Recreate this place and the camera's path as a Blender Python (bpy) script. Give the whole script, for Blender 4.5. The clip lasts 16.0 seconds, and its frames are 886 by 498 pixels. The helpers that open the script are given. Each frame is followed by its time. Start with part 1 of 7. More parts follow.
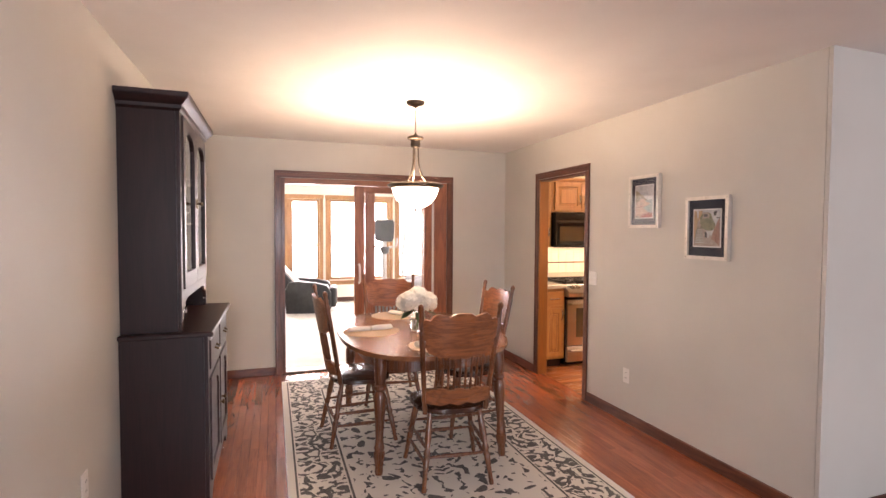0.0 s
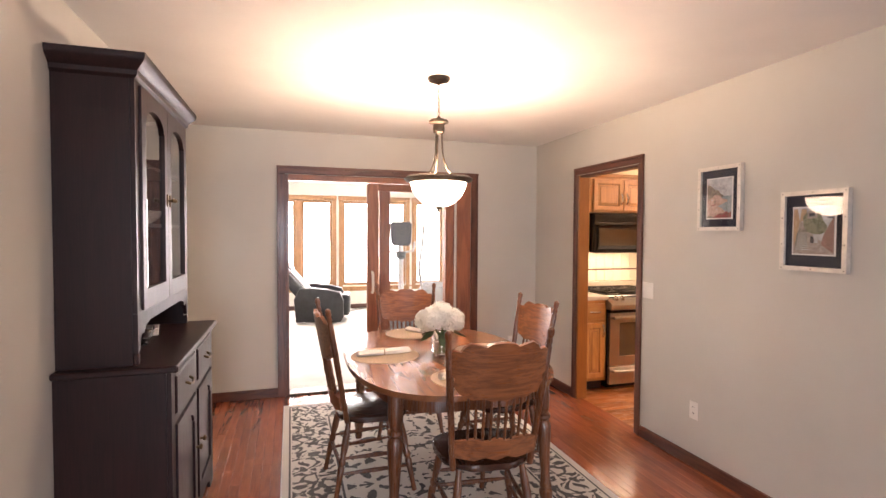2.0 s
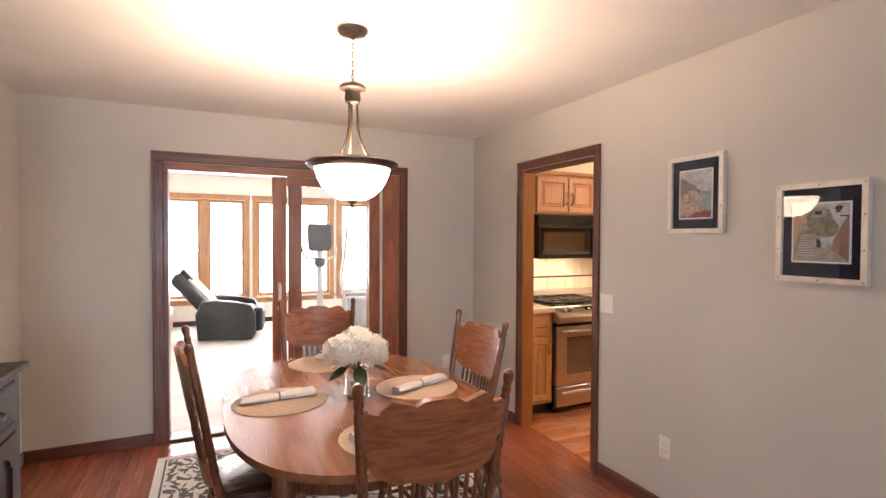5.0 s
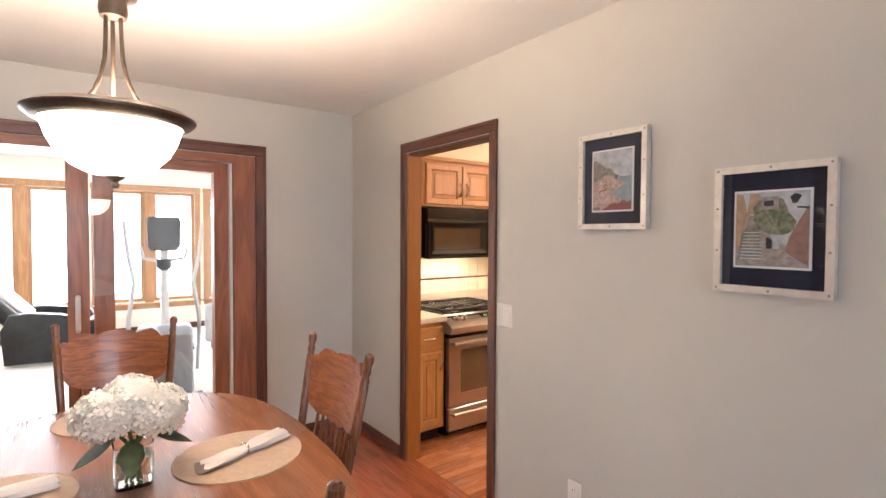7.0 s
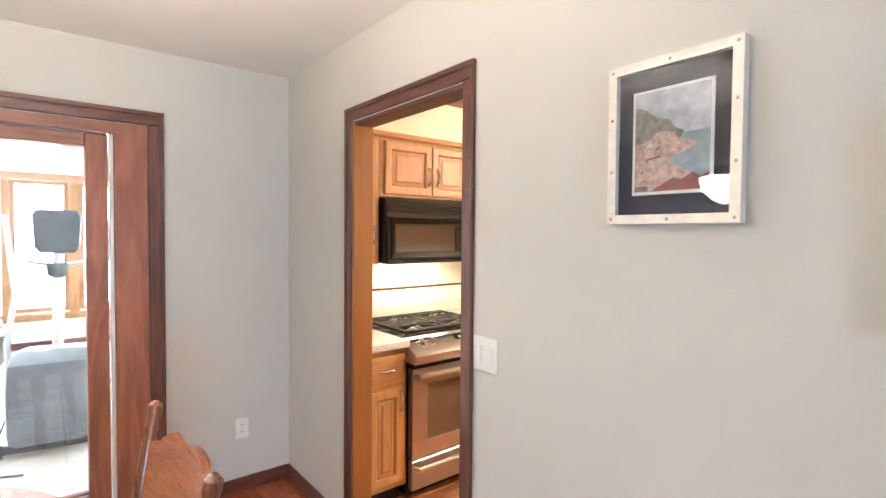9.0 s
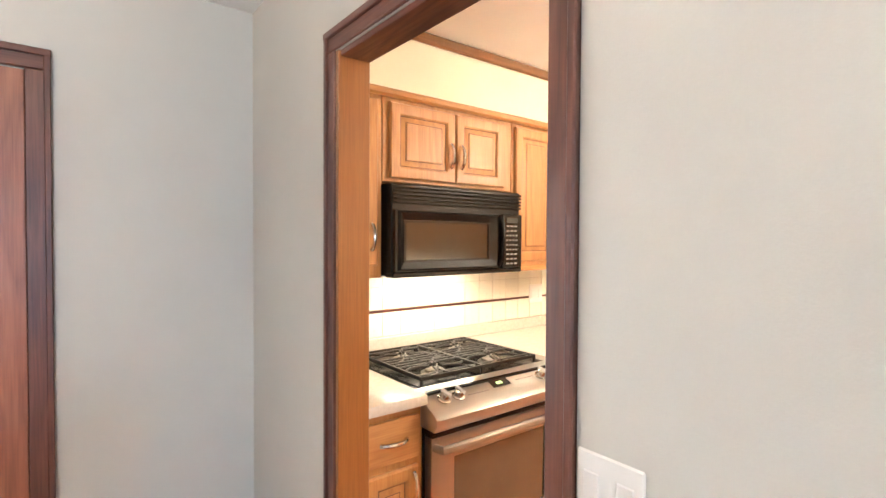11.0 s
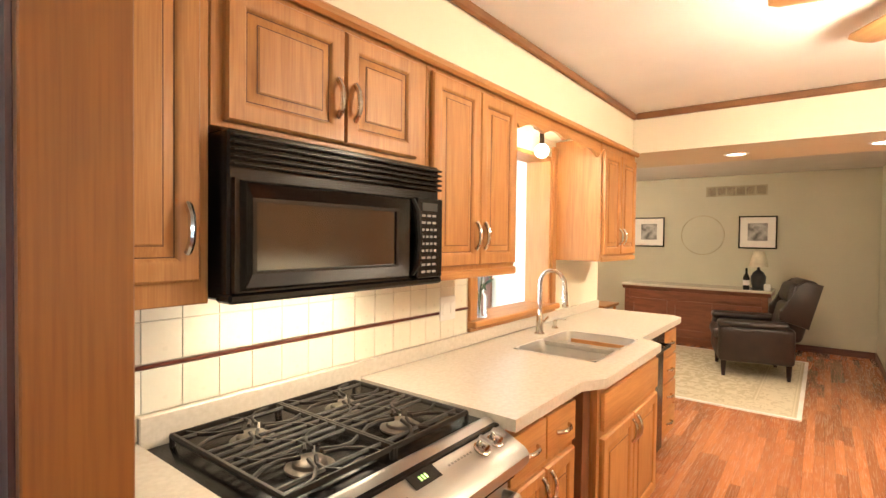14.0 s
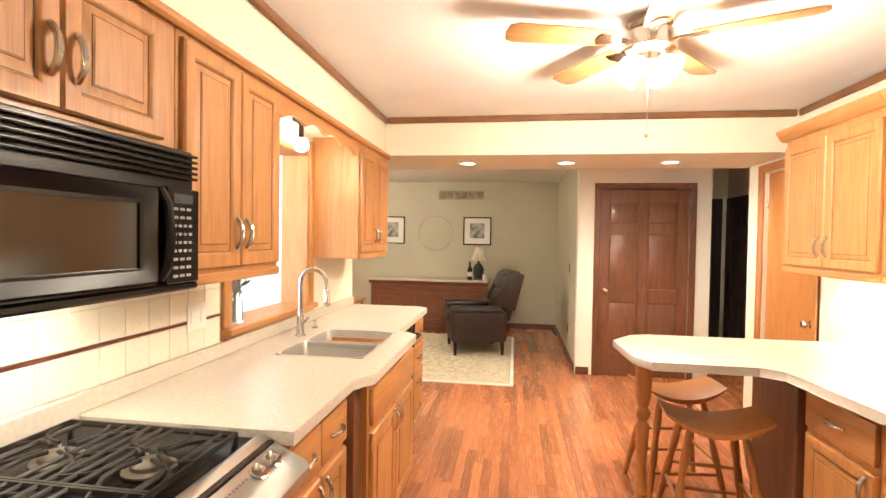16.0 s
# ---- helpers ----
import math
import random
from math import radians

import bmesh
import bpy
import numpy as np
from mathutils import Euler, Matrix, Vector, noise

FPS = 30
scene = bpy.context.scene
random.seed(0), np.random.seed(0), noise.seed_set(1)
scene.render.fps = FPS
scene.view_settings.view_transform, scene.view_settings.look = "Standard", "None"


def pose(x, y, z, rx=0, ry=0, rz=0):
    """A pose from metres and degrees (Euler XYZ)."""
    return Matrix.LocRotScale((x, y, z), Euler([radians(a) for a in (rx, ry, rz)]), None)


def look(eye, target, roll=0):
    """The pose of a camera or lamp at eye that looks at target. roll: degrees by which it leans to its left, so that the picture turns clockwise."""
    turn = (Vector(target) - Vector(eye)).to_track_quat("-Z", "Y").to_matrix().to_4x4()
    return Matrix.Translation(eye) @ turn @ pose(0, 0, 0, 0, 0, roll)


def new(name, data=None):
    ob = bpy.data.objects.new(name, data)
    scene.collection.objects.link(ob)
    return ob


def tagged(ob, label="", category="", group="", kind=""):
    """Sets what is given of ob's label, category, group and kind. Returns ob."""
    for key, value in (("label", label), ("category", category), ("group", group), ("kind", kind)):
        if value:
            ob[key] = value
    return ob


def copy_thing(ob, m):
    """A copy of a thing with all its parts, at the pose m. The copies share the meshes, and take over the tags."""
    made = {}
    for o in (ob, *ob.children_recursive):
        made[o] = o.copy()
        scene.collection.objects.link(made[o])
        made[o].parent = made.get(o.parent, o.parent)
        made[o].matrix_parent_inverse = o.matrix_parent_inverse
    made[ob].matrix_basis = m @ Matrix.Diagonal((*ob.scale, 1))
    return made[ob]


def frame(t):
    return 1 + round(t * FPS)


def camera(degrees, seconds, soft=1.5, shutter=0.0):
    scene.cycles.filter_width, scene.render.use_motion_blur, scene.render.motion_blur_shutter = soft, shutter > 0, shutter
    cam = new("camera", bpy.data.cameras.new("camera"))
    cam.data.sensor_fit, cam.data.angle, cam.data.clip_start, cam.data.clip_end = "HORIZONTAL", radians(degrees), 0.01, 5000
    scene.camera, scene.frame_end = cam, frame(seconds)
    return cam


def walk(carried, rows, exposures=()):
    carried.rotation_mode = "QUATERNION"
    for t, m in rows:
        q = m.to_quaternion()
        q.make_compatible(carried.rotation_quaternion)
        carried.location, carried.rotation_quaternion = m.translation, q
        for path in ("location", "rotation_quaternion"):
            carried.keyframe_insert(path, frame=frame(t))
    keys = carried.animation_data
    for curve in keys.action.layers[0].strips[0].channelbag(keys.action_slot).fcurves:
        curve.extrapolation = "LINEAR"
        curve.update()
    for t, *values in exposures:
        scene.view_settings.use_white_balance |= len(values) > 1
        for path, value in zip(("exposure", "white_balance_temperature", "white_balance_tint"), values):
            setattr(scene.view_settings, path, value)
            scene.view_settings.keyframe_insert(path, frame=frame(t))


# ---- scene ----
cam = camera(83.9, 16.0)
PATH = [
    (0, (1.013, 1.604, 1.505), (1.665, 3.493, 1.43), 0.3),
    (0.5, (1.039, 1.794, 1.504), (1.65, 3.697, 1.429), 0.3),
    (1, (1.055, 1.971, 1.503), (1.655, 3.878, 1.434), 0.4),
    (1.5, (1.092, 2.09, 1.507), (1.686, 3.999, 1.441), 0.3),
    (2, (1.148, 2.23, 1.508), (1.738, 4.14, 1.444), 0.3),
    (2.5, (1.197, 2.363, 1.52), (1.788, 4.273, 1.459), 0.3),
    (3, (1.236, 2.452, 1.515), (1.827, 4.362, 1.459), 0.4),
    (3.2, (1.241, 2.484, 1.514), (1.836, 4.393, 1.458), 0.4),
    (5.3, (1.48, 2.949, 1.498), (2.395, 4.727, 1.451), 0.4),
    (5.5, (1.525, 2.998, 1.506), (2.487, 4.751, 1.455), 0.5),
    (6, (1.656, 3.126, 1.513), (2.719, 4.82, 1.464), 0.5),
    (6.5, (1.774, 3.237, 1.51), (2.907, 4.884, 1.457), 0.4),
    (7, (1.908, 3.403, 1.508), (3.096, 5.01, 1.449), 0.3),
    (7.5, (2.03, 3.546, 1.505), (3.261, 5.121, 1.447), 0.3),
    (8, (2.201, 3.701, 1.501), (3.447, 5.265, 1.438), 0.3),
    (8.5, (2.352, 3.86, 1.507), (3.605, 5.418, 1.443), 0.5),
    (11, (2.991, 4.793, 1.486), (4.217, 6.373, 1.443), 0.3),
    (11.5, (3.079, 5.002, 1.495), (4.286, 6.595, 1.436), 0.7),
    (12, (3.162, 5.132, 1.479), (4.355, 6.737, 1.422), 0.8),
    (12.5, (3.29, 5.264, 1.481), (4.5, 6.855, 1.419), 0.7),
    (13, (3.401, 5.383, 1.478), (4.709, 6.895, 1.426), 0.6),
    (13.5, (3.468, 5.442, 1.48), (4.907, 6.83, 1.428), 0.8),
    (14, (3.506, 5.496, 1.476), (5.089, 6.718, 1.43), 0.7),
    (14.5, (3.527, 5.561, 1.487), (5.276, 6.528, 1.441), 0.9),
    (15, (3.522, 5.599, 1.488), (5.396, 6.296, 1.444), 0.9),
    (15.5, (3.522, 5.613, 1.483), (5.466, 6.079, 1.438), 0.9),
    (16, (3.517, 5.619, 1.479), (5.496, 5.906, 1.435), 0.9),
]
EXPOSURES = [
    (0, 0.2, 7700, 30), (3, 0.2, 7500, 28), (5.5, -0.05, 7200, 26), (7, 0.25, 6700, 20), (8.5, 0.7, 6000, 12), (11, 0.85, 5900, 10),
    (12, 0.75, 5900, 10), (13, 0.55, 6000, 9), (14, 0.27, 6200, 10), (15, 0.33, 5900, 9), (16, 0.42, 5700, 8),
]
walk(cam, [(t, look(eye, target, roll)) for t, eye, target, roll in PATH], EXPOSURES)

# ---- world, sun and lamps ----
world = bpy.data.worlds.new("sky")
scene.world = world
world.use_nodes = True
wn = world.node_tree.nodes
sky = wn.new("ShaderNodeTexSky")
sky.sky_type, sky.sun_disc, sky.sun_elevation, sky.sun_rotation = "NISHITA", False, radians(50), radians(200)
wn["Background"].inputs[1].default_value = 0.12
world.node_tree.links.new(sky.outputs[0], wn["Background"].inputs[0])
sun = new("sun", bpy.data.lights.new("sun", "SUN"))
sun.data.energy, sun.data.angle, sun.data.color = 1.2, radians(10), (1, 0.97, 0.92)
sun.matrix_world = look((0, 0, 10), (0 + 1.5, 3.0, 5.0))


def lamp(name, kind, m, power, colour, **settings):
    ob = new(name, bpy.data.lights.new(name, kind))
    ob.data.energy, ob.data.color = power, colour
    ob.matrix_world = m
    for key, value in settings.items():
        if key == "radius":
            ob.data.shadow_soft_size = value
        elif key == "size":
            ob.data.shape, ob.data.size, ob.data.size_y = "RECTANGLE", value[0], value[1]
        elif key == "cone":
            ob.data.spot_size, ob.data.spot_blend = radians(value), 0.7
    return ob


WARM, AMBER, DAY = (1.0, 0.82, 0.62), (1.0, 0.80, 0.55), (0.86, 0.94, 1.0)
lamp("pendant_bulb", "POINT", pose(1.993, 5.065, 1.80), 92, WARM, radius=0.06)
lamp("fan_bulb", "POINT", pose(5.75, 5.067, 2.15), 115, AMBER, radius=0.13)
for can_y in (6.03, 5.20, 4.37):
    lamp("can_bulb", "SPOT", pose(7.78, can_y, 2.11), 72, AMBER, radius=0.05, cone=165)
lamp("hood_bulb", "AREA", pose(4.5, 6.76, 1.318), 6.5, AMBER, size=(0.5, 0.08))
lamp("sink_bulb", "POINT", pose(6.12, 6.80, 1.985), 10, AMBER, radius=0.04)
lamp("counter_bulb", "AREA", pose(6.3, 3.74, 1.28), 8, AMBER, size=(1.0, 0.05))
# daylight at the sunroom's windows and at the front room's window
lamp("sunroom_daylight", "AREA", pose(2.9, 12.45, 1.35, -90, 0, 0), 950, DAY, size=(8.4, 1.7))
lamp("front_daylight", "AREA", pose(1.0, -2.45, 1.45, 90, 0, 0), 125, (0.62, 0.82, 1.0), size=(1.3, 1.3))
lamp("front_daylight_side", "AREA", pose(6.6, -2.45, 1.45, 90, 0, 0), 85, (0.74, 0.88, 1.0), size=(2.0, 1.3))
lamp("family_bulb", "POINT", pose(9.5, 8.0, 2.25), 92, AMBER, radius=0.1)

# ---- materials ----
def material(name, colour, rough=0.5, metal=0.0, var=0.12, scale=6.0, bump=0.05, fine=90.0, stretch=(1, 1, 1), second=None,
             island=0.0, obj=0.0, spec=0.5, coat=0.0, emit=None, rough_var=0.08):
    """A surface with coarse and fine variation in colour, gloss and relief."""
    m = bpy.data.materials.new(name)
    m.use_nodes = True
    n, l = m.node_tree.nodes, m.node_tree.links
    b = n["Principled BSDF"]
    tc = n.new("ShaderNodeTexCoord")
    mp = n.new("ShaderNodeMapping")
    mp.inputs["Scale"].default_value = stretch
    l.new(tc.outputs["Object"], mp.inputs["Vector"])
    big, small = n.new("ShaderNodeTexNoise"), n.new("ShaderNodeTexNoise")
    big.inputs["Scale"].default_value, big.inputs["Detail"].default_value = scale, 5
    small.inputs["Scale"].default_value, small.inputs["Detail"].default_value = fine, 3
    l.new(mp.outputs[0], big.inputs["Vector"])
    l.new(mp.outputs[0], small.inputs["Vector"])
    mix = n.new("ShaderNodeMix")
    mix.data_type = "RGBA"
    c2 = second or tuple(c * (1 - 2.2 * var) for c in colour)
    c1 = colour if second else tuple(min(1, c * (1 + var)) for c in colour)
    mix.inputs[6].default_value, mix.inputs[7].default_value = (*c1, 1), (*c2, 1)
    ramp = n.new("ShaderNodeMapRange")
    ramp.inputs[1].default_value, ramp.inputs[2].default_value = 0.32, 0.68
    l.new(big.outputs[0], ramp.inputs[0])
    fac = ramp.outputs[0]
    l.new(fac, mix.inputs[0])
    out = mix.outputs[2]
    hs = n.new("ShaderNodeHueSaturation")
    val = n.new("ShaderNodeMath")
    val.operation = "MULTIPLY_ADD"
    l.new(small.outputs[0], val.inputs[0])
    val.inputs[1].default_value, val.inputs[2].default_value = var * 1.4, 1 - var * 0.7
    v = val.outputs[0]
    if island or obj:
        src = n.new("ShaderNodeObjectInfo").outputs["Random"] if obj else n.new("ShaderNodeNewGeometry").outputs["Random Per Island"]
        k = n.new("ShaderNodeMath")
        k.operation = "MULTIPLY_ADD"
        l.new(src, k.inputs[0])
        k.inputs[1].default_value, k.inputs[2].default_value = (island or obj), -0.5 * (island or obj)
        add = n.new("ShaderNodeMath")
        l.new(v, add.inputs[0])
        l.new(k.outputs[0], add.inputs[1])
        v = add.outputs[0]
    l.new(v, hs.inputs["Value"])
    l.new(out, hs.inputs["Color"])
    l.new(hs.outputs[0], b.inputs["Base Color"])
    rr = n.new("ShaderNodeMath")
    rr.operation = "MULTIPLY_ADD"
    l.new(big.outputs[0], rr.inputs[0])
    rr.inputs[1].default_value, rr.inputs[2].default_value = rough_var, rough - rough_var * 0.5
    l.new(rr.outputs[0], b.inputs["Roughness"])
    b.inputs["Metallic"].default_value = metal
    b.inputs["Specular IOR Level"].default_value = spec
    b.inputs["Coat Weight"].default_value = coat
    b.inputs["Coat Roughness"].default_value = 0.12
    if emit:
        b.inputs["Emission Color"].default_value, b.inputs["Emission Strength"].default_value = (*emit[0], 1), emit[1]
    if bump:
        bp = n.new("ShaderNodeBump")
        bp.inputs["Strength"].default_value, bp.inputs["Distance"].default_value = bump, 0.004
        l.new(small.outputs[0], bp.inputs["Height"])
        l.new(bp.outputs[0], b.inputs["Normal"])
    return m


def wood(name, light, dark, rough=0.35, axis=2, ring=9.0, coat=0.2, obj=0.0, island=0.0, grain=0.6):
    """Wood with cathedral figure and fine pores that run along one axis."""
    m = bpy.data.materials.new(name)
    m.use_nodes = True
    n, l = m.node_tree.nodes, m.node_tree.links
    b = n["Principled BSDF"]
    tc = n.new("ShaderNodeTexCoord")
    mp = n.new("ShaderNodeMapping")
    s = [1.0, 1.0, 1.0]
    s[axis] = 0.13
    mp.inputs["Scale"].default_value = s
    off = n.new("ShaderNodeVectorMath")
    rnd = n.new("ShaderNodeObjectInfo").outputs["Random"] if not island else n.new("ShaderNodeNewGeometry").outputs["Random Per Island"]
    sh = n.new("ShaderNodeMath")
    sh.operation = "MULTIPLY"
    sh.inputs[1].default_value = 23.0
    l.new(rnd, sh.inputs[0])
    l.new(tc.outputs["Object"], off.inputs[0])
    l.new(sh.outputs[0], off.inputs[1])
    l.new(off.outputs[0], mp.inputs["Vector"])
    big = n.new("ShaderNodeTexNoise")
    big.inputs["Scale"].default_value, big.inputs["Detail"].default_value, big.inputs["Distortion"].default_value = ring, 2.5, 0.35
    l.new(mp.outputs[0], big.inputs["Vector"])
    bands = n.new("ShaderNodeMath")
    bands.operation = "MULTIPLY"
    bands.inputs[1].default_value = 11.0
    l.new(big.outputs[0], bands.inputs[0])
    frac = n.new("ShaderNodeMath")
    frac.operation = "PINGPONG"
    frac.inputs[1].default_value = 1.0
    l.new(bands.outputs[0], frac.inputs[0])
    mp2 = n.new("ShaderNodeMapping")
    s2 = [1.0, 1.0, 1.0]
    s2[axis] = 0.03
    mp2.inputs["Scale"].default_value = s2
    l.new(off.outputs[0], mp2.inputs["Vector"])
    pore = n.new("ShaderNodeTexNoise")
    pore.inputs["Scale"].default_value, pore.inputs["Detail"].default_value = 210, 3
    l.new(mp2.outputs[0], pore.inputs["Vector"])
    blend = n.new("ShaderNodeMath")
    blend.operation = "MULTIPLY_ADD"
    l.new(frac.outputs[0], blend.inputs[0])
    blend.inputs[1].default_value = grain
    l.new(pore.outputs[0], blend.inputs[2])
    fit = n.new("ShaderNodeMapRange")
    fit.inputs[1].default_value, fit.inputs[2].default_value = 0.4, 0.7 + grain
    l.new(blend.outputs[0], fit.inputs[0])
    mix = n.new("ShaderNodeMix")
    mix.data_type = "RGBA"
    mix.inputs[6].default_value, mix.inputs[7].default_value = (*light, 1), (*dark, 1)
    l.new(fit.outputs[0], mix.inputs[0])
    out = mix.outputs[2]
    if obj or island:
        hs = n.new("ShaderNodeHueSaturation")
        k = n.new("ShaderNodeMath")
        k.operation = "MULTIPLY_ADD"
        l.new(rnd, k.inputs[0])
        amount = obj or island
        k.inputs[1].default_value, k.inputs[2].default_value = amount, 1 - 0.5 * amount
        l.new(k.outputs[0], hs.inputs["Value"])
        l.new(out, hs.inputs["Color"])
        out = hs.outputs[0]
    l.new(out, b.inputs["Base Color"])
    rr = n.new("ShaderNodeMath")
    rr.operation = "MULTIPLY_ADD"
    l.new(pore.outputs[0], rr.inputs[0])
    rr.inputs[1].default_value, rr.inputs[2].default_value = 0.18, rough - 0.09
    l.new(rr.outputs[0], b.inputs["Roughness"])
    b.inputs["Coat Weight"].default_value, b.inputs["Coat Roughness"].default_value = coat, 0.15
    bp = n.new("ShaderNodeBump")
    bp.inputs["Strength"].default_value, bp.inputs["Distance"].default_value = 0.12, 0.002
    l.new(pore.outputs[0], bp.inputs["Height"])
    l.new(bp.outputs[0], b.inputs["Normal"])
    return m


def clear(name, colour=(1, 1, 1), rough=0.0, ior=1.45):
    m = bpy.data.materials.new(name)
    m.use_nodes = True
    b = m.node_tree.nodes["Principled BSDF"]
    b.inputs["Base Color"].default_value = (*colour, 1)
    b.inputs["Transmission Weight"].default_value, b.inputs["Roughness"].default_value, b.inputs["IOR"].default_value = 1, rough, ior
    return m


def glow(name, colour, strength):
    m = bpy.data.materials.new(name)
    m.use_nodes = True
    b = m.node_tree.nodes["Principled BSDF"]
    b.inputs["Base Color"].default_value = (0.8, 0.8, 0.8, 1)
    b.inputs["Emission Color"].default_value, b.inputs["Emission Strength"].default_value = (*colour, 1), strength
    return m


PAINT = material("wall_paint_greige", (0.56, 0.545, 0.50), 0.6, var=0.03, scale=1.2, bump=0.12, fine=240)
CEIL = material("ceiling_paint", (0.80, 0.79, 0.77), 0.75, var=0.03, scale=1.5, bump=0.2, fine=160)
CREAM = material("kitchen_paint_cream", (0.80, 0.75, 0.60), 0.6, var=0.03, scale=1.2, bump=0.1, fine=200)
KHAKI = material("family_room_paint_khaki", (0.50, 0.475, 0.36), 0.65, var=0.03, scale=1.2, bump=0.1, fine=200)
SUNPAINT = material("sunroom_paint", (0.80, 0.77, 0.68), 0.6, var=0.03, scale=1.2, bump=0.1, fine=200)
TRIM = wood("dark_cherry_trim", (0.155, 0.055, 0.032), (0.055, 0.018, 0.013), 0.38, axis=2)
TRIM_X = wood("dark_cherry_trim_x", (0.155, 0.055, 0.032), (0.055, 0.018, 0.013), 0.38, axis=0)
TRIM_Y = wood("dark_cherry_trim_y", (0.155, 0.055, 0.032), (0.055, 0.018, 0.013), 0.38, axis=1)
JAMB = wood("honey_jamb_wood", (0.29, 0.108, 0.025), (0.23, 0.08, 0.02), 0.32, axis=2, grain=0.1, coat=0.25)
SLIDER = wood("cherry_slider_wood", (0.36, 0.13, 0.065), (0.20, 0.07, 0.038), 0.4, axis=2)
SLIDER_X = wood("cherry_slider_wood_x", (0.33, 0.125, 0.065), (0.20, 0.07, 0.038), 0.4, axis=0)
OAKWIN = wood("oak_window_wood", (0.42, 0.22, 0.09), (0.28, 0.13, 0.05), 0.45, axis=2)
CAB = wood("maple_cabinet_wood", (0.50, 0.24, 0.074), (0.37, 0.158, 0.045), 0.46, axis=2, grain=0.3, coat=0.04)
CAB_X = wood("maple_cabinet_wood_x", (0.50, 0.24, 0.074), (0.37, 0.158, 0.045), 0.46, axis=0, grain=0.3, coat=0.04)
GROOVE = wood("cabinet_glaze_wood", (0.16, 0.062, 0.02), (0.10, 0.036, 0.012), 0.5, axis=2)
CHAIRWOOD = wood("pressed_oak", (0.34, 0.118, 0.045), (0.14, 0.045, 0.018), 0.3, axis=0, coat=0.3, ring=18, grain=0.45)
CHAIRLEG = wood("turned_oak", (0.21, 0.072, 0.029), (0.09, 0.03, 0.014), 0.28, axis=2, coat=0.4)
SEATWOOD = wood("dark_oak_seat", (0.075, 0.026, 0.014), (0.035, 0.013, 0.008), 0.24, axis=1, coat=0.4)
TABLEWOOD = wood("table_oak", (0.34, 0.14, 0.06), (0.22, 0.08, 0.034), 0.24, axis=1, coat=0.5, ring=6, grain=0.4)
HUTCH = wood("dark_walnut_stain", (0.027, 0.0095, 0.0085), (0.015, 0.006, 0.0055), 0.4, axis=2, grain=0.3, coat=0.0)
HUTCH.node_tree.nodes["Principled BSDF"].inputs["Specular IOR Level"].default_value = 0.28
PLANK_Y = wood("cherry_floor", (0.35, 0.098, 0.041), (0.21, 0.052, 0.024), 0.2, axis=1, coat=0.5, obj=0.32, grain=0.2)
PLANK_YS = wood("cherry_floor_far", (0.35, 0.098, 0.041), (0.21, 0.052, 0.024), 0.2, axis=1, coat=0.5, island=0.32, grain=0.2)
PLANK_X = wood("kitchen_floor_wood", (0.48, 0.19, 0.078), (0.32, 0.108, 0.044), 0.26, axis=0, coat=0.35, obj=0.62, grain=0.18)
PLANK_XS = wood("kitchen_floor_wood_far", (0.48, 0.19, 0.078), (0.32, 0.108, 0.044), 0.26, axis=0, coat=0.35, island=0.62, grain=0.18)
SUBFLOOR = material("floor_gap", (0.11, 0.042, 0.02), 0.7)
CARPET = material("white_carpet", (0.72, 0.69, 0.64), 0.95, var=0.08, scale=3, bump=0.6, fine=420, spec=0.1)
QUARTZ = material("beige_quartz", (0.62, 0.57, 0.49), 0.25, var=0.05, scale=60, bump=0.0, fine=300, spec=0.5, second=(0.55, 0.50, 0.42))
STEEL = material("brushed_steel", (0.46, 0.44, 0.41), 0.30, 0.9, var=0.05, scale=5, fine=300, stretch=(0.05, 1, 1), bump=0.03)
SINKSTEEL = material("sink_steel", (0.50, 0.48, 0.44), 0.42, 0.8, var=0.08, scale=5, fine=300, stretch=(0.05, 1, 1), bump=0.03)
CHROME = material("satin_nickel", (0.66, 0.62, 0.56), 0.2, 1.0, var=0.04, bump=0)
BRONZE = material("aged_bronze", (0.10, 0.075, 0.055), 0.38, 0.8, var=0.2, scale=20, bump=0.05)
BLACK = material("black_plastic", (0.008, 0.0072, 0.007), 0.24, spec=0.32, var=0.04, bump=0, rough_var=0.02)
IRON = material("cast_iron", (0.016, 0.0125, 0.010), 0.38, var=0.2, scale=30, bump=0.12, spec=0.25)
WHITE = material("white_plastic", (0.78, 0.76, 0.72), 0.35, var=0.02, bump=0)
SILVER = material("silver_leaf_frame", (0.70, 0.66, 0.60), 0.4, 0.4, var=0.05, scale=30, bump=0.1)
NAVY = material("navy_mat_board", (0.018, 0.018, 0.035), 0.85, var=0.08, bump=0.1)
PAPER = material("white_paper", (0.78, 0.76, 0.72), 0.8, var=0.02, bump=0)
GLASS = clear("window_glass")
LEATHER_D = material("black_leather", (0.016, 0.018, 0.020), 0.38, var=0.2, scale=12, bump=0.25, fine=160)
LEATHER_B = material("brown_leather", (0.020, 0.0105, 0.0085), 0.36, var=0.25, scale=9, bump=0.3, fine=130)
LINEN = material("white_linen", (0.78, 0.75, 0.72), 0.9, var=0.05, bump=0.4, fine=350)
STRAW = material("tan_placemat", (0.56, 0.43, 0.32), 0.85, var=0.04, scale=40, bump=0.5, fine=330)

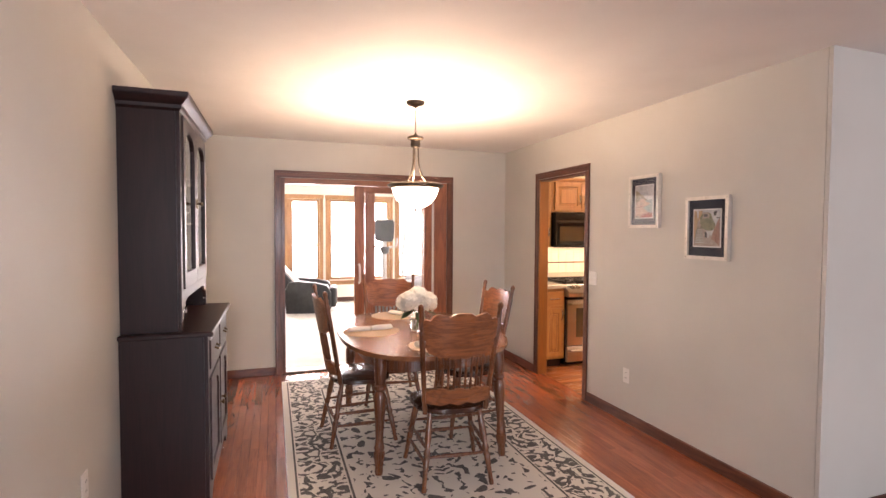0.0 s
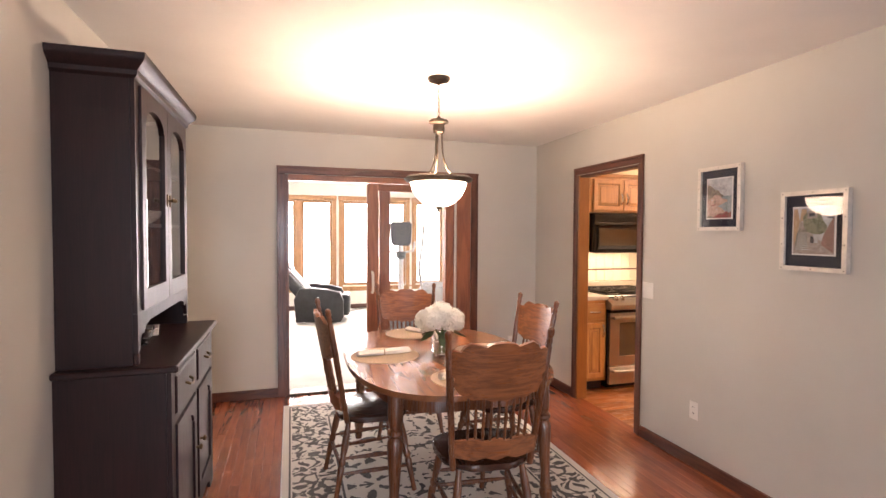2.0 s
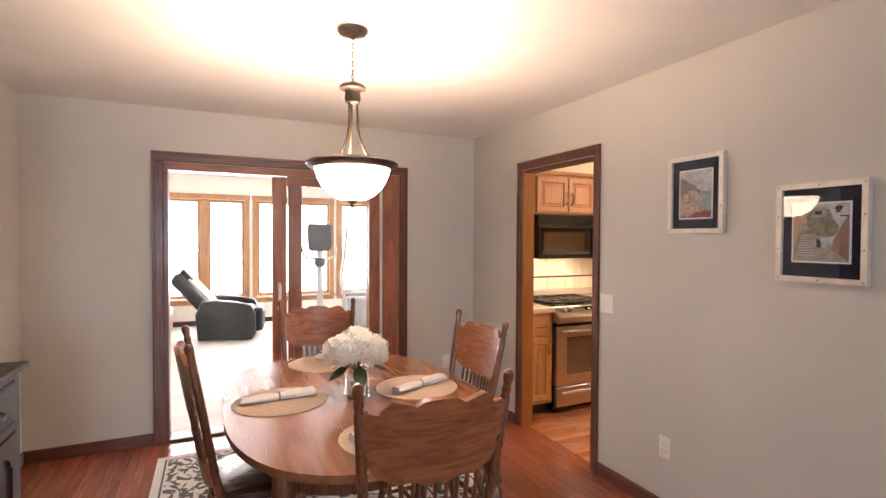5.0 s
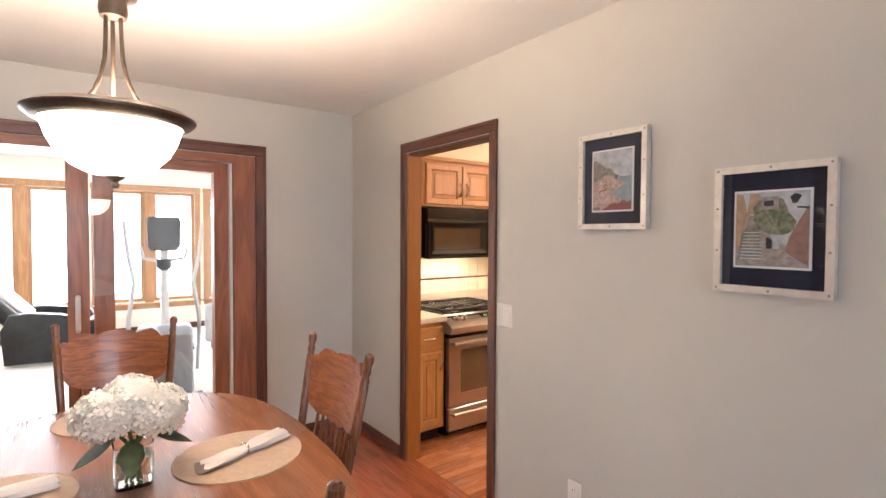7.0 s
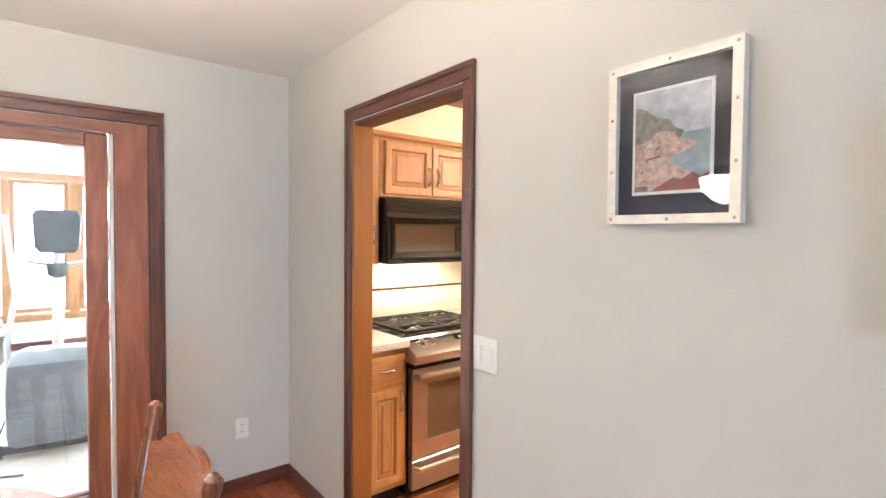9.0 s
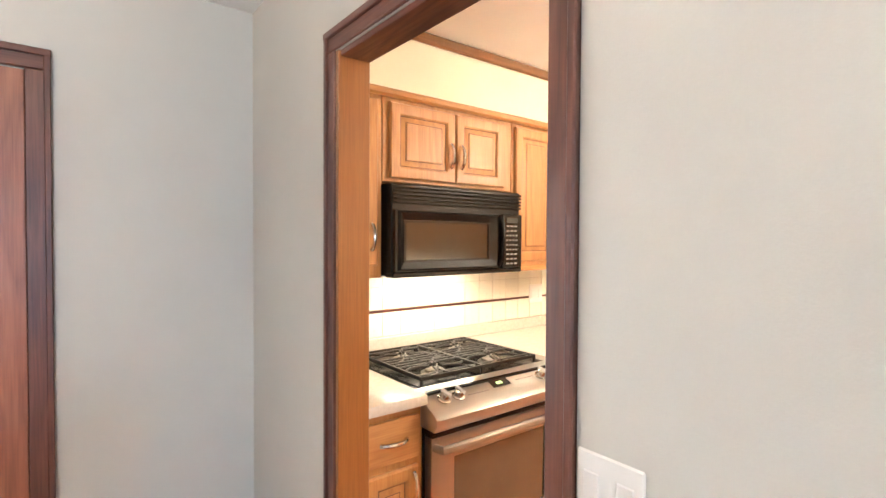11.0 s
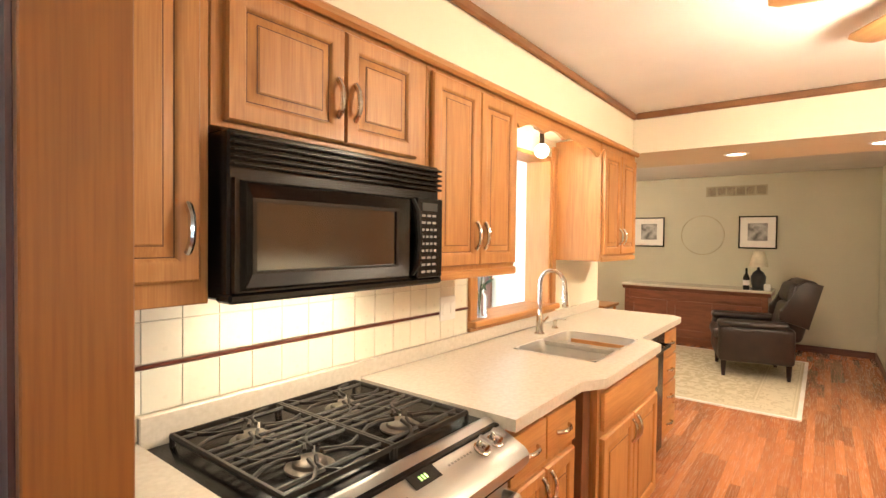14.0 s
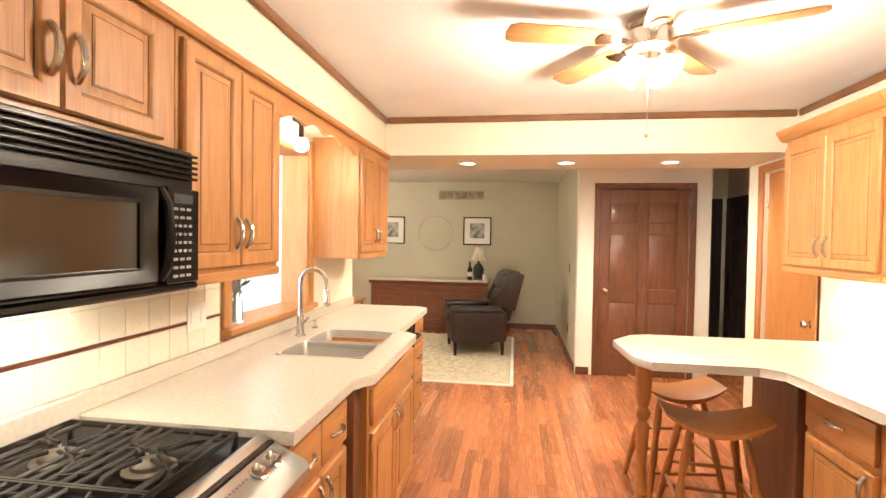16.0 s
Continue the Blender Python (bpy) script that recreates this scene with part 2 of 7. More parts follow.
# ---- builders ----
def box(bm, x0, y0, z0, x1, y1, z1, bevel=0.0, seg=1):
    m = Matrix.Translation(((x0 + x1) / 2, (y0 + y1) / 2, (z0 + z1) / 2)) @ Matrix.Diagonal((abs(x1 - x0), abs(y1 - y0), abs(z1 - z0), 1))
    made = bmesh.ops.create_cube(bm, size=1, matrix=m)["verts"]
    if bevel:
        edges = list({e for v in made for e in v.link_edges})
        bmesh.ops.bevel(bm, geom=edges, offset=bevel, segments=seg, affect="EDGES", profile=0.5)
    return bm


def boxes(*rows, bevel=0.0):
    bm = bmesh.new()
    for r in rows:
        box(bm, *r, bevel=bevel)
    return bm


def one(*r, bevel=0.0, seg=1):
    return box(bmesh.new(), *r, bevel=bevel, seg=seg)


def lathe(profile, seg=20, bm=None, m=None, sx=1.0, sy=1.0, caps=True):
    """Turns (radius, height) pairs about z."""
    bm = bm or bmesh.new()
    m = m or Matrix.Identity(4)
    rings = []
    for r, z in profile:
        rings.append([bm.verts.new(m @ Vector((sx * r * math.cos(2 * math.pi * i / seg), sy * r * math.sin(2 * math.pi * i / seg), z))) for i in range(seg)])
    for a, b in zip(rings, rings[1:]):
        for i in range(seg):
            j = (i + 1) % seg
            bm.faces.new((a[i], a[j], b[j], b[i]))
    if caps:
        bm.faces.new(rings[0][::-1])
        bm.faces.new(rings[-1])
    return bm


def turned(p0, p1, profile, seg=12, bm=None):
    """A turned member between two points; profile holds (radius, share of the length)."""
    a, b = Vector(p0), Vector(p1)
    m = Matrix.Translation(a) @ (b - a).to_track_quat("Z", "Y").to_matrix().to_4x4()
    return lathe([(r, s * (b - a).length) for r, s in profile], seg, bm, m)


def rod(p0, p1, r, seg=8, bm=None):
    return turned(p0, p1, [(r, 0), (r, 1)], seg, bm)


def tube(points, r, seg=8, bm=None, closed=False, flat=1.0):
    """A round bar along points."""
    bm = bm or bmesh.new()
    pts = [Vector(p) for p in points]
    n = len(pts)
    rings = []
    up = None
    for i, p in enumerate(pts):
        a = pts[(i - 1) % n] if closed or i else pts[0]
        b = pts[(i + 1) % n] if closed or i < n - 1 else pts[-1]
        d = (b - a).normalized()
        if up is None:
            up = Vector((0, 0, 1)) if abs(d.z) < 0.9 else Vector((1, 0, 0))
        side = d.cross(up).normalized()
        up = side.cross(d).normalized()
        rings.append([bm.verts.new(p + r * (math.cos(2 * math.pi * k / seg) * side + flat * math.sin(2 * math.pi * k / seg) * up)) for k in range(seg)])
    pairs = list(zip(rings, rings[1:])) + ([(rings[-1], rings[0])] if closed else [])
    for a, b in pairs:
        for k in range(seg):
            j = (k + 1) % seg
            bm.faces.new((a[k], a[j], b[j], b[k]))
    if not closed:
        bm.faces.new(rings[0][::-1])
        bm.faces.new(rings[-1])
    return bm


def prism(outline, d0, d1, axis="z", bm=None, bevel=0.0):
    """A flat outline given depth. axis z: (x, y); y: (x, z); x: (y, z)."""
    bm = bm or bmesh.new()
    put = {"z": lambda a, b, d: (a, b, d), "y": lambda a, b, d: (a, d, b), "x": lambda a, b, d: (d, a, b)}[axis]
    lo = [bm.verts.new(put(a, b, d0)) for a, b in outline]
    hi = [bm.verts.new(put(a, b, d1)) for a, b in outline]
    faces = [bm.faces.new(lo[::-1]), bm.faces.new(hi)]
    n = len(outline)
    for i in range(n):
        faces.append(bm.faces.new((lo[i], lo[(i + 1) % n], hi[(i + 1) % n], hi[i])))
    if bevel:
        edges = list({e for f in faces[:2] for e in f.edges})
        bmesh.ops.bevel(bm, geom=edges, offset=bevel, segments=2, affect="EDGES", profile=0.5)
    return bm


def loop_frame(outer, inner, d0, d1, axis="y", bm=None):
    """A ring-shaped board between two outlines of as many points."""
    bm = bm or bmesh.new()
    put = {"z": lambda a, b, d: (a, b, d), "y": lambda a, b, d: (a, d, b), "x": lambda a, b, d: (d, a, b)}[axis]
    vs = [[bm.verts.new(put(a, b, d)) for a, b in ring] for ring in (outer, inner) for d in (d0, d1)]
    o0, o1, i0, i1 = vs
    n = len(outer)
    for k in range(n):
        j = (k + 1) % n
        bm.faces.new((o0[k], o0[j], o1[j], o1[k]))
        bm.faces.new((i0[j], i0[k], i1[k], i1[j]))
        bm.faces.new((o1[k], o1[j], i1[j], i1[k]))
        bm.faces.new((o0[j], o0[k], i0[k], i0[j]))
    return bm


def ball(c, r, bm=None, sub=2, sx=1, sy=1, sz=1):
    bm = bm or bmesh.new()
    bmesh.ops.create_icosphere(bm, subdivisions=sub, radius=r, matrix=Matrix.Translation(c) @ Matrix.Diagonal((sx, sy, sz, 1)))
    return bm


def cushion(x0, y0, z0, x1, y1, z1, r=0.05, puff=0.02, bm=None):
    """A padded block with soft edges."""
    bm = bm or bmesh.new()
    made = bmesh.ops.create_cube(bm, size=1, matrix=Matrix.Translation(((x0 + x1) / 2, (y0 + y1) / 2, (z0 + z1) / 2)) @ Matrix.Diagonal((x1 - x0, y1 - y0, z1 - z0, 1)))["verts"]
    edges = list({e for v in made for e in v.link_edges})
    bmesh.ops.bevel(bm, geom=edges, offset=r, segments=4, affect="EDGES", profile=0.5)
    return bm


def mesh_of(name, bm, mat):
    bmesh.ops.recalc_face_normals(bm, faces=bm.faces)
    for f in bm.faces:
        f.smooth = True
    for e in bm.edges:
        if len(e.link_faces) != 2 or e.calc_face_angle(0) > 0.6:
            e.smooth = False
    me = bpy.data.meshes.new(name)
    bm.to_mesh(me)
    bm.free()
    me.materials.append(mat)
    return me


def part(name, bm, mat, parent=None, label="", m=None):
    ob = new(name, mesh_of(name, bm, mat))
    ob.parent = parent
    if m is not None:
        ob.matrix_basis = m
    return tagged(ob, label)


def thing(name, label, category, m=None, group=""):
    ob = new(name)
    ob.empty_display_size = 0.1
    if m is not None:
        ob.matrix_basis = m
    return tagged(ob, label, category, group)


def structure(name, bm, mat, label="", category="", parent=None):
    ob = part(name, bm, mat, parent)
    if parent is None:
        tagged(ob, label, category, "", "structure")
    return ob


def same_mesh(name, data, parent, m):
    ob = new(name, data)
    ob.parent = parent
    ob.matrix_basis = m
    return ob

# ---- the large structure ----
H = 2.43
BY0, BY1 = 6.95, 7.10
structure("wall_left", one(0.13, -2.5, 0, 0.28, BY0, H), PAINT, "greige painted side wall of the dining room", "wall")
structure("wall_back", boxes((-1.6, BY0, 0, 1.10, BY1, H), (1.10, BY0, 2.04, 2.90, BY1, H), (2.90, BY0, 0, 3.71, BY1, H)), PAINT,
          "greige painted dining room wall with a wide sliding door", "wall")
structure("wall_kitchen_back", boxes((3.71, BY0, 0, 5.66, BY1, H), (5.66, BY0, 0, 6.56, BY1, 1.04), (5.66, BY0, 2.02, 6.56, BY1, H), (6.56, BY0, 0, 7.46, BY1, H)),
          CREAM, "cream kitchen wall with a window over the sink", "wall")
structure("wall_doorway", boxes((3.64, 3.335, 0, 3.74, 5.33, H), (3.64, 5.33, 2.035, 3.74, 6.14, H), (3.64, 6.14, 0, 3.74, BY0, H)), PAINT,
          "greige painted wall with a cased doorway to the kitchen", "wall")
structure("wall_south", boxes((3.74, 3.335, 0, 7.12, 3.63, H), (7.12, 3.335, 2.04, 7.83, 3.63, H), (7.83, 3.335, 0, 8.10, 3.63, H)), CREAM,
          "cream kitchen wall behind the counter", "wall")
structure("wall_front_room", boxes((3.64, 3.31, 0, 8.0, 3.331, H)), PAINT, "pale painted wall of the front room", "wall")
structure("wall_rear", boxes((0.13, -2.65, 0, 0.35, -2.5, H), (0.35, -2.65, 0, 1.65, -2.5, 0.8), (0.35, -2.65, 2.1, 1.65, -2.5, H), (1.65, -2.65, 0, 5.6, -2.5, H), (5.6, -2.65, 0, 7.6, -2.5, 0.8), (5.6, -2.65, 2.1, 7.6, -2.5, H), (7.6, -2.65, 0, 8.0, -2.5, H)), PAINT,
          "painted front room wall with a wide window opening", "wall")
structure("wall_front_side", one(8.0, -2.65, 0, 8.15, 3.3, H), PAINT, "painted side wall of the front room", "wall")
structure("ceiling", boxes((0.13, -2.65, H, 3.74, BY1, H + 0.1), (3.74, -2.65, H, 8.15, 3.63, H + 0.1)), CEIL, "white textured dining room ceiling", "ceiling")
structure("ceiling_kitchen", boxes((3.74, 3.63, H, 7.36, BY1, H + 0.1)), CEIL, "white kitchen ceiling", "ceiling")
structure("ceiling_family", boxes((7.36, 1.0, H + 0.002, 11.9, 10.1, H + 0.1)), CEIL, "white family room ceiling", "ceiling")
structure("soffit_cabinets", one(3.741, 6.66, 2.13, 7.36, BY0, H), CREAM, "cream boxed soffit above the wall cabinets", "soffit")
structure("soffit_lights", one(7.362, 3.632, 2.13, 8.16, 10.0, H), CREAM, "cream dropped soffit with recessed lights", "soffit")
structure("wall_far", one(11.77, 4.8, 0, 11.9, 10.0, H), KHAKI, "khaki painted family room end wall", "wall")
structure("wall_family_side", one(9.23, 4.8, 0, 11.77, 4.93, H), KHAKI, "khaki painted family room side wall", "wall")
structure("wall_family_north", one(7.46, 10.0, 0, 11.9, 10.1, H), KHAKI, "khaki painted family room wall", "wall")
structure("wall_family_west", one(7.46, 7.10, 0, 7.56, 10.0, H), KHAKI, "khaki painted family room wall", "wall")
structure("wall_pantry", boxes((9.1, 4.72, 0, 9.23, 4.93, H), (9.1, 3.76, 2.05, 9.23, 4.72, H), (9.1, 3.56, 0, 9.23, 3.76, H)), SUNPAINT, "pale wall with a six panel door", "wall")
structure("wall_hall_end", one(8.1, 2.80, 0, 10.3, 2.93, H), SUNPAINT, "pale wall at the end of the hall", "wall")
structure("wall_hall_side", one(10.3, 2.80, 0, 10.42, 4.8, H), SUNPAINT, "pale hall side wall", "wall")
structure("wall_hall_west", one(7.98, 2.93, 0, 8.10, 3.335, H), SUNPAINT, "pale hall side wall", "wall")
# sunroom
SY = 12.15
structure("floor_sunroom", one(-1.6, BY1, -0.1, 7.31, SY, -0.004), CARPET, "off-white sunroom carpet", "floor")
structure("wall_sunroom_left", one(-1.75, BY1, 0, -1.6, SY, 2.75), SUNPAINT, "cream sunroom wall", "wall")
structure("wall_sunroom_right", one(7.31, BY1, 0, 7.46, SY, 2.75), SUNPAINT, "cream sunroom wall", "wall")
structure("ceiling_sunroom", boxes((-1.75, BY1, 2.55, 7.46, SY + 0.15, 2.75)), CEIL, "white sunroom ceiling", "ceiling")
structure("wall_sunroom_lintel", one(-1.6, BY1 - 0.02, H, 7.31, BY1 + 0.02, 2.56), SUNPAINT, "cream sunroom wall strip", "wall")
WIN = [(-0.83, 0.45), (0.65, 1.93), (2.13, 3.41), (3.61, 4.89), (5.09, 6.37)]
WZ0, WZ1 = 0.46, 2.14
rows = [(-1.6, SY, 0, 7.31, SY + 0.15, WZ0), (-1.6, SY, WZ1, 7.31, SY + 0.15, 2.56)]
edge = -1.6
for a, b in WIN:
    rows.append((edge, SY, WZ0, a, SY + 0.15, WZ1))
    edge = b
rows.append((edge, SY, WZ0, 7.31, SY + 0.15, WZ1))
structure("wall_sunroom_back", boxes(*rows), SUNPAINT, "cream sunroom wall with pairs of windows", "wall")
structure("ground", one(-60, -60, -0.4, 60, 60, -0.2), material("lawn_green", (0.10, 0.13, 0.05), 0.9, var=0.3), "plain lawn outside", "ground")
structure("backdrop", one(-12, 17.0, -0.2, 16, 17.05, 7), glow("bright_overcast", (0.93, 0.97, 1.0), 2.2), "bright hazy daylight beyond the windows", "backdrop")
structure("floor_base", boxes((0.13, -2.65, -0.1, 3.71, BY1, -0.012), (3.71, 1.0, -0.1, 11.9, BY1, -0.012), (7.46, BY1, -0.1, 11.9, 10.1, -0.012), (3.71, -2.65, -0.1, 8.15, 1.0, -0.012)), SUBFLOOR, "dark subfloor beneath the strip flooring", "floor")

# ---- casings, doors, windows, baseboards ----
def casing_y(name, x, y0, y1, z1, face, w=0.066, t=0.02, mat_v=TRIM, mat_h=TRIM_Y, label=""):
    """Moulded casing round an opening in a wall that faces along x; face is -1 or 1."""
    root = tagged(new(name), label, "door casing", "", "structure")
    for a, b in ((y0 - w, y0), (y1, y1 + w)):
        bm = boxes((x, a, 0, x + face * t, b, z1 + 0.002), bevel=0.004)
        box(bm, x, a + (0 if a < y0 else w * 0.72), 0.001, x + face * (t + 0.007), a + (w * 0.28 if a < y0 else w), z1 + w - 0.002, bevel=0.003)
        part("side_casing", bm, mat_v, root)
    bm = boxes((x, y0 - w + 0.001, z1 + 0.003, x + face * (t - 0.001), y1 + w - 0.001, z1 + w), bevel=0.004)
    box(bm, x, y0 - w - 0.002, z1 + w * 0.7, x + face * (t + 0.008), y1 + w + 0.002, z1 + w + 0.003, bevel=0.003)
    part("head_casing", bm, mat_h, root)
    return root


def casing_x(name, y, x0, x1, z1, face, w=0.066, t=0.02, mat_v=TRIM, mat_h=TRIM_X, label=""):
    """The same in a wall that faces along y."""
    root = tagged(new(name), label, "door casing", "", "structure")
    for a, b in ((x0 - w, x0), (x1, x1 + w)):
        bm = boxes((a, y, 0, b, y + face * t, z1 + 0.002), bevel=0.004)
        lo = a if a < x0 else a + w * 0.72
        box(bm, lo, y, 0.001, lo + w * 0.28, y + face * (t + 0.007), z1 + w - 0.002, bevel=0.003)
        part("side_casing", bm, mat_v, root)
    bm = boxes((x0 - w + 0.001, y, z1 + 0.003, x1 + w - 0.001, y + face * (t - 0.001), z1 + w), bevel=0.004)
    box(bm, x0 - w - 0.002, y, z1 + w * 0.7, x1 + w + 0.002, y + face * (t + 0.008), z1 + w + 0.003, bevel=0.003)
    part("head_casing", bm, mat_h, root)
    return root


casing_y("doorway_casing", 3.64, 5.338, 6.14, 2.035, -1, w=0.062, t=0.011, label="dark cherry casing round the kitchen doorway")
jamb = tagged(new("doorway_jamb"), "honey stained wooden doorway lining", "door jamb", "", "structure")
part("side_jamb", one(3.634, 6.122, 0, 3.738, 6.14, 2.035, bevel=0.002), JAMB, jamb)
part("side_jamb", one(3.641, 5.33, 0, 3.738, 5.344, 2.035, bevel=0.002), TRIM, jamb)
part("head_jamb", one(3.641, 5.344, 2.017, 3.738, 6.122, 2.035, bevel=0.002), TRIM_Y, jamb)

casing_x("slider_casing", BY0, 1.10, 2.90, 2.04, -1, w=0.07, label="dark cherry casing round the sliding door")
sj = tagged(new("slider_jamb"), "cherry wood lining of the sliding door", "door jamb", "", "structure")
part("side_jamb", one(1.10, BY0 - 0.002, 0, 1.13, BY1, 2.04, bevel=0.002), TRIM, sj)
part("side_jamb", one(2.755, BY0 - 0.002, 0, 2.90, BY1, 2.04, bevel=0.002), SLIDER, sj)
part("weather_strip", one(2.737, BY0 + 0.02, 0.02, 2.7545, BY0 + 0.06, 1.984, bevel=0.003), WHITE, sj, "white weather strip")
part("head_jamb", one(1.13, BY0 - 0.002, 1.985, 2.755, BY1, 2.04, bevel=0.002), SLIDER_X, sj)
part("threshold", one(1.13, BY0 - 0.01, 0.0, 2.755, BY1 + 0.01, 0.018, bevel=0.004), BRONZE, sj)


def glass_panel(name, x0, x1, y, label, handle=False):
    root = tagged(new(name), label, "sliding door", "", "structure")
    w, u = 0.107, 0.092
    part("stile", one(x0, y, 0.02, x0 + w, y + 0.04, 1.98, bevel=0.004), SLIDER, root)
    part("stile", one(x1 - u, y, 0.02, x1, y + 0.04, 1.98, bevel=0.004), SLIDER, root)
    part("top_rail", one(x0 + w, y, 1.913, x1 - u, y + 0.04, 1.98, bevel=0.004), SLIDER_X, root)
    part("bottom_rail", one(x0 + w, y, 0.02, x1 - u, y + 0.04, 0.19, bevel=0.004), SLIDER_X, root)
    g = part("pane", one(x0 + w - 0.005, y + 0.017, 0.185, x1 - u + 0.005, y + 0.023, 1.918), GLASS, root)
    g.visible_shadow = False
    if handle:
        part("handle", tube([(x0 + 0.05, y, 0.93), (x0 + 0.05, y - 0.045, 0.95), (x0 + 0.05, y - 0.05, 1.03), (x0 + 0.05, y - 0.045, 1.11), (x0 + 0.05, y, 1.13)], 0.013, 8), WHITE, root, "white pull handle")
    return root


glass_panel("door_1", 1.85, 2.732, BY0 + 0.03, "sliding glass door in a cherry wood frame, slid open", True)
glass_panel("door_2", 1.978, 2.732, BY0 + 0.085, "fixed glass door panel in a cherry wood frame")


def baseboard(name, x0, y0, x1, y1, mat, h=0.085):
    bm = boxes((x0, y0, 0, x1, y1, h), bevel=0.005)
    structure(name, bm, mat, "dark stained wooden baseboard", "baseboard")


baseboard("baseboard_1", 0.28, BY0 - 0.014, 1.03, BY0, TRIM_X)
baseboard("baseboard_2", 2.972, BY0 - 0.014, 3.64, BY0, TRIM_X)
baseboard("baseboard_3", 3.626, 3.335, 3.64, 5.274, TRIM_Y)
baseboard("baseboard_4", 3.626, 6.208, 3.64, BY0 - 0.015, TRIM_Y)
baseboard("baseboard_5", 0.28, -2.5, 0.294, BY0 - 0.015, TRIM_Y)
baseboard("baseboard_6", 3.64, 3.296, 8.0, 3.31, TRIM_X)
baseboard("baseboard_7", 9.23, 4.93, 11.77, 4.944, TRIM_X)
baseboard("baseboard_8", 11.756, 4.945, 11.77, 10.0, TRIM_Y)
baseboard("baseboard_9", 9.086, 4.79, 9.1, 4.93, TRIM_Y)
baseboard("baseboard_10", -1.6, SY - 0.014, 7.31, SY, TRIM_X)


# kitchen ceiling trim
def trim(name, *r, mat=CAB_X):
    structure(name, one(*r, bevel=0.008), mat, "stained wooden moulding below the kitchen ceiling", "trim")


TRIMWOOD = wood("ceiling_trim_wood", (0.24, 0.11, 0.04), (0.15, 0.065, 0.024), 0.4, axis=0)
TRIMWOOD_Y = wood("ceiling_trim_wood_y", (0.24, 0.11, 0.04), (0.15, 0.065, 0.024), 0.4, axis=1)
trim("trim_1", 3.741, 6.635, H - 0.05, 7.36, 6.659, H - 0.001, mat=TRIMWOOD)
trim("trim_2", 7.337, 3.655, H - 0.05, 7.361, 6.634, H - 0.001, mat=TRIMWOOD_Y)
trim("trim_3", 3.741, 3.631, H - 0.05, 7.336, 3.655, H - 0.001, mat=TRIMWOOD)
trim("trim_4", 3.742, 3.656, H - 0.05, 3.80, 6.634, H - 0.001, mat=TRIMWOOD_Y)


# window over the sink: wooden lining, sill and casing
kw = tagged(new("window_1"), "oak framed opening over the sink to the sunroom", "window", "", "structure")
part("side_lining", one(5.66, BY0 - 0.01, 1.04, 5.685, BY1 + 0.02, 2.02, bevel=0.003), CAB, kw)
part("side_lining", one(6.535, BY0 - 0.01, 1.04, 6.56, BY1 + 0.02, 2.02, bevel=0.003), CAB, kw)
part("sill", one(5.60, BY0 - 0.055, 1.01, 6.62, BY1 + 0.03, 1.045, bevel=0.006), CAB_X, kw)
part("head_lining", one(5.685, BY0 - 0.01, 1.995, 6.535, BY1 + 0.02, 2.02, bevel=0.003), CAB_X, kw)
part("side_casing", one(5.60, BY0 - 0.022, 1.045, 5.66, BY0, 2.09, bevel=0.004), CAB, kw)
part("side_casing", one(6.56, BY0 - 0.022, 1.045, 6.62, BY0, 2.09, bevel=0.004), CAB, kw)
part("apron", one(5.60, BY0 - 0.02, 0.987, 6.62, BY0, 1.01, bevel=0.004), CAB_X, kw)


# sunroom windows
def window_pair(name, x0, x1):
    root = tagged(new(name), "pair of tall oak casement windows, bright with daylight", "window", "sunroom windows", "structure")
    w = 0.075
    y = SY
    for a in (x0 - w, x1):
        part("side_casing", one(a, y - 0.022, WZ0 - 0.02, a + w, y, WZ1 + 0.002, bevel=0.005), OAKWIN, root)
    part("head_casing", one(x0 - w - 0.01, y - 0.028, WZ1 + 0.002, x1 + w + 0.01, y, WZ1 + 0.09, bevel=0.006), OAKWIN, root)
    part("sill", one(x0 - w - 0.02, y - 0.06, WZ0 - 0.045, x1 + w + 0.02, y + 0.02, WZ0 - 0.02, bevel=0.006), OAKWIN, root)
    part("apron", one(x0 - w, y - 0.018, WZ0 - 0.11, x1 + w, y, WZ0 - 0.045, bevel=0.004), OAKWIN, root)
    mid = (x0 + x1) / 2
    part("mullion", one(mid - 0.055, y - 0.015, WZ0 - 0.02, mid + 0.055, y + 0.10, WZ1, bevel=0.005), OAKWIN, root)
    for a, b in ((x0, mid - 0.055), (mid + 0.055, x1)):
        f = 0.05
        part("sash", loop_frame([(a, WZ0), (b, WZ0), (b, WZ1), (a, WZ1)], [(a + f, WZ0 + f), (b - f, WZ0 + f), (b - f, WZ1 - f), (a + f, WZ1 - f)], y + 0.03, y + 0.07), OAKWIN, root)
        g = part("pane", one(a + f - 0.004, y + 0.047, WZ0 + f - 0.004, b - f + 0.004, y + 0.053, WZ1 - f + 0.004), GLASS, root)
        g.visible_shadow = False


for i, (a, b) in enumerate(WIN):
    window_pair("window_%d" % (i + 2), a, b)


# front room window behind the walker
fw = tagged(new("window_front"), "wide plain front room window", "window", "", "structure")
part("window_frame", loop_frame([(5.6, 0.8), (7.6, 0.8), (7.6, 2.1), (5.6, 2.1)], [(5.67, 0.87), (7.53, 0.87), (7.53, 2.03), (5.67, 2.03)], -2.62, -2.54), TRIM_X, fw)
part("window_frame", loop_frame([(0.35, 0.8), (1.65, 0.8), (1.65, 2.1), (0.35, 2.1)], [(0.42, 0.87), (1.58, 0.87), (1.58, 2.03), (0.42, 2.03)], -2.62, -2.54), TRIM_X, fw)


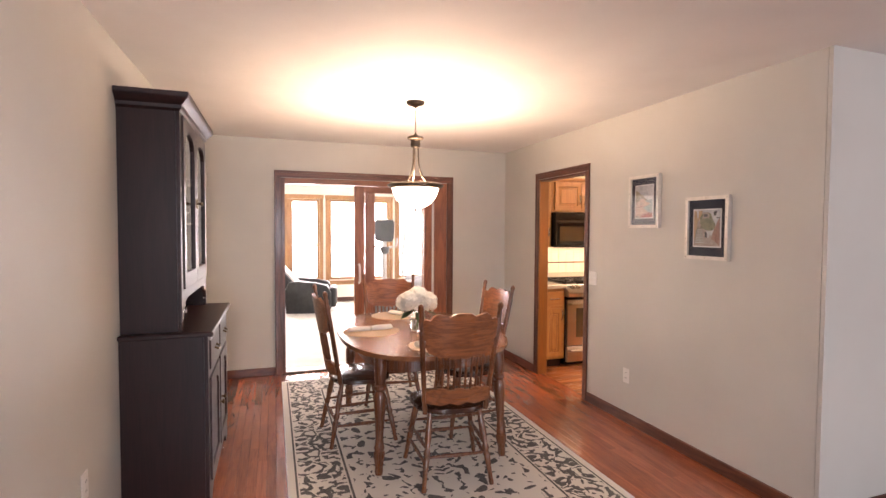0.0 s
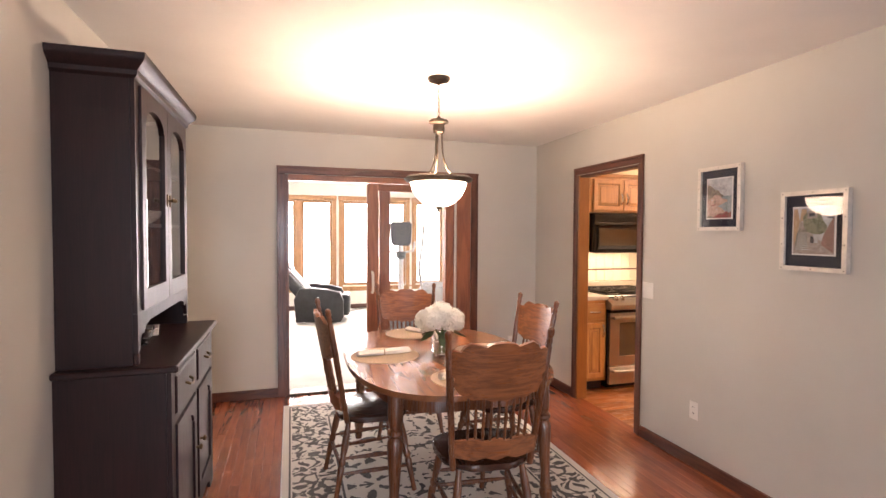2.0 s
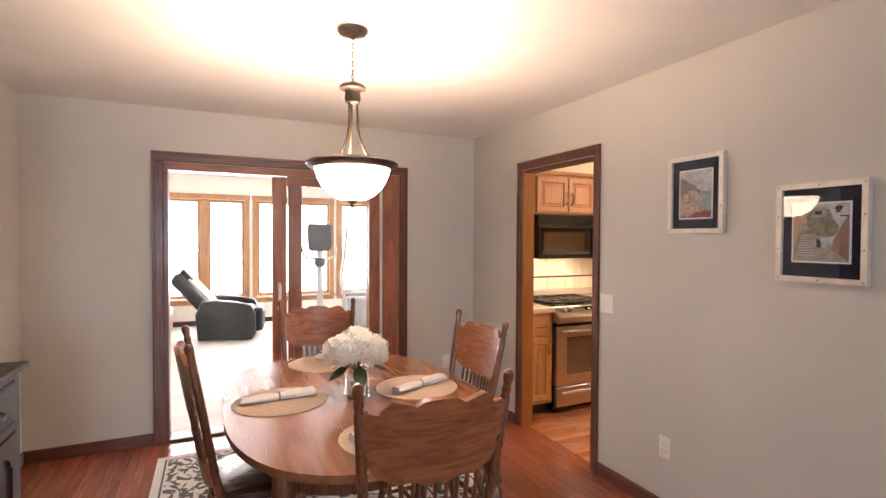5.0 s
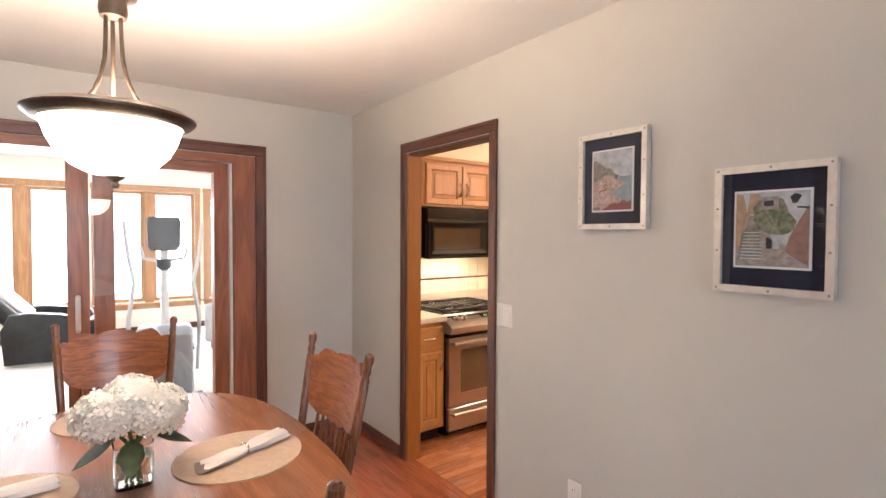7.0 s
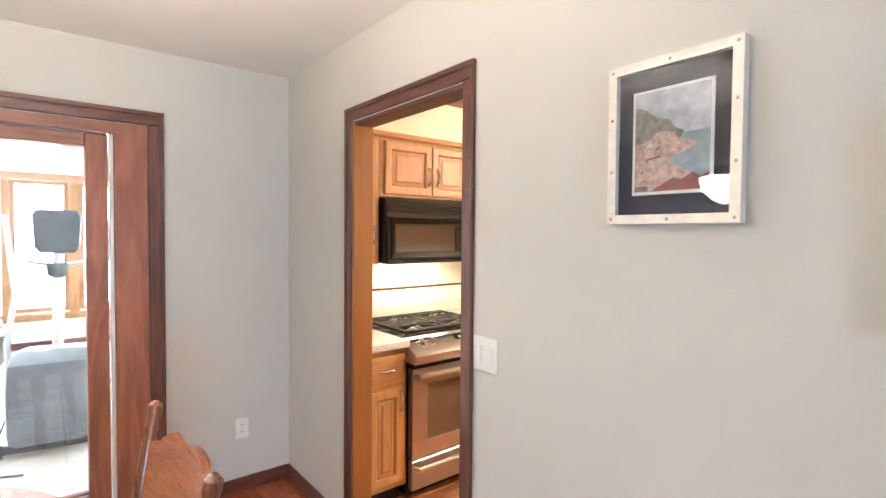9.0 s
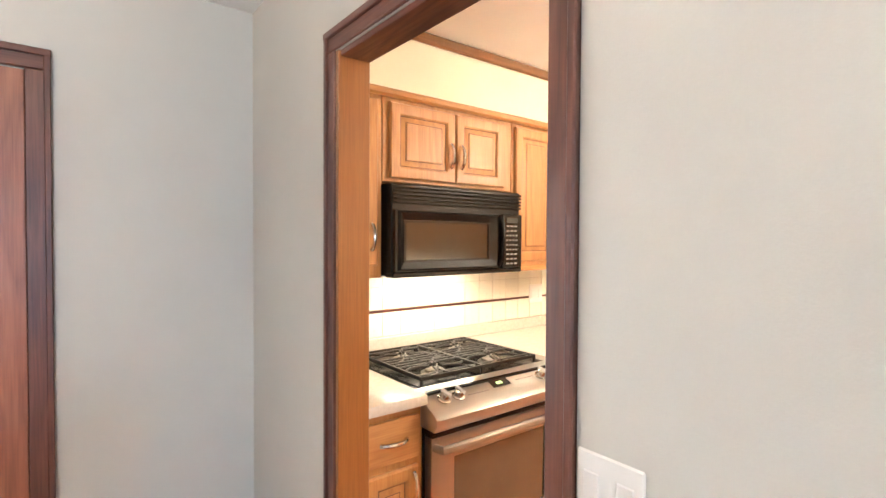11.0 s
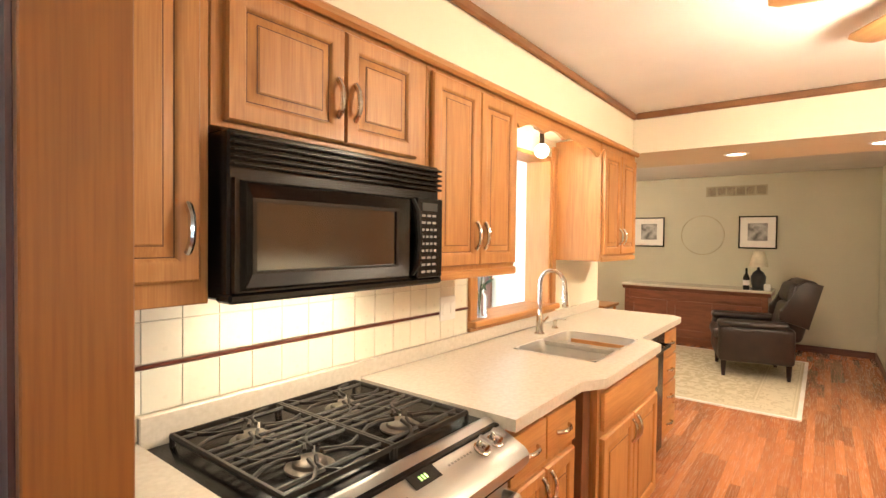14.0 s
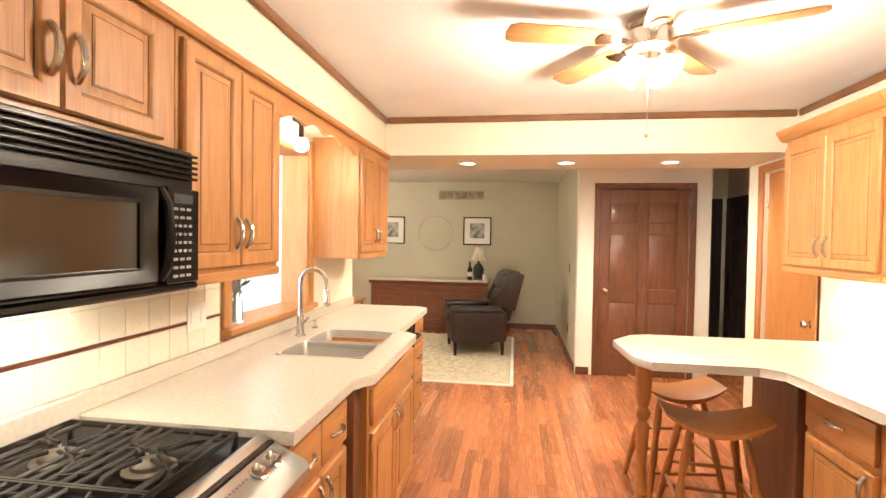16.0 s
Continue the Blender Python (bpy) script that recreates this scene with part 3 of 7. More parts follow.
# six panel doors
def panel_door(bm, w, h, t=0.036):
    """Stiles, rails and raised panels of a six panel door; stands in x and z, faces -y."""
    box(bm, 0, 0.022, 0, w, t, h)
    s, m = 0.11, 0.10
    cols = ((s, (w - m) / 2), ((w + m) / 2, w - s))
    for x0, x1 in ((0, s), ((w - m) / 2, (w + m) / 2), (w - s, w)):
        box(bm, x0, 0, 0, x1, 0.022, h, bevel=0.004)
    for z0, z1 in ((0, 0.22), (0.80, 0.95), (1.55, 1.67), (1.88, h)):
        for c0, c1 in cols:
            box(bm, c0, 0, z0, c1, 0.022, z1, bevel=0.004)
    for z0, z1 in ((0.22, 0.80), (0.95, 1.55), (1.67, 1.88)):
        for c0, c1 in cols:
            raised(bm, c0 + 0.012, z0 + 0.012, c1 - 0.012, z1 - 0.012, 0.0215, 0.006, 0.04)
    return bm


def raised(bm, x0, z0, x1, z1, y_low, y_high, slope):
    """A raised field whose edges slope back."""
    lo = [bm.verts.new((x, y_low, z)) for x, z in ((x0, z0), (x1, z0), (x1, z1), (x0, z1))]
    hi = [bm.verts.new((x, y_high, z)) for x, z in ((x0 + slope, z0 + slope), (x1 - slope, z0 + slope), (x1 - slope, z1 - slope), (x0 + slope, z1 - slope))]
    bm.faces.new(hi)
    for i in range(4):
        j = (i + 1) % 4
        bm.faces.new((lo[i], lo[j], hi[j], hi[i]))


def knob(parent, x, z, mat=CHROME):
    bm = lathe([(0.028, 0), (0.028, 0.006), (0.010, 0.010), (0.009, 0.032), (0.024, 0.040), (0.028, 0.052), (0.020, 0.064), (0.004, 0.067)], 16, None, pose(x, 0, z, 90, 0, 0))
    part("door_knob", bm, mat, parent, "satin nickel door knob")


DOORWOOD = wood("brown_door_wood", (0.19, 0.075, 0.036), (0.12, 0.045, 0.022), 0.38, axis=2, grain=0.4)
DARKDOOR = wood("near_black_door_wood", (0.05, 0.03, 0.026), (0.03, 0.018, 0.016), 0.4, axis=2, grain=0.4)


def hung_door(name, m, w, mat, label, knob_x, hinge_x=None):
    root = tagged(new(name), label, "door", "", "structure")
    root.matrix_basis = m
    part("door_leaf", panel_door(bmesh.new(), w, 2.03), mat, root)
    if knob_x is not None:
        knob(root, knob_x, 0.93)
    if hinge_x is not None:
        for z in (0.25, 1.05, 1.78):
            part("hinge", one(hinge_x - 0.012, -0.006, z, hinge_x + 0.012, 0.002, z + 0.09, bevel=0.002), CHROME, root, "bright metal hinge")


hung_door("door_3", pose(9.11, 4.70, 0.006, 0, 0, -90), 0.92, DOORWOOD, "closed brown six panel wooden door", 0.07, 0.915)
casing_y("pantry_casing", 9.1, 3.775, 4.70, 2.042, -1, w=0.06, mat_v=DOORWOOD, mat_h=DOORWOOD, label="brown wooden casing round a closed door")
ORANGE = wood("honey_door_wood", (0.46, 0.20, 0.055), (0.36, 0.14, 0.036), 0.36, axis=2, grain=0.2)
d4 = tagged(new("door_4"), "flush honey stained door beside the counter", "door", "", "structure")
d4.matrix_basis = pose(7.83, 3.60, 0.006, 0, 0, 180)
part("door_leaf", one(0, 0.0, 0, 0.71, 0.036, 2.03, bevel=0.003), ORANGE, d4)
knob(d4, 0.63, 0.92)
for z in (0.25, 1.75):
    part("hinge", one(-0.004, -0.008, z, 0.012, 0.002, z + 0.09, bevel=0.002), CHROME, d4)
casing_x("side_door_casing", 3.63, 7.12, 7.83, 2.042, 1, w=0.06, mat_v=ORANGE, mat_h=ORANGE, label="honey stained casing round the side door")
hung_door("door_5", pose(10.22, 2.972, 0.006, 0, 0, 180), 0.86, DARKDOOR, "very dark hall door", 0.78, 0.02)
hung_door("door_6", pose(10.262, 3.80, 0.006, 0, 0, -90), 0.80, DARKDOOR, "very dark hall closet door", 0.06)

# ---- dining room ----
# rug
def rug_material(name, base, ink, accent, w, l, density):
    """A woven rug: bordered field with scrolling motifs, in the rug's own metres."""
    m = bpy.data.materials.new(name)
    m.use_nodes = True
    n, k = m.node_tree.nodes, m.node_tree.links
    b = n["Principled BSDF"]
    tc = n.new("ShaderNodeTexCoord")
    sep = n.new("ShaderNodeSeparateXYZ")
    k.new(tc.outputs["Object"], sep.inputs[0])

    def math_node(op, a, c=None, d=None):
        q = n.new("ShaderNodeMath")
        q.operation = op
        for i, v in enumerate((a, c, d)):
            if v is None:
                continue
            if isinstance(v, (int, float)):
                q.inputs[i].default_value = v
            else:
                k.new(v, q.inputs[i])
        return q.outputs[0]

    ax, ay = math_node("ABSOLUTE", sep.outputs[0]), math_node("ABSOLUTE", sep.outputs[1])
    dist = math_node("MINIMUM", math_node("SUBTRACT", w / 2, ax), math_node("SUBTRACT", l / 2, ay))
    com = n.new("ShaderNodeCombineXYZ")
    k.new(ax, com.inputs[0])
    k.new(ay, com.inputs[1])
    warp = n.new("ShaderNodeTexNoise")
    warp.inputs["Scale"].default_value, warp.inputs["Detail"].default_value = 7.0, 1.0
    k.new(com.outputs[0], warp.inputs["Vector"])
    add = n.new("ShaderNodeVectorMath")
    add.operation = "MULTIPLY_ADD"
    k.new(warp.outputs["Color"], add.inputs[0])
    add.inputs[1].default_value = (0.16, 0.16, 0)
    k.new(com.outputs[0], add.inputs[2])

    def motif(scale, thin, thick):
        v = n.new("ShaderNodeTexVoronoi")
        v.feature = "F1"
        v.inputs["Scale"].default_value = scale
        v.inputs["Randomness"].default_value = 0.75
        k.new(add.outputs[0], v.inputs["Vector"])
        ring = math_node("PINGPONG", math_node("MULTIPLY", v.outputs["Distance"], 2.7), 0.5)
        n2 = n.new("ShaderNodeTexNoise")
        n2.inputs["Scale"].default_value, n2.inputs["Detail"].default_value = scale * 2.6, 1.5
        k.new(add.outputs[0], n2.inputs["Vector"])
        return math_node("GREATER_THAN", math_node("MULTIPLY_ADD", ring, thin, n2.outputs[0]), thick)

    field, bord = motif(6.5, 0.35, density), motif(9.0, 0.6, density - 0.02)
    in_border = math_node("MULTIPLY", math_node("GREATER_THAN", dist, 0.06), math_node("LESS_THAN", dist, 0.33))
    in_field = math_node("GREATER_THAN", dist, 0.37)
    line = math_node("MAXIMUM", math_node("COMPARE", dist, 0.045, 0.006), math_node("COMPARE", dist, 0.345, 0.007))
    ink_f = math_node("MAXIMUM", math_node("MAXIMUM", math_node("MULTIPLY", field, in_field), math_node("MULTIPLY", bord, in_border)), line)
    fuzz = n.new("ShaderNodeTexNoise")
    fuzz.inputs["Scale"].default_value, fuzz.inputs["Detail"].default_value = 380, 2
    k.new(tc.outputs["Object"], fuzz.inputs["Vector"])
    tone = n.new("ShaderNodeTexNoise")
    tone.inputs["Scale"].default_value = 9
    k.new(tc.outputs["Object"], tone.inputs["Vector"])
    m1, m2 = n.new("ShaderNodeMix"), n.new("ShaderNodeMix")
    m1.data_type = m2.data_type = "RGBA"
    m1.inputs[6].default_value, m1.inputs[7].default_value = (*ink, 1), (*accent, 1)
    k.new(tone.outputs[0], m1.inputs[0])
    m2.inputs[6].default_value = (*base, 1)
    k.new(m1.outputs[2], m2.inputs[7])
    k.new(math_node("MULTIPLY", ink_f, math_node("MULTIPLY_ADD", fuzz.outputs[0], 0.5, 0.68)), m2.inputs[0])
    k.new(m2.outputs[2], b.inputs["Base Color"])
    b.inputs["Roughness"].default_value = 0.95
    b.inputs["Specular IOR Level"].default_value = 0.1
    bp = n.new("ShaderNodeBump")
    bp.inputs["Strength"].default_value, bp.inputs["Distance"].default_value = 0.6, 0.003
    k.new(fuzz.outputs[0], bp.inputs["Height"])
    k.new(bp.outputs[0], b.inputs["Normal"])
    return m


RUG_TOP = 0.011
rug = thing("area_rug", "cream area rug with charcoal scrolling floral border and field", "rug", pose(2.005, 5.12, 0))
part("weave", one(-0.915, -1.525, 0, 0.915, 1.525, RUG_TOP, bevel=0.004), rug_material("charcoal_floral_rug", (0.72, 0.68, 0.62), (0.035, 0.033, 0.036), (0.14, 0.135, 0.135), 1.83, 3.05, 0.675), rug)
part("binding", loop_frame([(-0.922, -1.532), (0.922, -1.532), (0.922, 1.532), (-0.922, 1.532)], [(-0.912, -1.522), (0.912, -1.522), (0.912, 1.522), (-0.912, 1.522)], 0, 0.010, "z"), LINEN, rug, "cream stitched edge")

# table
table = thing("dining_table", "oval oak dining table with turned legs on the rug", "table", pose(2.03, 5.17, RUG_TOP))


def oval(a, b, n=56, p=2.7):
    pts = []
    for i in range(n):
        t = 2 * math.pi * i / n
        c, s = math.cos(t), math.sin(t)
        pts.append((a * math.copysign(abs(c) ** (2 / p), c), b * math.copysign(abs(s) ** (2 / p), s)))
    return pts


part("tabletop", prism(oval(0.575, 0.825), 0.722, 0.75, bevel=0.009), TABLEWOOD, table)
part("apron", loop_frame(oval(0.46, 0.70, p=3.4), oval(0.435, 0.675, p=3.4), 0.63, 0.722, "z"), CHAIRLEG, table)
LEG = [(0.022, 0), (0.026, 0.03), (0.024, 0.07), (0.030, 0.12), (0.036, 0.16), (0.036, 0.185), (0.027, 0.20), (0.033, 0.225), (0.028, 0.25), (0.024, 0.32), (0.030, 0.46), (0.038, 0.60),
       (0.040, 0.66), (0.028, 0.70), (0.040, 0.72), (0.040, 0.745), (0.030, 0.76), (0.036, 0.80), (0.040, 0.86), (0.040, 1.0)]
for sx in (-1, 1):
    for sy in (-1, 1):
        part("leg", turned((sx * 0.415, sy * 0.64, 0), (sx * 0.395, sy * 0.60, 0.722), LEG, 16), CHAIRLEG, table)


# pressed back chairs
def crest_outline(w, top):
    """Scalloped crest above, waisted sides and a wavy lower edge."""
    right = [(0.0, top), (0.05, top - 0.004), (0.075, top - 0.02), (0.10, top - 0.012), (0.14, top - 0.004), (0.165, top - 0.022), (0.18, top - 0.045), (0.205, top - 0.04), (w, top - 0.055),
             (w, top - 0.10), (w - 0.008, top - 0.15), (w - 0.03, top - 0.17), (w - 0.022, top - 0.20), (w - 0.045, top - 0.235), (0.12, top - 0.262), (0.07, top - 0.255), (0.03, top - 0.27), (0.0, top - 0.262)]
    return right + [(-x, z) for x, z in right[-2:0:-1]]


def make_chair():
    """Faces +y; origin on the floor below the seat."""
    root = thing("dining_chair", "pressed back oak dining chair with turned spindles", "chair", None, "chairs round the dining table")
    seat = oval(0.225, 0.205, 36, 3.2)
    seat = [(x * (1.0 + 0.10 * y / 0.2), y) for x, y in seat]
    bm = prism(seat, 0.425, 0.455, bevel=0.011)
    part("seat", bm, SEATWOOD, root, "dark glossy saddle seat")
    prof = [(0.013, 0), (0.015, 0.02), (0.013, 0.10), (0.016, 0.25), (0.020, 0.40), (0.014, 0.43), (0.020, 0.46), (0.020, 0.50), (0.014, 0.53), (0.021, 0.66), (0.020, 0.80), (0.015, 0.92), (0.014, 1.0)]
    feet = {(-1, -1): (-0.205, -0.235), (1, -1): (0.205, -0.235), (-1, 1): (-0.235, 0.215), (1, 1): (0.235, 0.215)}
    tops = {(-1, -1): (-0.15, -0.15), (1, -1): (0.15, -0.15), (-1, 1): (-0.165, 0.14), (1, 1): (0.165, 0.14)}
    at = lambda k, s: tuple(Vector((*feet[k], 0)).lerp(Vector((*tops[k], 0.43)), s))
    for k in feet:
        part("leg", turned(at(k, 0), at(k, 1), prof, 12), CHAIRLEG, root)
    bar = [(0.007, 0), (0.010, 0.2), (0.013, 0.5), (0.010, 0.8), (0.007, 1)]
    for a, b, s in (((-1, -1), (-1, 1), 0.33), ((-1, -1), (-1, 1), 0.52), ((1, -1), (1, 1), 0.33), ((1, -1), (1, 1), 0.52), ((-1, 1), (1, 1), 0.42), ((-1, 1), (1, 1), 0.62), ((-1, -1), (1, -1), 0.42)):
        part("stretcher", turned(at(a, s), at(b, s), bar, 8), CHAIRLEG, root)
    lean = Matrix.Translation((0, -0.17, 0.45)) @ Matrix.Rotation(radians(10), 4, "X")
    post = [(0.014, 0), (0.017, 0.05), (0.014, 0.10), (0.018, 0.14), (0.013, 0.17), (0.017, 0.20), (0.015, 0.24), (0.0155, 0.40), (0.017, 0.60), (0.016, 0.86), (0.012, 0.88), (0.016, 0.90), (0.012, 0.925), (0.017, 0.955), (0.016, 0.985), (0.006, 1.0)]
    for sx in (-1, 1):
        part("back_post", turned(lean @ Vector((sx * 0.185, 0, -0.02)), lean @ Vector((sx * 0.235, 0, 0.645)), post, 12), CHAIRLEG, root)

    def bowed(bm):
        for v in bm.verts:
            v.co.y += -0.045 * (1 - (v.co.x / 0.23) ** 2)
            v.co = lean @ v.co
        return bm

    bm = bmesh.new()
    out = crest_outline(0.228, 0.60)
    prism(out, -0.010, 0.010, "y", bm)
    bmesh.ops.triangulate(bm, faces=[f for f in bm.faces if len(f.verts) > 4])
    part("crest_panel", bowed(bm), CHAIRWOOD, root, "scalloped oak crest with strong grain")
    low = [(-0.19, 0.055), (-0.10, 0.045), (-0.05, 0.06), (0, 0.045), (0.05, 0.06), (0.10, 0.045), (0.19, 0.055), (0.19, 0.13), (0.10, 0.15), (0.05, 0.135), (0, 0.15), (-0.05, 0.135), (-0.10, 0.15), (-0.19, 0.13)]
    bm = prism(low, -0.009, 0.009, "y")
    bmesh.ops.triangulate(bm, faces=[f for f in bm.faces if len(f.verts) > 4])
    part("lower_rail", bowed(bm), CHAIRWOOD, root)
    spin = [(0.005, 0), (0.008, 0.2), (0.006, 0.3), (0.009, 0.5), (0.006, 0.7), (0.008, 0.85), (0.005, 1)]
    for i in range(9):
        x = -0.132 + i * 0.033
        y = -0.045 * (1 - (x / 0.23) ** 2)
        part("spindle", turned(lean @ Vector((x, y, 0.135)), lean @ Vector((x * 1.05, y, 0.345)), spin, 8), CHAIRLEG, root)
    return root


chair = make_chair()
chair.matrix_basis = pose(2.04, 4.46, RUG_TOP, 0, 0, -5)
copy_thing(chair, pose(1.60, 5.20, RUG_TOP, 0, 0, -86))
copy_thing(chair, pose(2.42, 5.13, RUG_TOP, 0, 0, 92))
copy_thing(chair, pose(2.01, 5.90, RUG_TOP, 0, 0, 172))

# place settings
TT = RUG_TOP + 0.75
bm = prism(oval(0.205, 0.195, 48, 2.0), 0, 0.004)
mat_ob = part("placemat", bm, STRAW)
tagged(mat_ob, "oval tan woven placemat on the table", "placemat", "placemats on the table")
mats = [(1.695, 5.18, 0), (2.335, 5.13, 20), (2.015, 5.78, 0), (2.03, 4.60, 0)]
mat_ob.matrix_basis = pose(mats[0][0], mats[0][1], TT, 0, 0, mats[0][2])
for x, y, a in mats[1:]:
    copy_thing(mat_ob, pose(x, y, TT, 0, 0, a))


def make_napkin():
    root = thing("napkin", "rolled white cloth napkin in a ring", "napkin", None, "napkins on the placemats")
    bm = bmesh.new()
    rings = []
    rnd = random.Random(4)
    for i in range(25):
        s = i / 24
        x = -0.16 + 0.32 * s
        wide = 0.030 - 0.013 * math.exp(-((x / 0.03) ** 2)) + 0.004 * rnd.random()
        tall = 0.016 - 0.003 * math.exp(-((x / 0.03) ** 2))
        rings.append([bm.verts.new((x + 0.008 * math.sin(3 * k), wide * math.cos(2 * math.pi * k / 14) * (1 + 0.12 * math.sin(2 * k + 5 * s)), tall * (1 + math.sin(2 * math.pi * k / 14)) * (1 + 0.15 * math.sin(3 * k + 2 * s)))) for k in range(14)])
    for a, b in zip(rings, rings[1:]):
        for k in range(14):
            j = (k + 1) % 14
            bm.faces.new((a[k], a[j], b[j], b[k]))
    bm.faces.new(rings[0][::-1])
    bm.faces.new(rings[-1])
    part("cloth", bm, LINEN, root)
    pts = [(0, 0.021 * math.cos(t), 0.017 + 0.017 * math.sin(t)) for t in [2 * math.pi * i / 16 for i in range(16)]]
    part("ring", tube(pts, 0.0035, 6, closed=True), CHROME, root, "thin metal napkin ring")
    return root


nap = make_napkin()
naps = [(1.69, 5.20, 4), (2.35, 5.12, 22), (2.08, 5.74, -60), (2.03, 4.63, 10)]
nap.matrix_basis = pose(naps[0][0], naps[0][1], TT + 0.004, 0, 0, naps[0][2])
for x, y, a in naps[1:]:
    copy_thing(nap, pose(x, y, TT + 0.004, 0, 0, a))

# flowers
vase = thing("flower_vase", "square clear glass vase with water and white hydrangeas", "vase", pose(2.03, 5.12, TT))
outer = oval(0.052, 0.052, 28, 5)
bm = bmesh.new()
ringset = []
for s, z in ((0.92, 0), (1.0, 0.01), (1.0, 0.125), (0.93, 0.125), (0.93, 0.012)):
    ringset.append([bm.verts.new((x * s, y * s, z)) for x, y in outer])
for a, b in zip(ringset, ringset[1:]):
    for i in range(28):
        j = (i + 1) % 28
        bm.faces.new((a[i], a[j], b[j], b[i]))
bm.faces.new(ringset[0][::-1])
bm.faces.new(ringset[-1])
g = part("glass", bm, clear("vase_glass", (0.97, 1, 0.98)), vase)
g.visible_shadow = False
part("water", prism(oval(0.047, 0.047, 28, 5), 0.0125, 0.085), clear("water", (0.97, 1, 0.98), 0, 1.33), vase).visible_shadow = False
STEM = material("stem_green", (0.10, 0.15, 0.04), 0.6, var=0.2)
LEAF = material("hydrangea_leaf", (0.035, 0.085, 0.025), 0.5, var=0.25, scale=30, bump=0.3)
PETAL = material("white_petal", (0.92, 0.90, 0.82), 0.7, var=0.03, scale=14, bump=0.1)
rnd = random.Random(7)
for i in range(7):
    a = i * 0.9
    part("stem", tube([(0.02 * math.cos(a + 2.5), 0.02 * math.sin(a + 2.5), 0.015), (0, 0, 0.10), (0.07 * math.cos(a), 0.07 * math.sin(a), 0.20)], 0.004, 6), STEM, vase)
heads = [(-0.065, -0.03, 0.225, 0.072), (0.06, -0.045, 0.215, 0.070), (0.0, 0.05, 0.225, 0.078), (-0.005, -0.02, 0.252, 0.072), (0.085, 0.03, 0.205, 0.064), (-0.085, 0.04, 0.205, 0.062)]
for hx, hy, hz, hr in heads:
    bm = bmesh.new()
    for i in range(180):
        z = 1 - 1.72 * (i + 0.5) / 180
        t = i * 2.39996
        r = math.sqrt(max(0, 1 - z * z))
        nrm = Vector((r * math.cos(t), r * math.sin(t), z))
        c = Vector((hx, hy, hz)) + nrm * hr * (0.9 + 0.16 * rnd.random())
        q = nrm.to_track_quat("Z", "Y").to_matrix() @ Euler((rnd.uniform(-0.4, 0.4), rnd.uniform(-0.4, 0.4), rnd.uniform(0, 6.3))).to_matrix()
        mid = bm.verts.new(c)
        for pz in range(4):
            a0 = pz * math.pi / 2
            v = [bm.verts.new(c + q @ Vector((0.019 * s * math.cos(a0 + d), 0.019 * s * math.sin(a0 + d), 0.004 * s))) for s, d in ((0.75, -0.55), (1.05, 0), (0.75, 0.55))]
            bm.faces.new((mid, v[0], v[1], v[2]))
    part("flower_head", bm, PETAL, vase, "dense white hydrangea flower")
for i, (a, tilt) in enumerate(((3.5, 0.5), (5.9, 0.4), (4.6, 0.8), (0.7, 0.3), (2.2, 0.5))):
    bm = bmesh.new()
    out = [(0, 0), (0.028, 0.03), (0.034, 0.06), (0.020, 0.095), (0, 0.12), (-0.020, 0.095), (-0.034, 0.06), (-0.028, 0.03)]
    prism(out, 0, 0.001, "z", bm)
    mm = pose(0, 0, 0.155) @ Matrix.Rotation(a - math.pi / 2, 4, "Z") @ Matrix.Translation((0, 0.05, 0)) @ Matrix.Rotation(-tilt, 4, "X")
    bm.transform(mm)
    part("leaf", bm, LEAF, vase)

# pendant lamp
pen = thing("pendant_lamp", "bronze chain pendant with a glowing frosted glass bowl", "pendant lamp", pose(1.993, 5.065, 0))
part("canopy", lathe([(0.066, 2.43), (0.066, 2.42), (0.058, 2.408), (0.03, 2.40), (0.012, 2.392), (0.006, 2.386)], 24), BRONZE, pen)
for i in range(10):
    z = 2.376 - i * 0.0195
    pts = [(0.006 * math.cos(t), 0, z + 0.013 * math.sin(t)) for t in [2 * math.pi * k / 10 for k in range(10)]]
    bm = tube(pts, 0.0018, 5, closed=True)
    bm.transform(Matrix.Rotation(radians(90 * (i % 2)), 4, "Z"))
    part("chain_link", bm, BRONZE, pen)
part("cap", lathe([(0.006, 2.205), (0.014, 2.195), (0.016, 2.188), (0.052, 2.182), (0.060, 2.172), (0.058, 2.164), (0.040, 2.158), (0.034, 2.15), (0.036, 2.122), (0.032, 2.105), (0.01, 2.10)], 24), BRONZE, pen)
for i in range(3):
    a = radians(90 + 120 * i)
    pts = [(r * math.cos(a), r * math.sin(a), z) for r, z in ((0.020, 2.11), (0.021, 2.05), (0.024, 1.99), (0.034, 1.94), (0.055, 1.89), (0.085, 1.85), (0.115, 1.83))]
    part("arm", tube(pts, 0.0055, 8), BRONZE, pen)
part("rim", lathe([(0.172, 1.806), (0.190, 1.812), (0.205, 1.826), (0.206, 1.832), (0.195, 1.838), (0.185, 1.846), (0.172, 1.840), (0.168, 1.824), (0.172, 1.806)], 48, caps=False), BRONZE, pen)
BOWL = glow("lit_frosted_glass", (1.0, 0.84, 0.64), 17.0)
prof = [(0.168, 1.815), (0.166, 1.80), (0.155, 1.765), (0.135, 1.727), (0.10, 1.692), (0.06, 1.672), (0.01, 1.664)]
bm = bmesh.new()
rings = []
for r, z in prof + [(max(r - 0.004, 0.004), z + 0.004) for r, z in prof[::-1]]:
    rings.append([bm.verts.new((r * math.cos(2 * math.pi * i / 40), r * math.sin(2 * math.pi * i / 40), z)) for i in range(40)])
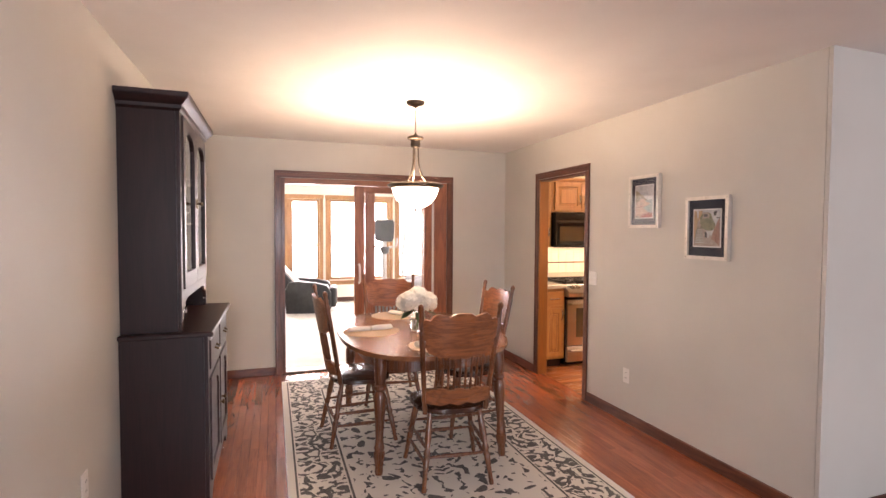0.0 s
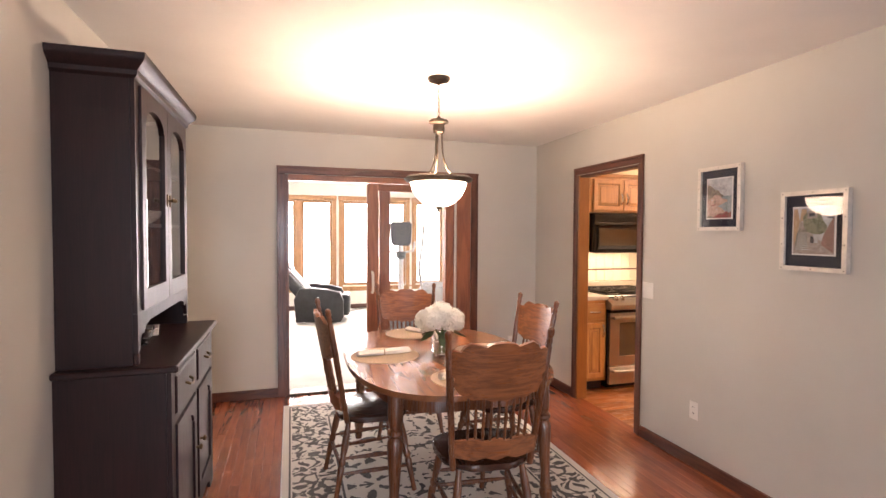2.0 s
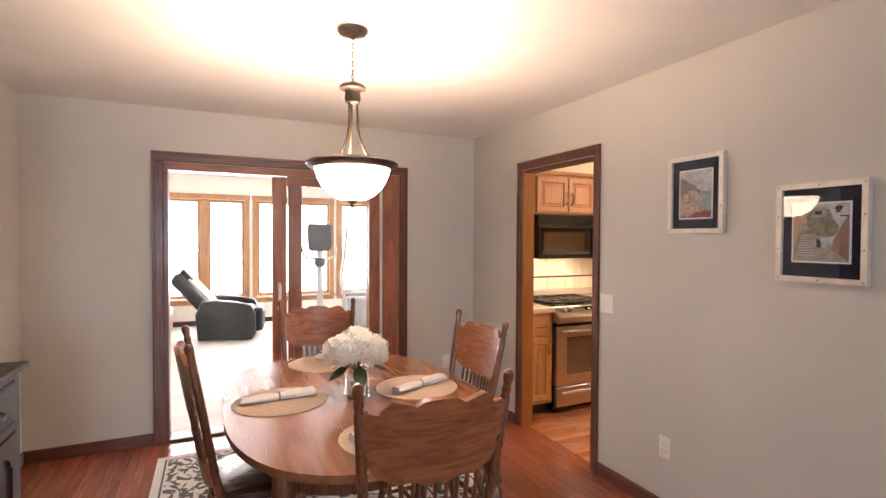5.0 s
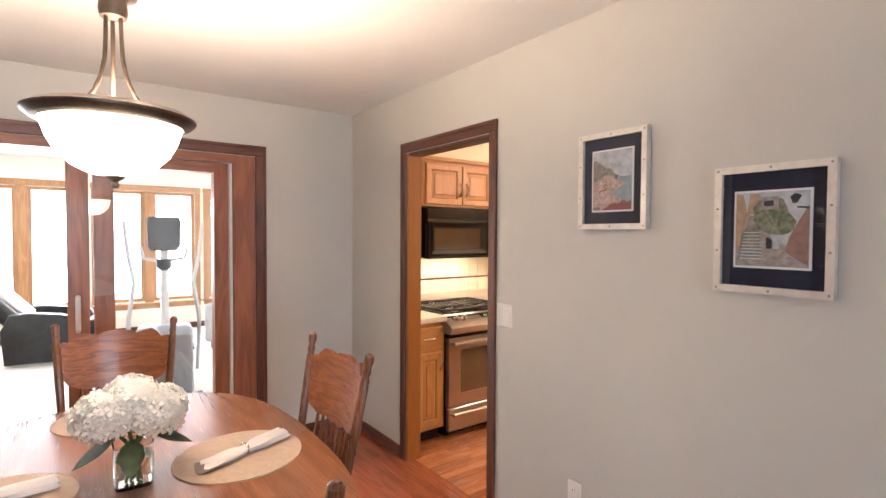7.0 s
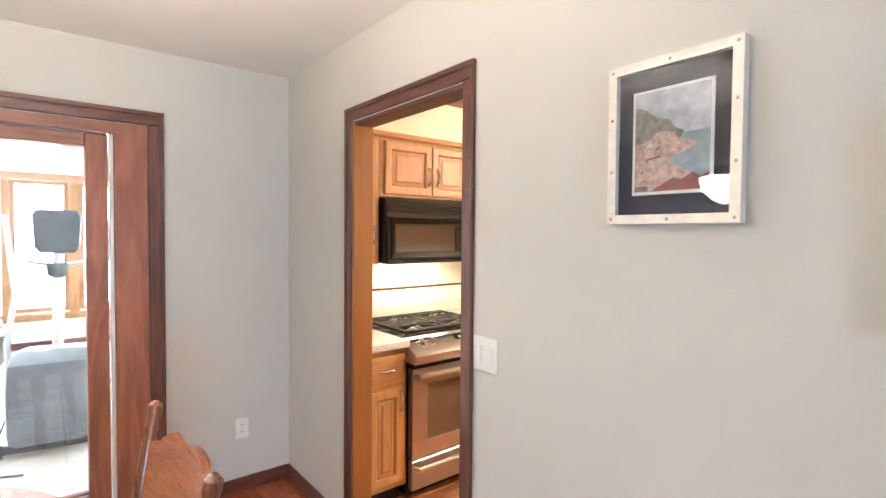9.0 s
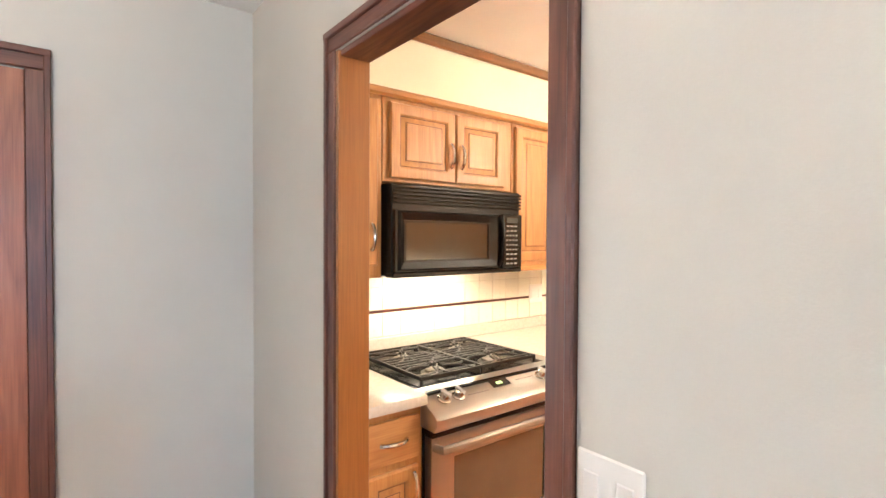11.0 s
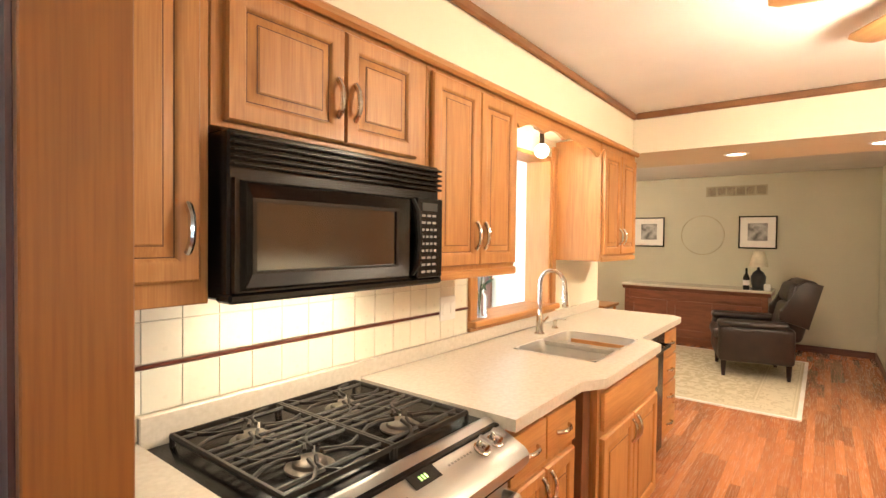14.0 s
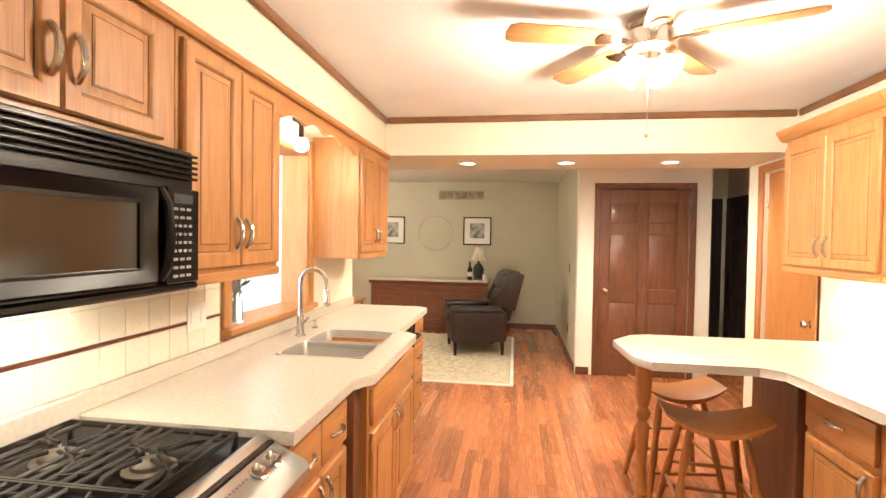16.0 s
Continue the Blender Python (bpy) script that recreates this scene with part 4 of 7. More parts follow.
for a, b in zip(rings, rings[1:]):
    for i in range(40):
        j = (i + 1) % 40
        bm.faces.new((a[i], a[j], b[j], b[i]))
part("bowl", bm, BOWL, pen, "glowing frosted glass bowl")
part("finial", lathe([(0.004, 1.632), (0.010, 1.638), (0.010, 1.646), (0.006, 1.65), (0.020, 1.66), (0.030, 1.672), (0.028, 1.678), (0.006, 1.68)], 16), BRONZE, pen)

# hutch
hu = thing("china_hutch", "dark stained china hutch with arched glass doors against the wall", "hutch", pose(0.282, 4.43, 0))
W = 1.05
for name, r in (("side_panel", (0, 0, 0.10, 0.385, 0.022, 0.945)), ("side_panel", (0, W - 0.022, 0.10, 0.385, W, 0.945)), ("back_panel", (0, 0.022, 0.10, 0.012, W - 0.022, 0.945)), ("bottom_panel", (0.012, 0.022, 0.10, 0.385, W - 0.022, 0.12)), ("shelf", (0.012, 0.022, 0.50, 0.37, W - 0.022, 0.515))):
    part(name, one(*r), HUTCH, hu)
foot = [(0, 0), (0.06, 0), (0.075, 0.05), (0.13, 0.075), (0.255, 0.075), (0.31, 0.05), (0.325, 0), (0.385, 0), (0.385, 0.10), (0, 0.10)]
part("side_skirt", prism(foot, 0, 0.02, "y"), HUTCH, hu)
part("side_skirt", prism(foot, W - 0.02, W, "y"), HUTCH, hu)
skirt = [(0, 0), (0.10, 0), (0.13, 0.05), (0.2, 0.072), (W - 0.2, 0.072), (W - 0.13, 0.05), (W - 0.10, 0), (W, 0), (W, 0.10), (0, 0.10)]
part("front_skirt", prism(skirt, 0.386, 0.404, "x"), HUTCH, hu)
part("counter", one(-0.001, -0.025, 0.945, 0.433, W + 0.025, 0.972, bevel=0.006), HUTCH, hu, "worn dark counter board")
fr = [(0.386, 0, 0.10, 0.404, 0.06, 0.945), (0.386, W - 0.06, 0.10, 0.404, W, 0.945), (0.386, W / 2 - 0.025, 0.10, 0.404, W / 2 + 0.025, 0.945)]
for y0, y1 in ((0.06, W / 2 - 0.025), (W / 2 + 0.025, W - 0.06)):
    for z0, z1 in ((0.10, 0.14), (0.71, 0.745), (0.915, 0.945)):
        fr.append((0.386, y0, z0, 0.404, y1, z1))
part("face_frame", boxes(*fr), HUTCH, hu)
PULL = material("dark_brass", (0.16, 0.11, 0.06), 0.35, 0.9, var=0.2)


def arch(y0, y1, z0, z1, n=10):
    """An outline with a shouldered arched top."""
    c, w = (y0 + y1) / 2, (y1 - y0) / 2
    pts = [(y0, z0), (y1, z0), (y1, z1 - 0.07)]
    pts += [(c + (w - 0.015) * math.cos(math.pi * i / n), z1 - 0.06 + 0.06 * math.sin(math.pi * i / n)) for i in range(n + 1)]
    return pts + [(y0, z1 - 0.07)]


def matching(outline, y0, y1, z0, z1):
    """A rectangle with as many points as the outline, round its outside."""
    n = len(outline) - 4
    return [(y0, z0), (y1, z0), (y1, z1 - 0.12)] + [(y1 + (y0 - y1) * i / (n - 1), z1) for i in range(n)] + [(y0, z1 - 0.12)]


for k, (y0, y1) in enumerate(((0.065, W / 2 - 0.03), (W / 2 + 0.03, W - 0.065))):
    dr = part("drawer", one(0.395, y0, 0.75, 0.412, y1, 0.91, bevel=0.006), HUTCH, hu)
    cy = (y0 + y1) / 2
    part("pull", tube([(0.412, cy - 0.045, 0.835), (0.43, cy - 0.04, 0.825), (0.436, cy, 0.818), (0.43, cy + 0.04, 0.825), (0.412, cy + 0.045, 0.835)], 0.006, 8), PULL, dr, "dark brass pull")
    a = arch(y0 + 0.055, y1 - 0.055, 0.20, 0.65)
    dd = part("door", loop_frame(matching(a, y0, y1, 0.145, 0.705), a, 0.395, 0.413, "x"), HUTCH, hu)
    part("panel", one(0.396, y0 + 0.05, 0.19, 0.402, y1 - 0.05, 0.655), HUTCH, dd)
    ky = y1 - 0.025 if k == 0 else y0 + 0.025
    part("knob", lathe([(0.006, 0), (0.006, 0.012), (0.014, 0.018), (0.015, 0.026), (0.004, 0.032)], 12, None, pose(0.413, ky, 0.44, 0, 90, 0)), PULL, dd, "dark brass knob")
U0, U1, UZ0, UZ1 = 0.03, W - 0.03, 0.972, 2.13
for name, r in (("side_panel", (0, U0, UZ0, 0.262, U0 + 0.02, UZ1)), ("side_panel", (0, U1 - 0.02, UZ0, 0.262, U1, UZ1)), ("back_panel", (0, U0 + 0.02, UZ0, 0.012, U1 - 0.02, UZ1)), ("top_panel", (0.012, U0 + 0.02, UZ1 - 0.02, 0.262, U1 - 0.02, UZ1)), ("shelf", (0.012, U0 + 0.02, 1.165, 0.262, U1 - 0.02, 1.185))):
    part(name, one(*r), HUTCH, hu)
for z in (1.53, 1.80):
    part("shelf", one(0.013, U0 + 0.021, z, 0.245, U1 - 0.021, z + 0.016), HUTCH, hu)
ap = [(U0, 1.02), (U0 + 0.03, 1.03), (U0 + 0.05, 1.09), (U0 + 0.09, 1.085), (U0 + 0.12, 1.115), (U0 + 0.19, 1.128), (U1 - 0.19, 1.128), (U1 - 0.12, 1.115), (U1 - 0.09, 1.085), (U1 - 0.05, 1.09), (U1 - 0.03, 1.03), (U1, 1.02), (U1, 1.178), (U0, 1.178)]
part("scalloped_apron", prism(ap, 0.263, 0.281, "x"), HUTCH, hu)
part("side_bracket", one(0.263, U0, UZ0, 0.281, U0 + 0.03, 1.02, bevel=0.004), HUTCH, hu)
part("side_bracket", one(0.263, U1 - 0.03, UZ0, 0.281, U1, 1.02, bevel=0.004), HUTCH, hu)
part("upper_frame", boxes((0.263, U0, 1.179, 0.281, U0 + 0.05, UZ1), (0.263, U1 - 0.05, 1.179, 0.281, U1, UZ1), (0.263, U0 + 0.05, 2.095, 0.281, U1 - 0.05, UZ1), (0.263, U0 + 0.05, 1.179, 0.281, U1 - 0.05, 1.192)), HUTCH, hu)
for k, (y0, y1) in enumerate(((U0 + 0.053, W / 2 - 0.002), (W / 2 + 0.002, U1 - 0.053))):
    a = arch(y0 + 0.06, y1 - 0.06, 1.268, 2.035)
    dd = part("glass_door", loop_frame(matching(a, y0, y1, 1.186, 2.098), a, 0.271, 0.291, "x"), HUTCH, hu)
    g = part("pane", one(0.276, y0 + 0.05, 1.258, 0.279, y1 - 0.05, 2.04), GLASS, dd)
    g.visible_shadow = False
    ky = y1 - 0.025 if k == 0 else y0 + 0.025
    part("latch", boxes((0.291, ky - 0.008, 1.63, 0.297, ky + 0.008, 1.69), bevel=0.002), PULL, dd)
    part("knob", lathe([(0.005, 0), (0.006, 0.014), (0.013, 0.022), (0.004, 0.03)], 12, None, pose(0.297, ky, 1.66, 0, 90, 0)), PULL, dd)
prof = [(0.0, 0), (0.012, 0.012), (0.014, 0.03), (0.045, 0.06), (0.05, 0.075), (0.05, 0.09)]
bm = bmesh.new()
lay = []
for o, z in prof:
    lay.append([bm.verts.new(p) for p in ((0, U0 - o, 2.11 + z), (0.281 + o, U0 - o, 2.11 + z), (0.281 + o, U1 + o, 2.11 + z), (0, U1 + o, 2.11 + z))])
for a, b in zip(lay, lay[1:]):
    for i in range(4):
        j = (i + 1) % 4
        bm.faces.new((a[i], a[j], b[j], b[i]))
bm.faces.new(lay[0][::-1])
bm.faces.new(lay[-1])
part("crown", bm, HUTCH, hu)
# dishes behind the glass
DISH = material("white_china", (0.72, 0.69, 0.64), 0.25, var=0.04, bump=0)
bowl_prof = [(0.045, 0), (0.05, 0.008), (0.085, 0.035), (0.105, 0.07), (0.10, 0.07), (0.08, 0.036), (0.04, 0.014), (0.004, 0.012)]
for x, y, z, s in ((0.40, 4.75, 1.549, 1.0), (0.40, 5.17, 1.549, 0.95), (0.40, 4.78, 1.188, 1.05)):
    tagged(part("china_bowl", lathe(bowl_prof, 24), DISH, None, "white china bowl on a hutch shelf", pose(x, y, z) @ Matrix.Scale(s, 4)), category="bowl")
CRYSTAL = clear("cut_crystal", (0.97, 0.98, 1.0), 0.03, 1.55)
for x, y, s, turn in ((0.47, 4.86, 1.0, 0), (0.45, 4.98, 0.85, 20)):
    bm = lathe([(0.030, 0), (0.034, 0.008), (0.020, 0.016), (0.045, 0.035), (0.058, 0.075), (0.053, 0.075), (0.040, 0.038), (0.004, 0.022)], 12)
    for f in bm.faces:
        f.smooth = False
    tagged(part("crystal_dish", bm, CRYSTAL, None, "small cut crystal dish on the hutch counter", pose(x, y, 0.9735, 0, 0, turn) @ Matrix.Scale(s, 4)), category="dish")
box_ob = part("card_box", one(-0.05, -0.07, 0, 0.05, 0.07, 0.035, bevel=0.003), LINEN, None, "small cream box on the hutch counter", pose(0.43, 5.14, 0.9735, 0, 0, 12))
tagged(box_ob, category="box")
jar = [(0.03, 0), (0.05, 0.02), (0.052, 0.05), (0.03, 0.075), (0.02, 0.085), (0.028, 0.10), (0.022, 0.105), (0.004, 0.108)]
tagged(part("china_jar", lathe(jar, 20), DISH, None, "small white china jar on the hutch counter", pose(0.42, 4.80, 0.974)), category="jar")


# pictures
def ink(name, a, b, scale=40):
    """Mottled print colours."""
    return material(name, a, 0.6, var=0.1, scale=scale, fine=260, bump=0, second=b)


INKS = {"cloud": ink("print_cloud", (0.60, 0.59, 0.58), (0.34, 0.35, 0.36), 34), "hill": ink("print_hill", (0.34, 0.28, 0.21), (0.13, 0.12, 0.09), 80),
        "sea": ink("print_sea", (0.20, 0.27, 0.28), (0.34, 0.37, 0.37), 40), "town": ink("print_town", (0.62, 0.44, 0.36), (0.36, 0.22, 0.17), 90),
        "flower": ink("print_flower", (0.42, 0.05, 0.06), (0.12, 0.10, 0.06), 110), "stone": ink("print_stone", (0.46, 0.38, 0.32), (0.26, 0.20, 0.17), 60),
        "ochre": ink("print_ochre", (0.55, 0.36, 0.20), (0.36, 0.22, 0.13), 50), "green": ink("print_green", (0.30, 0.28, 0.18), (0.10, 0.12, 0.06), 75),
        "brick": ink("print_brick", (0.38, 0.20, 0.15), (0.24, 0.13, 0.10), 40), "dark": ink("print_dark", (0.06, 0.05, 0.05), (0.03, 0.025, 0.025))}


def picture(y, z, w, h, iw, ih, kind, label, tilt=0.0):
    root = thing("framed_picture", label, "picture", pose(3.638, y, z, tilt, 0, 0), "pictures on the dining wall")
    f = 0.022
    rect = lambda a, b: [(-a, -b), (a, -b), (a, b), (-a, b)]
    part("frame", loop_frame(rect(w / 2, h / 2), rect(w / 2 - f, h / 2 - f), 0, -0.028, "x"), SILVER, root, "silver frame with small rivets")
    part("mat_board", one(-0.012, -w / 2 + f, -h / 2 + f, -0.004, w / 2 - f, h / 2 - f), NAVY, root)
    part("border", one(-0.0145, -iw / 2 - 0.007, -ih / 2 - 0.007, -0.0125, iw / 2 + 0.007, ih / 2 + 0.007), PAPER, root)
    pic = part("print", one(-0.0165, -iw / 2, -ih / 2, -0.015, iw / 2, ih / 2), INKS["cloud"], root, "small coloured landscape print")
    depth = [0.0165]

    def patch(name, ink_name, pts):
        """A painted shape; u runs 0 to 1 from the print's far edge to its near edge, v upwards."""
        depth[0] += 0.0001
        out = [((0.5 - u) * iw * 0.998, (v - 0.5) * ih * 0.998) for u, v in pts]
        part(name, prism(out, -depth[0], -depth[0] + 0.00008, "x"), INKS[ink_name], pic)

    if kind == "coast":
        patch("painted_sea", "sea", [(0.35, 0.10), (1, 0.10), (1, 0.56), (0.45, 0.55)])
        patch("painted_hill", "hill", [(0, 0.40), (0.62, 0.50), (0.68, 0.57), (0.55, 0.62), (0.48, 0.70), (0.30, 0.74), (0.18, 0.82), (0.06, 0.86), (0, 0.85)])
        patch("painted_town", "town", [(0, 0.02), (0.55, 0.04), (0.75, 0.16), (0.58, 0.26), (0.42, 0.30), (0.80, 0.40), (0.86, 0.45), (0.60, 0.50), (0.55, 0.57), (0.34, 0.60), (0.22, 0.52), (0, 0.47)])
        patch("painted_flowers", "flower", [(0.22, 0), (1, 0), (1, 0.16), (0.90, 0.12), (0.80, 0.17), (0.66, 0.10), (0.55, 0.13), (0.40, 0.07)])
        patch("painted_street", "hill", [(0, 0), (0.22, 0), (0.18, 0.06), (0, 0.05)])
        patch("painted_roof", "flower", [(0.15, 0.31), (0.38, 0.34), (0.36, 0.36), (0.16, 0.33)])
        rnd = random.Random(5)
        for i in range(18):
            u, v = rnd.uniform(0.04, 0.5), rnd.uniform(0.18, 0.5)
            patch("painted_house", rnd.choice(("hill", "stone", "ochre", "cloud")), [(u, v), (u + 0.035, v), (u + 0.035, v + 0.03), (u, v + 0.03)])
    else:
        patch("painted_ground", "stone", [(0, 0), (1, 0), (1, 0.2), (0.55, 0.34), (0.3, 0.36), (0, 0.3)])
        patch("painted_house", "stone", [(0.10, 0.30), (0.5, 0.30), (0.5, 0.62), (0.12, 0.72)])
        patch("painted_wall", "ochre", [(0, 0.20), (0.08, 0.25), (0.16, 0.72), (0.10, 0.98), (0, 0.98)])
        patch("painted_tower", "ochre", [(0.16, 0.70), (0.30, 0.72), (0.34, 0.98), (0.20, 0.98)])
        patch("painted_tree", "green", [(0.26, 0.62), (0.32, 0.50), (0.48, 0.44), (0.66, 0.42), (0.80, 0.48), (0.84, 0.60), (0.74, 0.72), (0.66, 0.90), (0.50, 0.94), (0.34, 0.90), (0.24, 0.80)])
        patch("painted_gable", "stone", [(0.34, 0.76), (0.60, 0.78), (0.60, 0.94), (0.36, 0.94)])
        patch("painted_window", "dark", [(0.40, 0.81), (0.53, 0.82), (0.53, 0.89), (0.40, 0.88)])
        patch("painted_wall", "brick", [(0.70, 0.20), (1, 0.02), (1, 0.82), (0.86, 0.60), (0.74, 0.38)])
        patch("painted_arch", "dark", [(0.44, 0.24), (0.52, 0.24), (0.52, 0.36), (0.44, 0.40)])
        patch("painted_arch", "cloud", [(0.53, 0.24), (0.62, 0.24), (0.62, 0.37), (0.53, 0.38)])
        patch("painted_lamp", "dark", [(0.78, 0.84), (0.84, 0.84), (0.90, 0.94), (0.82, 0.97), (0.75, 0.93)])
        patch("painted_bracket", "dark", [(0.84, 0.78), (1, 0.76), (1, 0.79), (0.84, 0.80)])
        patch("painted_stair", "hill", [(0.04, 0.08), (0.38, 0.08), (0.34, 0.50), (0.16, 0.56), (0.08, 0.40)])
        for i in range(9):
            v = 0.09 + i * 0.045
            patch("painted_step", "cloud", [(0.06 + 0.008 * i, v), (0.38 - 0.004 * i, v), (0.38 - 0.004 * i, v + 0.018 - 0.0008 * i), (0.06 + 0.008 * i, v + 0.018 - 0.0008 * i)])
    gl = part("glass", one(-0.0225, -w / 2 + f, -h / 2 + f, -0.0215, w / 2 - f, h / 2 - f), GLASS, root)
    gl.visible_shadow = False
    for s in (-1, 1):
        for b in (-h / 2 + 0.012, -h / 6, h / 6, h / 2 - 0.012):
            part("rivet", ball((-0.028, s * (w / 2 - f / 2), b), 0.0045, None, 1, 0.5), PIN, root)
        part("rivet", ball((-0.028, 0, s * (h / 2 - f / 2)), 0.0045, None, 1, 0.5), PIN, root)


PIN = material("dull_rivet", (0.35, 0.32, 0.28), 0.4, 0.7)
picture(4.590, 1.727, 0.311, 0.389, 0.176, 0.236, "coast", "silver framed print of a coastal town in a navy mat")
picture(4.024, 1.529, 0.329, 0.403, 0.200, 0.230, "street", "silver framed print of a stepped street in a navy mat")


# plates on the walls
def plate(name, m, w, h, label, category, kind):
    root = thing(name, label, category, m)
    part("cover", one(-w / 2, -0.006, -h / 2, w / 2, 0, h / 2, bevel=0.003), WHITE, root)
    if kind == "switch":
        for x in (-w / 4, w / 4):
            part("toggle", one(x - 0.014, -0.010, -0.03, x + 0.014, -0.006, 0.03, bevel=0.002), WHITE, root)
    else:
        for z in (-0.02, 0.02):
            sock = part("socket", one(-0.016, -0.008, z - 0.014, 0.016, -0.006, z + 0.014, bevel=0.001), WHITE, root)
            for x in (-0.006, 0.006):
                part("slot", one(x - 0.001, -0.0085, z - 0.004, x + 0.001, -0.0079, z + 0.006), BLACK, sock)


plate("light_switch", pose(3.639, 5.215, 1.10, 0, 0, -90), 0.115, 0.118, "white double wall switch beside the doorway", "switch", "switch")
plate("wall_outlet", pose(3.639, 4.765, 0.372, 0, 0, -90), 0.072, 0.118, "white wall outlet near the baseboard", "outlet", "outlet")
plate("wall_outlet", pose(0.281, 3.93, 0.46, 0, 0, 90), 0.072, 0.118, "white wall outlet beside the hutch", "outlet", "outlet")
plate("wall_outlet", pose(3.36, BY0 - 0.001, 0.37), 0.072, 0.118, "white wall outlet below the sliding door wall", "outlet", "outlet")

# ---- kitchen ----
def leaf(bm, w, h, rail=0.055, t=0.02):
    """A raised panel cabinet door, x 0..w, z 0..h, front at -y."""
    rect = lambda a: [(a, a), (w - a, a), (w - a, h - a), (a, h - a)]

    def step(a, ya, b, yb):
        lo = [bm.verts.new((x, ya, z)) for x, z in rect(a)]
        hi = [bm.verts.new((x, yb, z)) for x, z in rect(b)]
        for i in range(4):
            j = (i + 1) % 4
            bm.faces.new((lo[i], lo[j], hi[j], hi[i]))

    # rounded outer edge, flat frame, ogee, cove and the raised field
    step(0, 0, 0, -t + 0.007)
    step(0, -t + 0.007, 0.006, -t)
    step(0.006, -t, rail - 0.012, -t)
    step(rail - 0.012, -t, rail - 0.004, -t + 0.004)
    step(rail - 0.004, -t + 0.004, rail, -0.009)
    step(rail, -0.009, rail + 0.026, -t + 0.005)
    step(rail + 0.026, -t + 0.005, rail + 0.030, -t + 0.001)
    bm.faces.new([bm.verts.new((x, -t + 0.001, z)) for x, z in rect(rail + 0.030)])
    bm.faces.new([bm.verts.new((x, 0, z)) for x, z in rect(0)])
    bmesh.ops.remove_doubles(bm, verts=bm.verts, dist=0.0001)
    return bm


def bow_handle(parent, x, z, vertical, y=-0.02, length=0.108):
    h = length / 2
    pts = []
    for s in (-1, -0.85, -0.5, 0, 0.5, 0.85, 1):
        d = y - 0.022 * (1 - abs(s) ** 3) - 0.002
        pts.append((x, d, z + s * h) if vertical else (x + s * h, d, z))
    part("handle", tube(pts, 0.0085, 8), CHROME, parent, "bowed satin nickel handle")


def cab_door(parent, x, z, w, h, handle=None, rail=0.055):
    d = part("door", leaf(bmesh.new(), w, h, rail), CAB, parent, "", pose(x, 0, z))
    rect = lambda a: [(a, a), (w - a, a), (w - a, h - a), (a, h - a)]
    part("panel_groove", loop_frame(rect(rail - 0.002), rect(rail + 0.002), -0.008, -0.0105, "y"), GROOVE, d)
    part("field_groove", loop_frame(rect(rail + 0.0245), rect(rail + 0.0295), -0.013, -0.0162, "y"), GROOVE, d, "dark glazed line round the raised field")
    if handle:
        bow_handle(d, handle[0], handle[1], True)
    return d


def drawer_front(parent, x, z, w, h, pull=True):
    d = part("drawer", one(0, -0.02, 0, w, 0, h, bevel=0.005, seg=2), CAB_X, parent, "", pose(x, 0, z))
    if pull:
        bow_handle(d, w / 2, h / 2, False)
    return d


def cabinet(name, label, m, w, h, depth, z0, group):
    """A carcass whose face frame is at y = 0, reaching back along +y; z0 is its underside."""
    root = thing(name, label, "cabinet", m, group)
    part("body", one(0.001, 0.001, z0, w - 0.001, depth, z0 + h, bevel=0.002), CAB, root)
    return root


FY, FT = 6.63, 2.129
c = cabinet("wall_cabinet", "honey maple wall cabinet beside the doorway", pose(3.743, FY, 0), 0.339, FT - 1.316, 0.318, 1.316, "wall cabinets")
cab_door(c, 0.057, 1.37, 0.255, 0.705, (0.223, 0.12))
c = cabinet("wall_cabinet", "short honey maple wall cabinet above the microwave", pose(4.084, FY, 0), 0.782, FT - 1.732, 0.318, 1.732, "wall cabinets")
cab_door(c, 0.030, 1.747, 0.362, 0.328, (0.332, 0.125))
cab_door(c, 0.395, 1.747, 0.322, 0.328, (0.032, 0.125))
c = cabinet("wall_cabinet", "tall two door honey maple wall cabinet", pose(4.868, FY, 0), 0.646, FT - 1.318, 0.318, 1.318, "wall cabinets")
cab_door(c, 0.018, 1.365, 0.311, 0.71, (0.281, 0.12))
cab_door(c, 0.332, 1.365, 0.297, 0.71, (0.03, 0.12))
part("bottom_moulding", one(0.0, -0.012, 1.314, 0.648, 0, 1.35, bevel=0.006), CAB_X, c)
c = cabinet("wall_cabinet", "two door honey maple wall cabinet past the sink", pose(6.622, FY, 0), 0.70, FT - 1.335, 0.318, 1.335, "wall cabinets")
cab_door(c, 0.02, 1.375, 0.325, 0.68, (0.29, 0.12))
cab_door(c, 0.352, 1.375, 0.325, 0.68, (0.035, 0.12))
part("bottom_moulding", one(0.0, -0.012, 1.331, 0.702, 0, 1.365, bevel=0.006), CAB_X, c)
tagged(part("crown_moulding", one(3.743, FY - 0.03, 2.092, 7.335, FY - 0.001, 2.129, bevel=0.01), CAB_X), "honey maple moulding along the cabinet tops", "trim", "", "structure")
val = [(5.516, 2.128), (5.516, 2.03)]
for i in range(33):
    s = i / 32
    val.append((5.56 + 1.015 * s, 1.995 + 0.028 * abs(math.sin(math.pi * 4 * s)) + 0.025 * math.sin(math.pi * s)))
val += [(6.62, 2.03), (6.62, 2.128)]
tagged(part("valance", prism(val, FY + 0.004, FY + 0.022, "y"), CAB_X), "scalloped honey maple valance over the sink", "valance")
sb = thing("sink_light", "small lit globe lamp behind the valance", "ceiling lamp", pose(6.12, 6.80, 0))
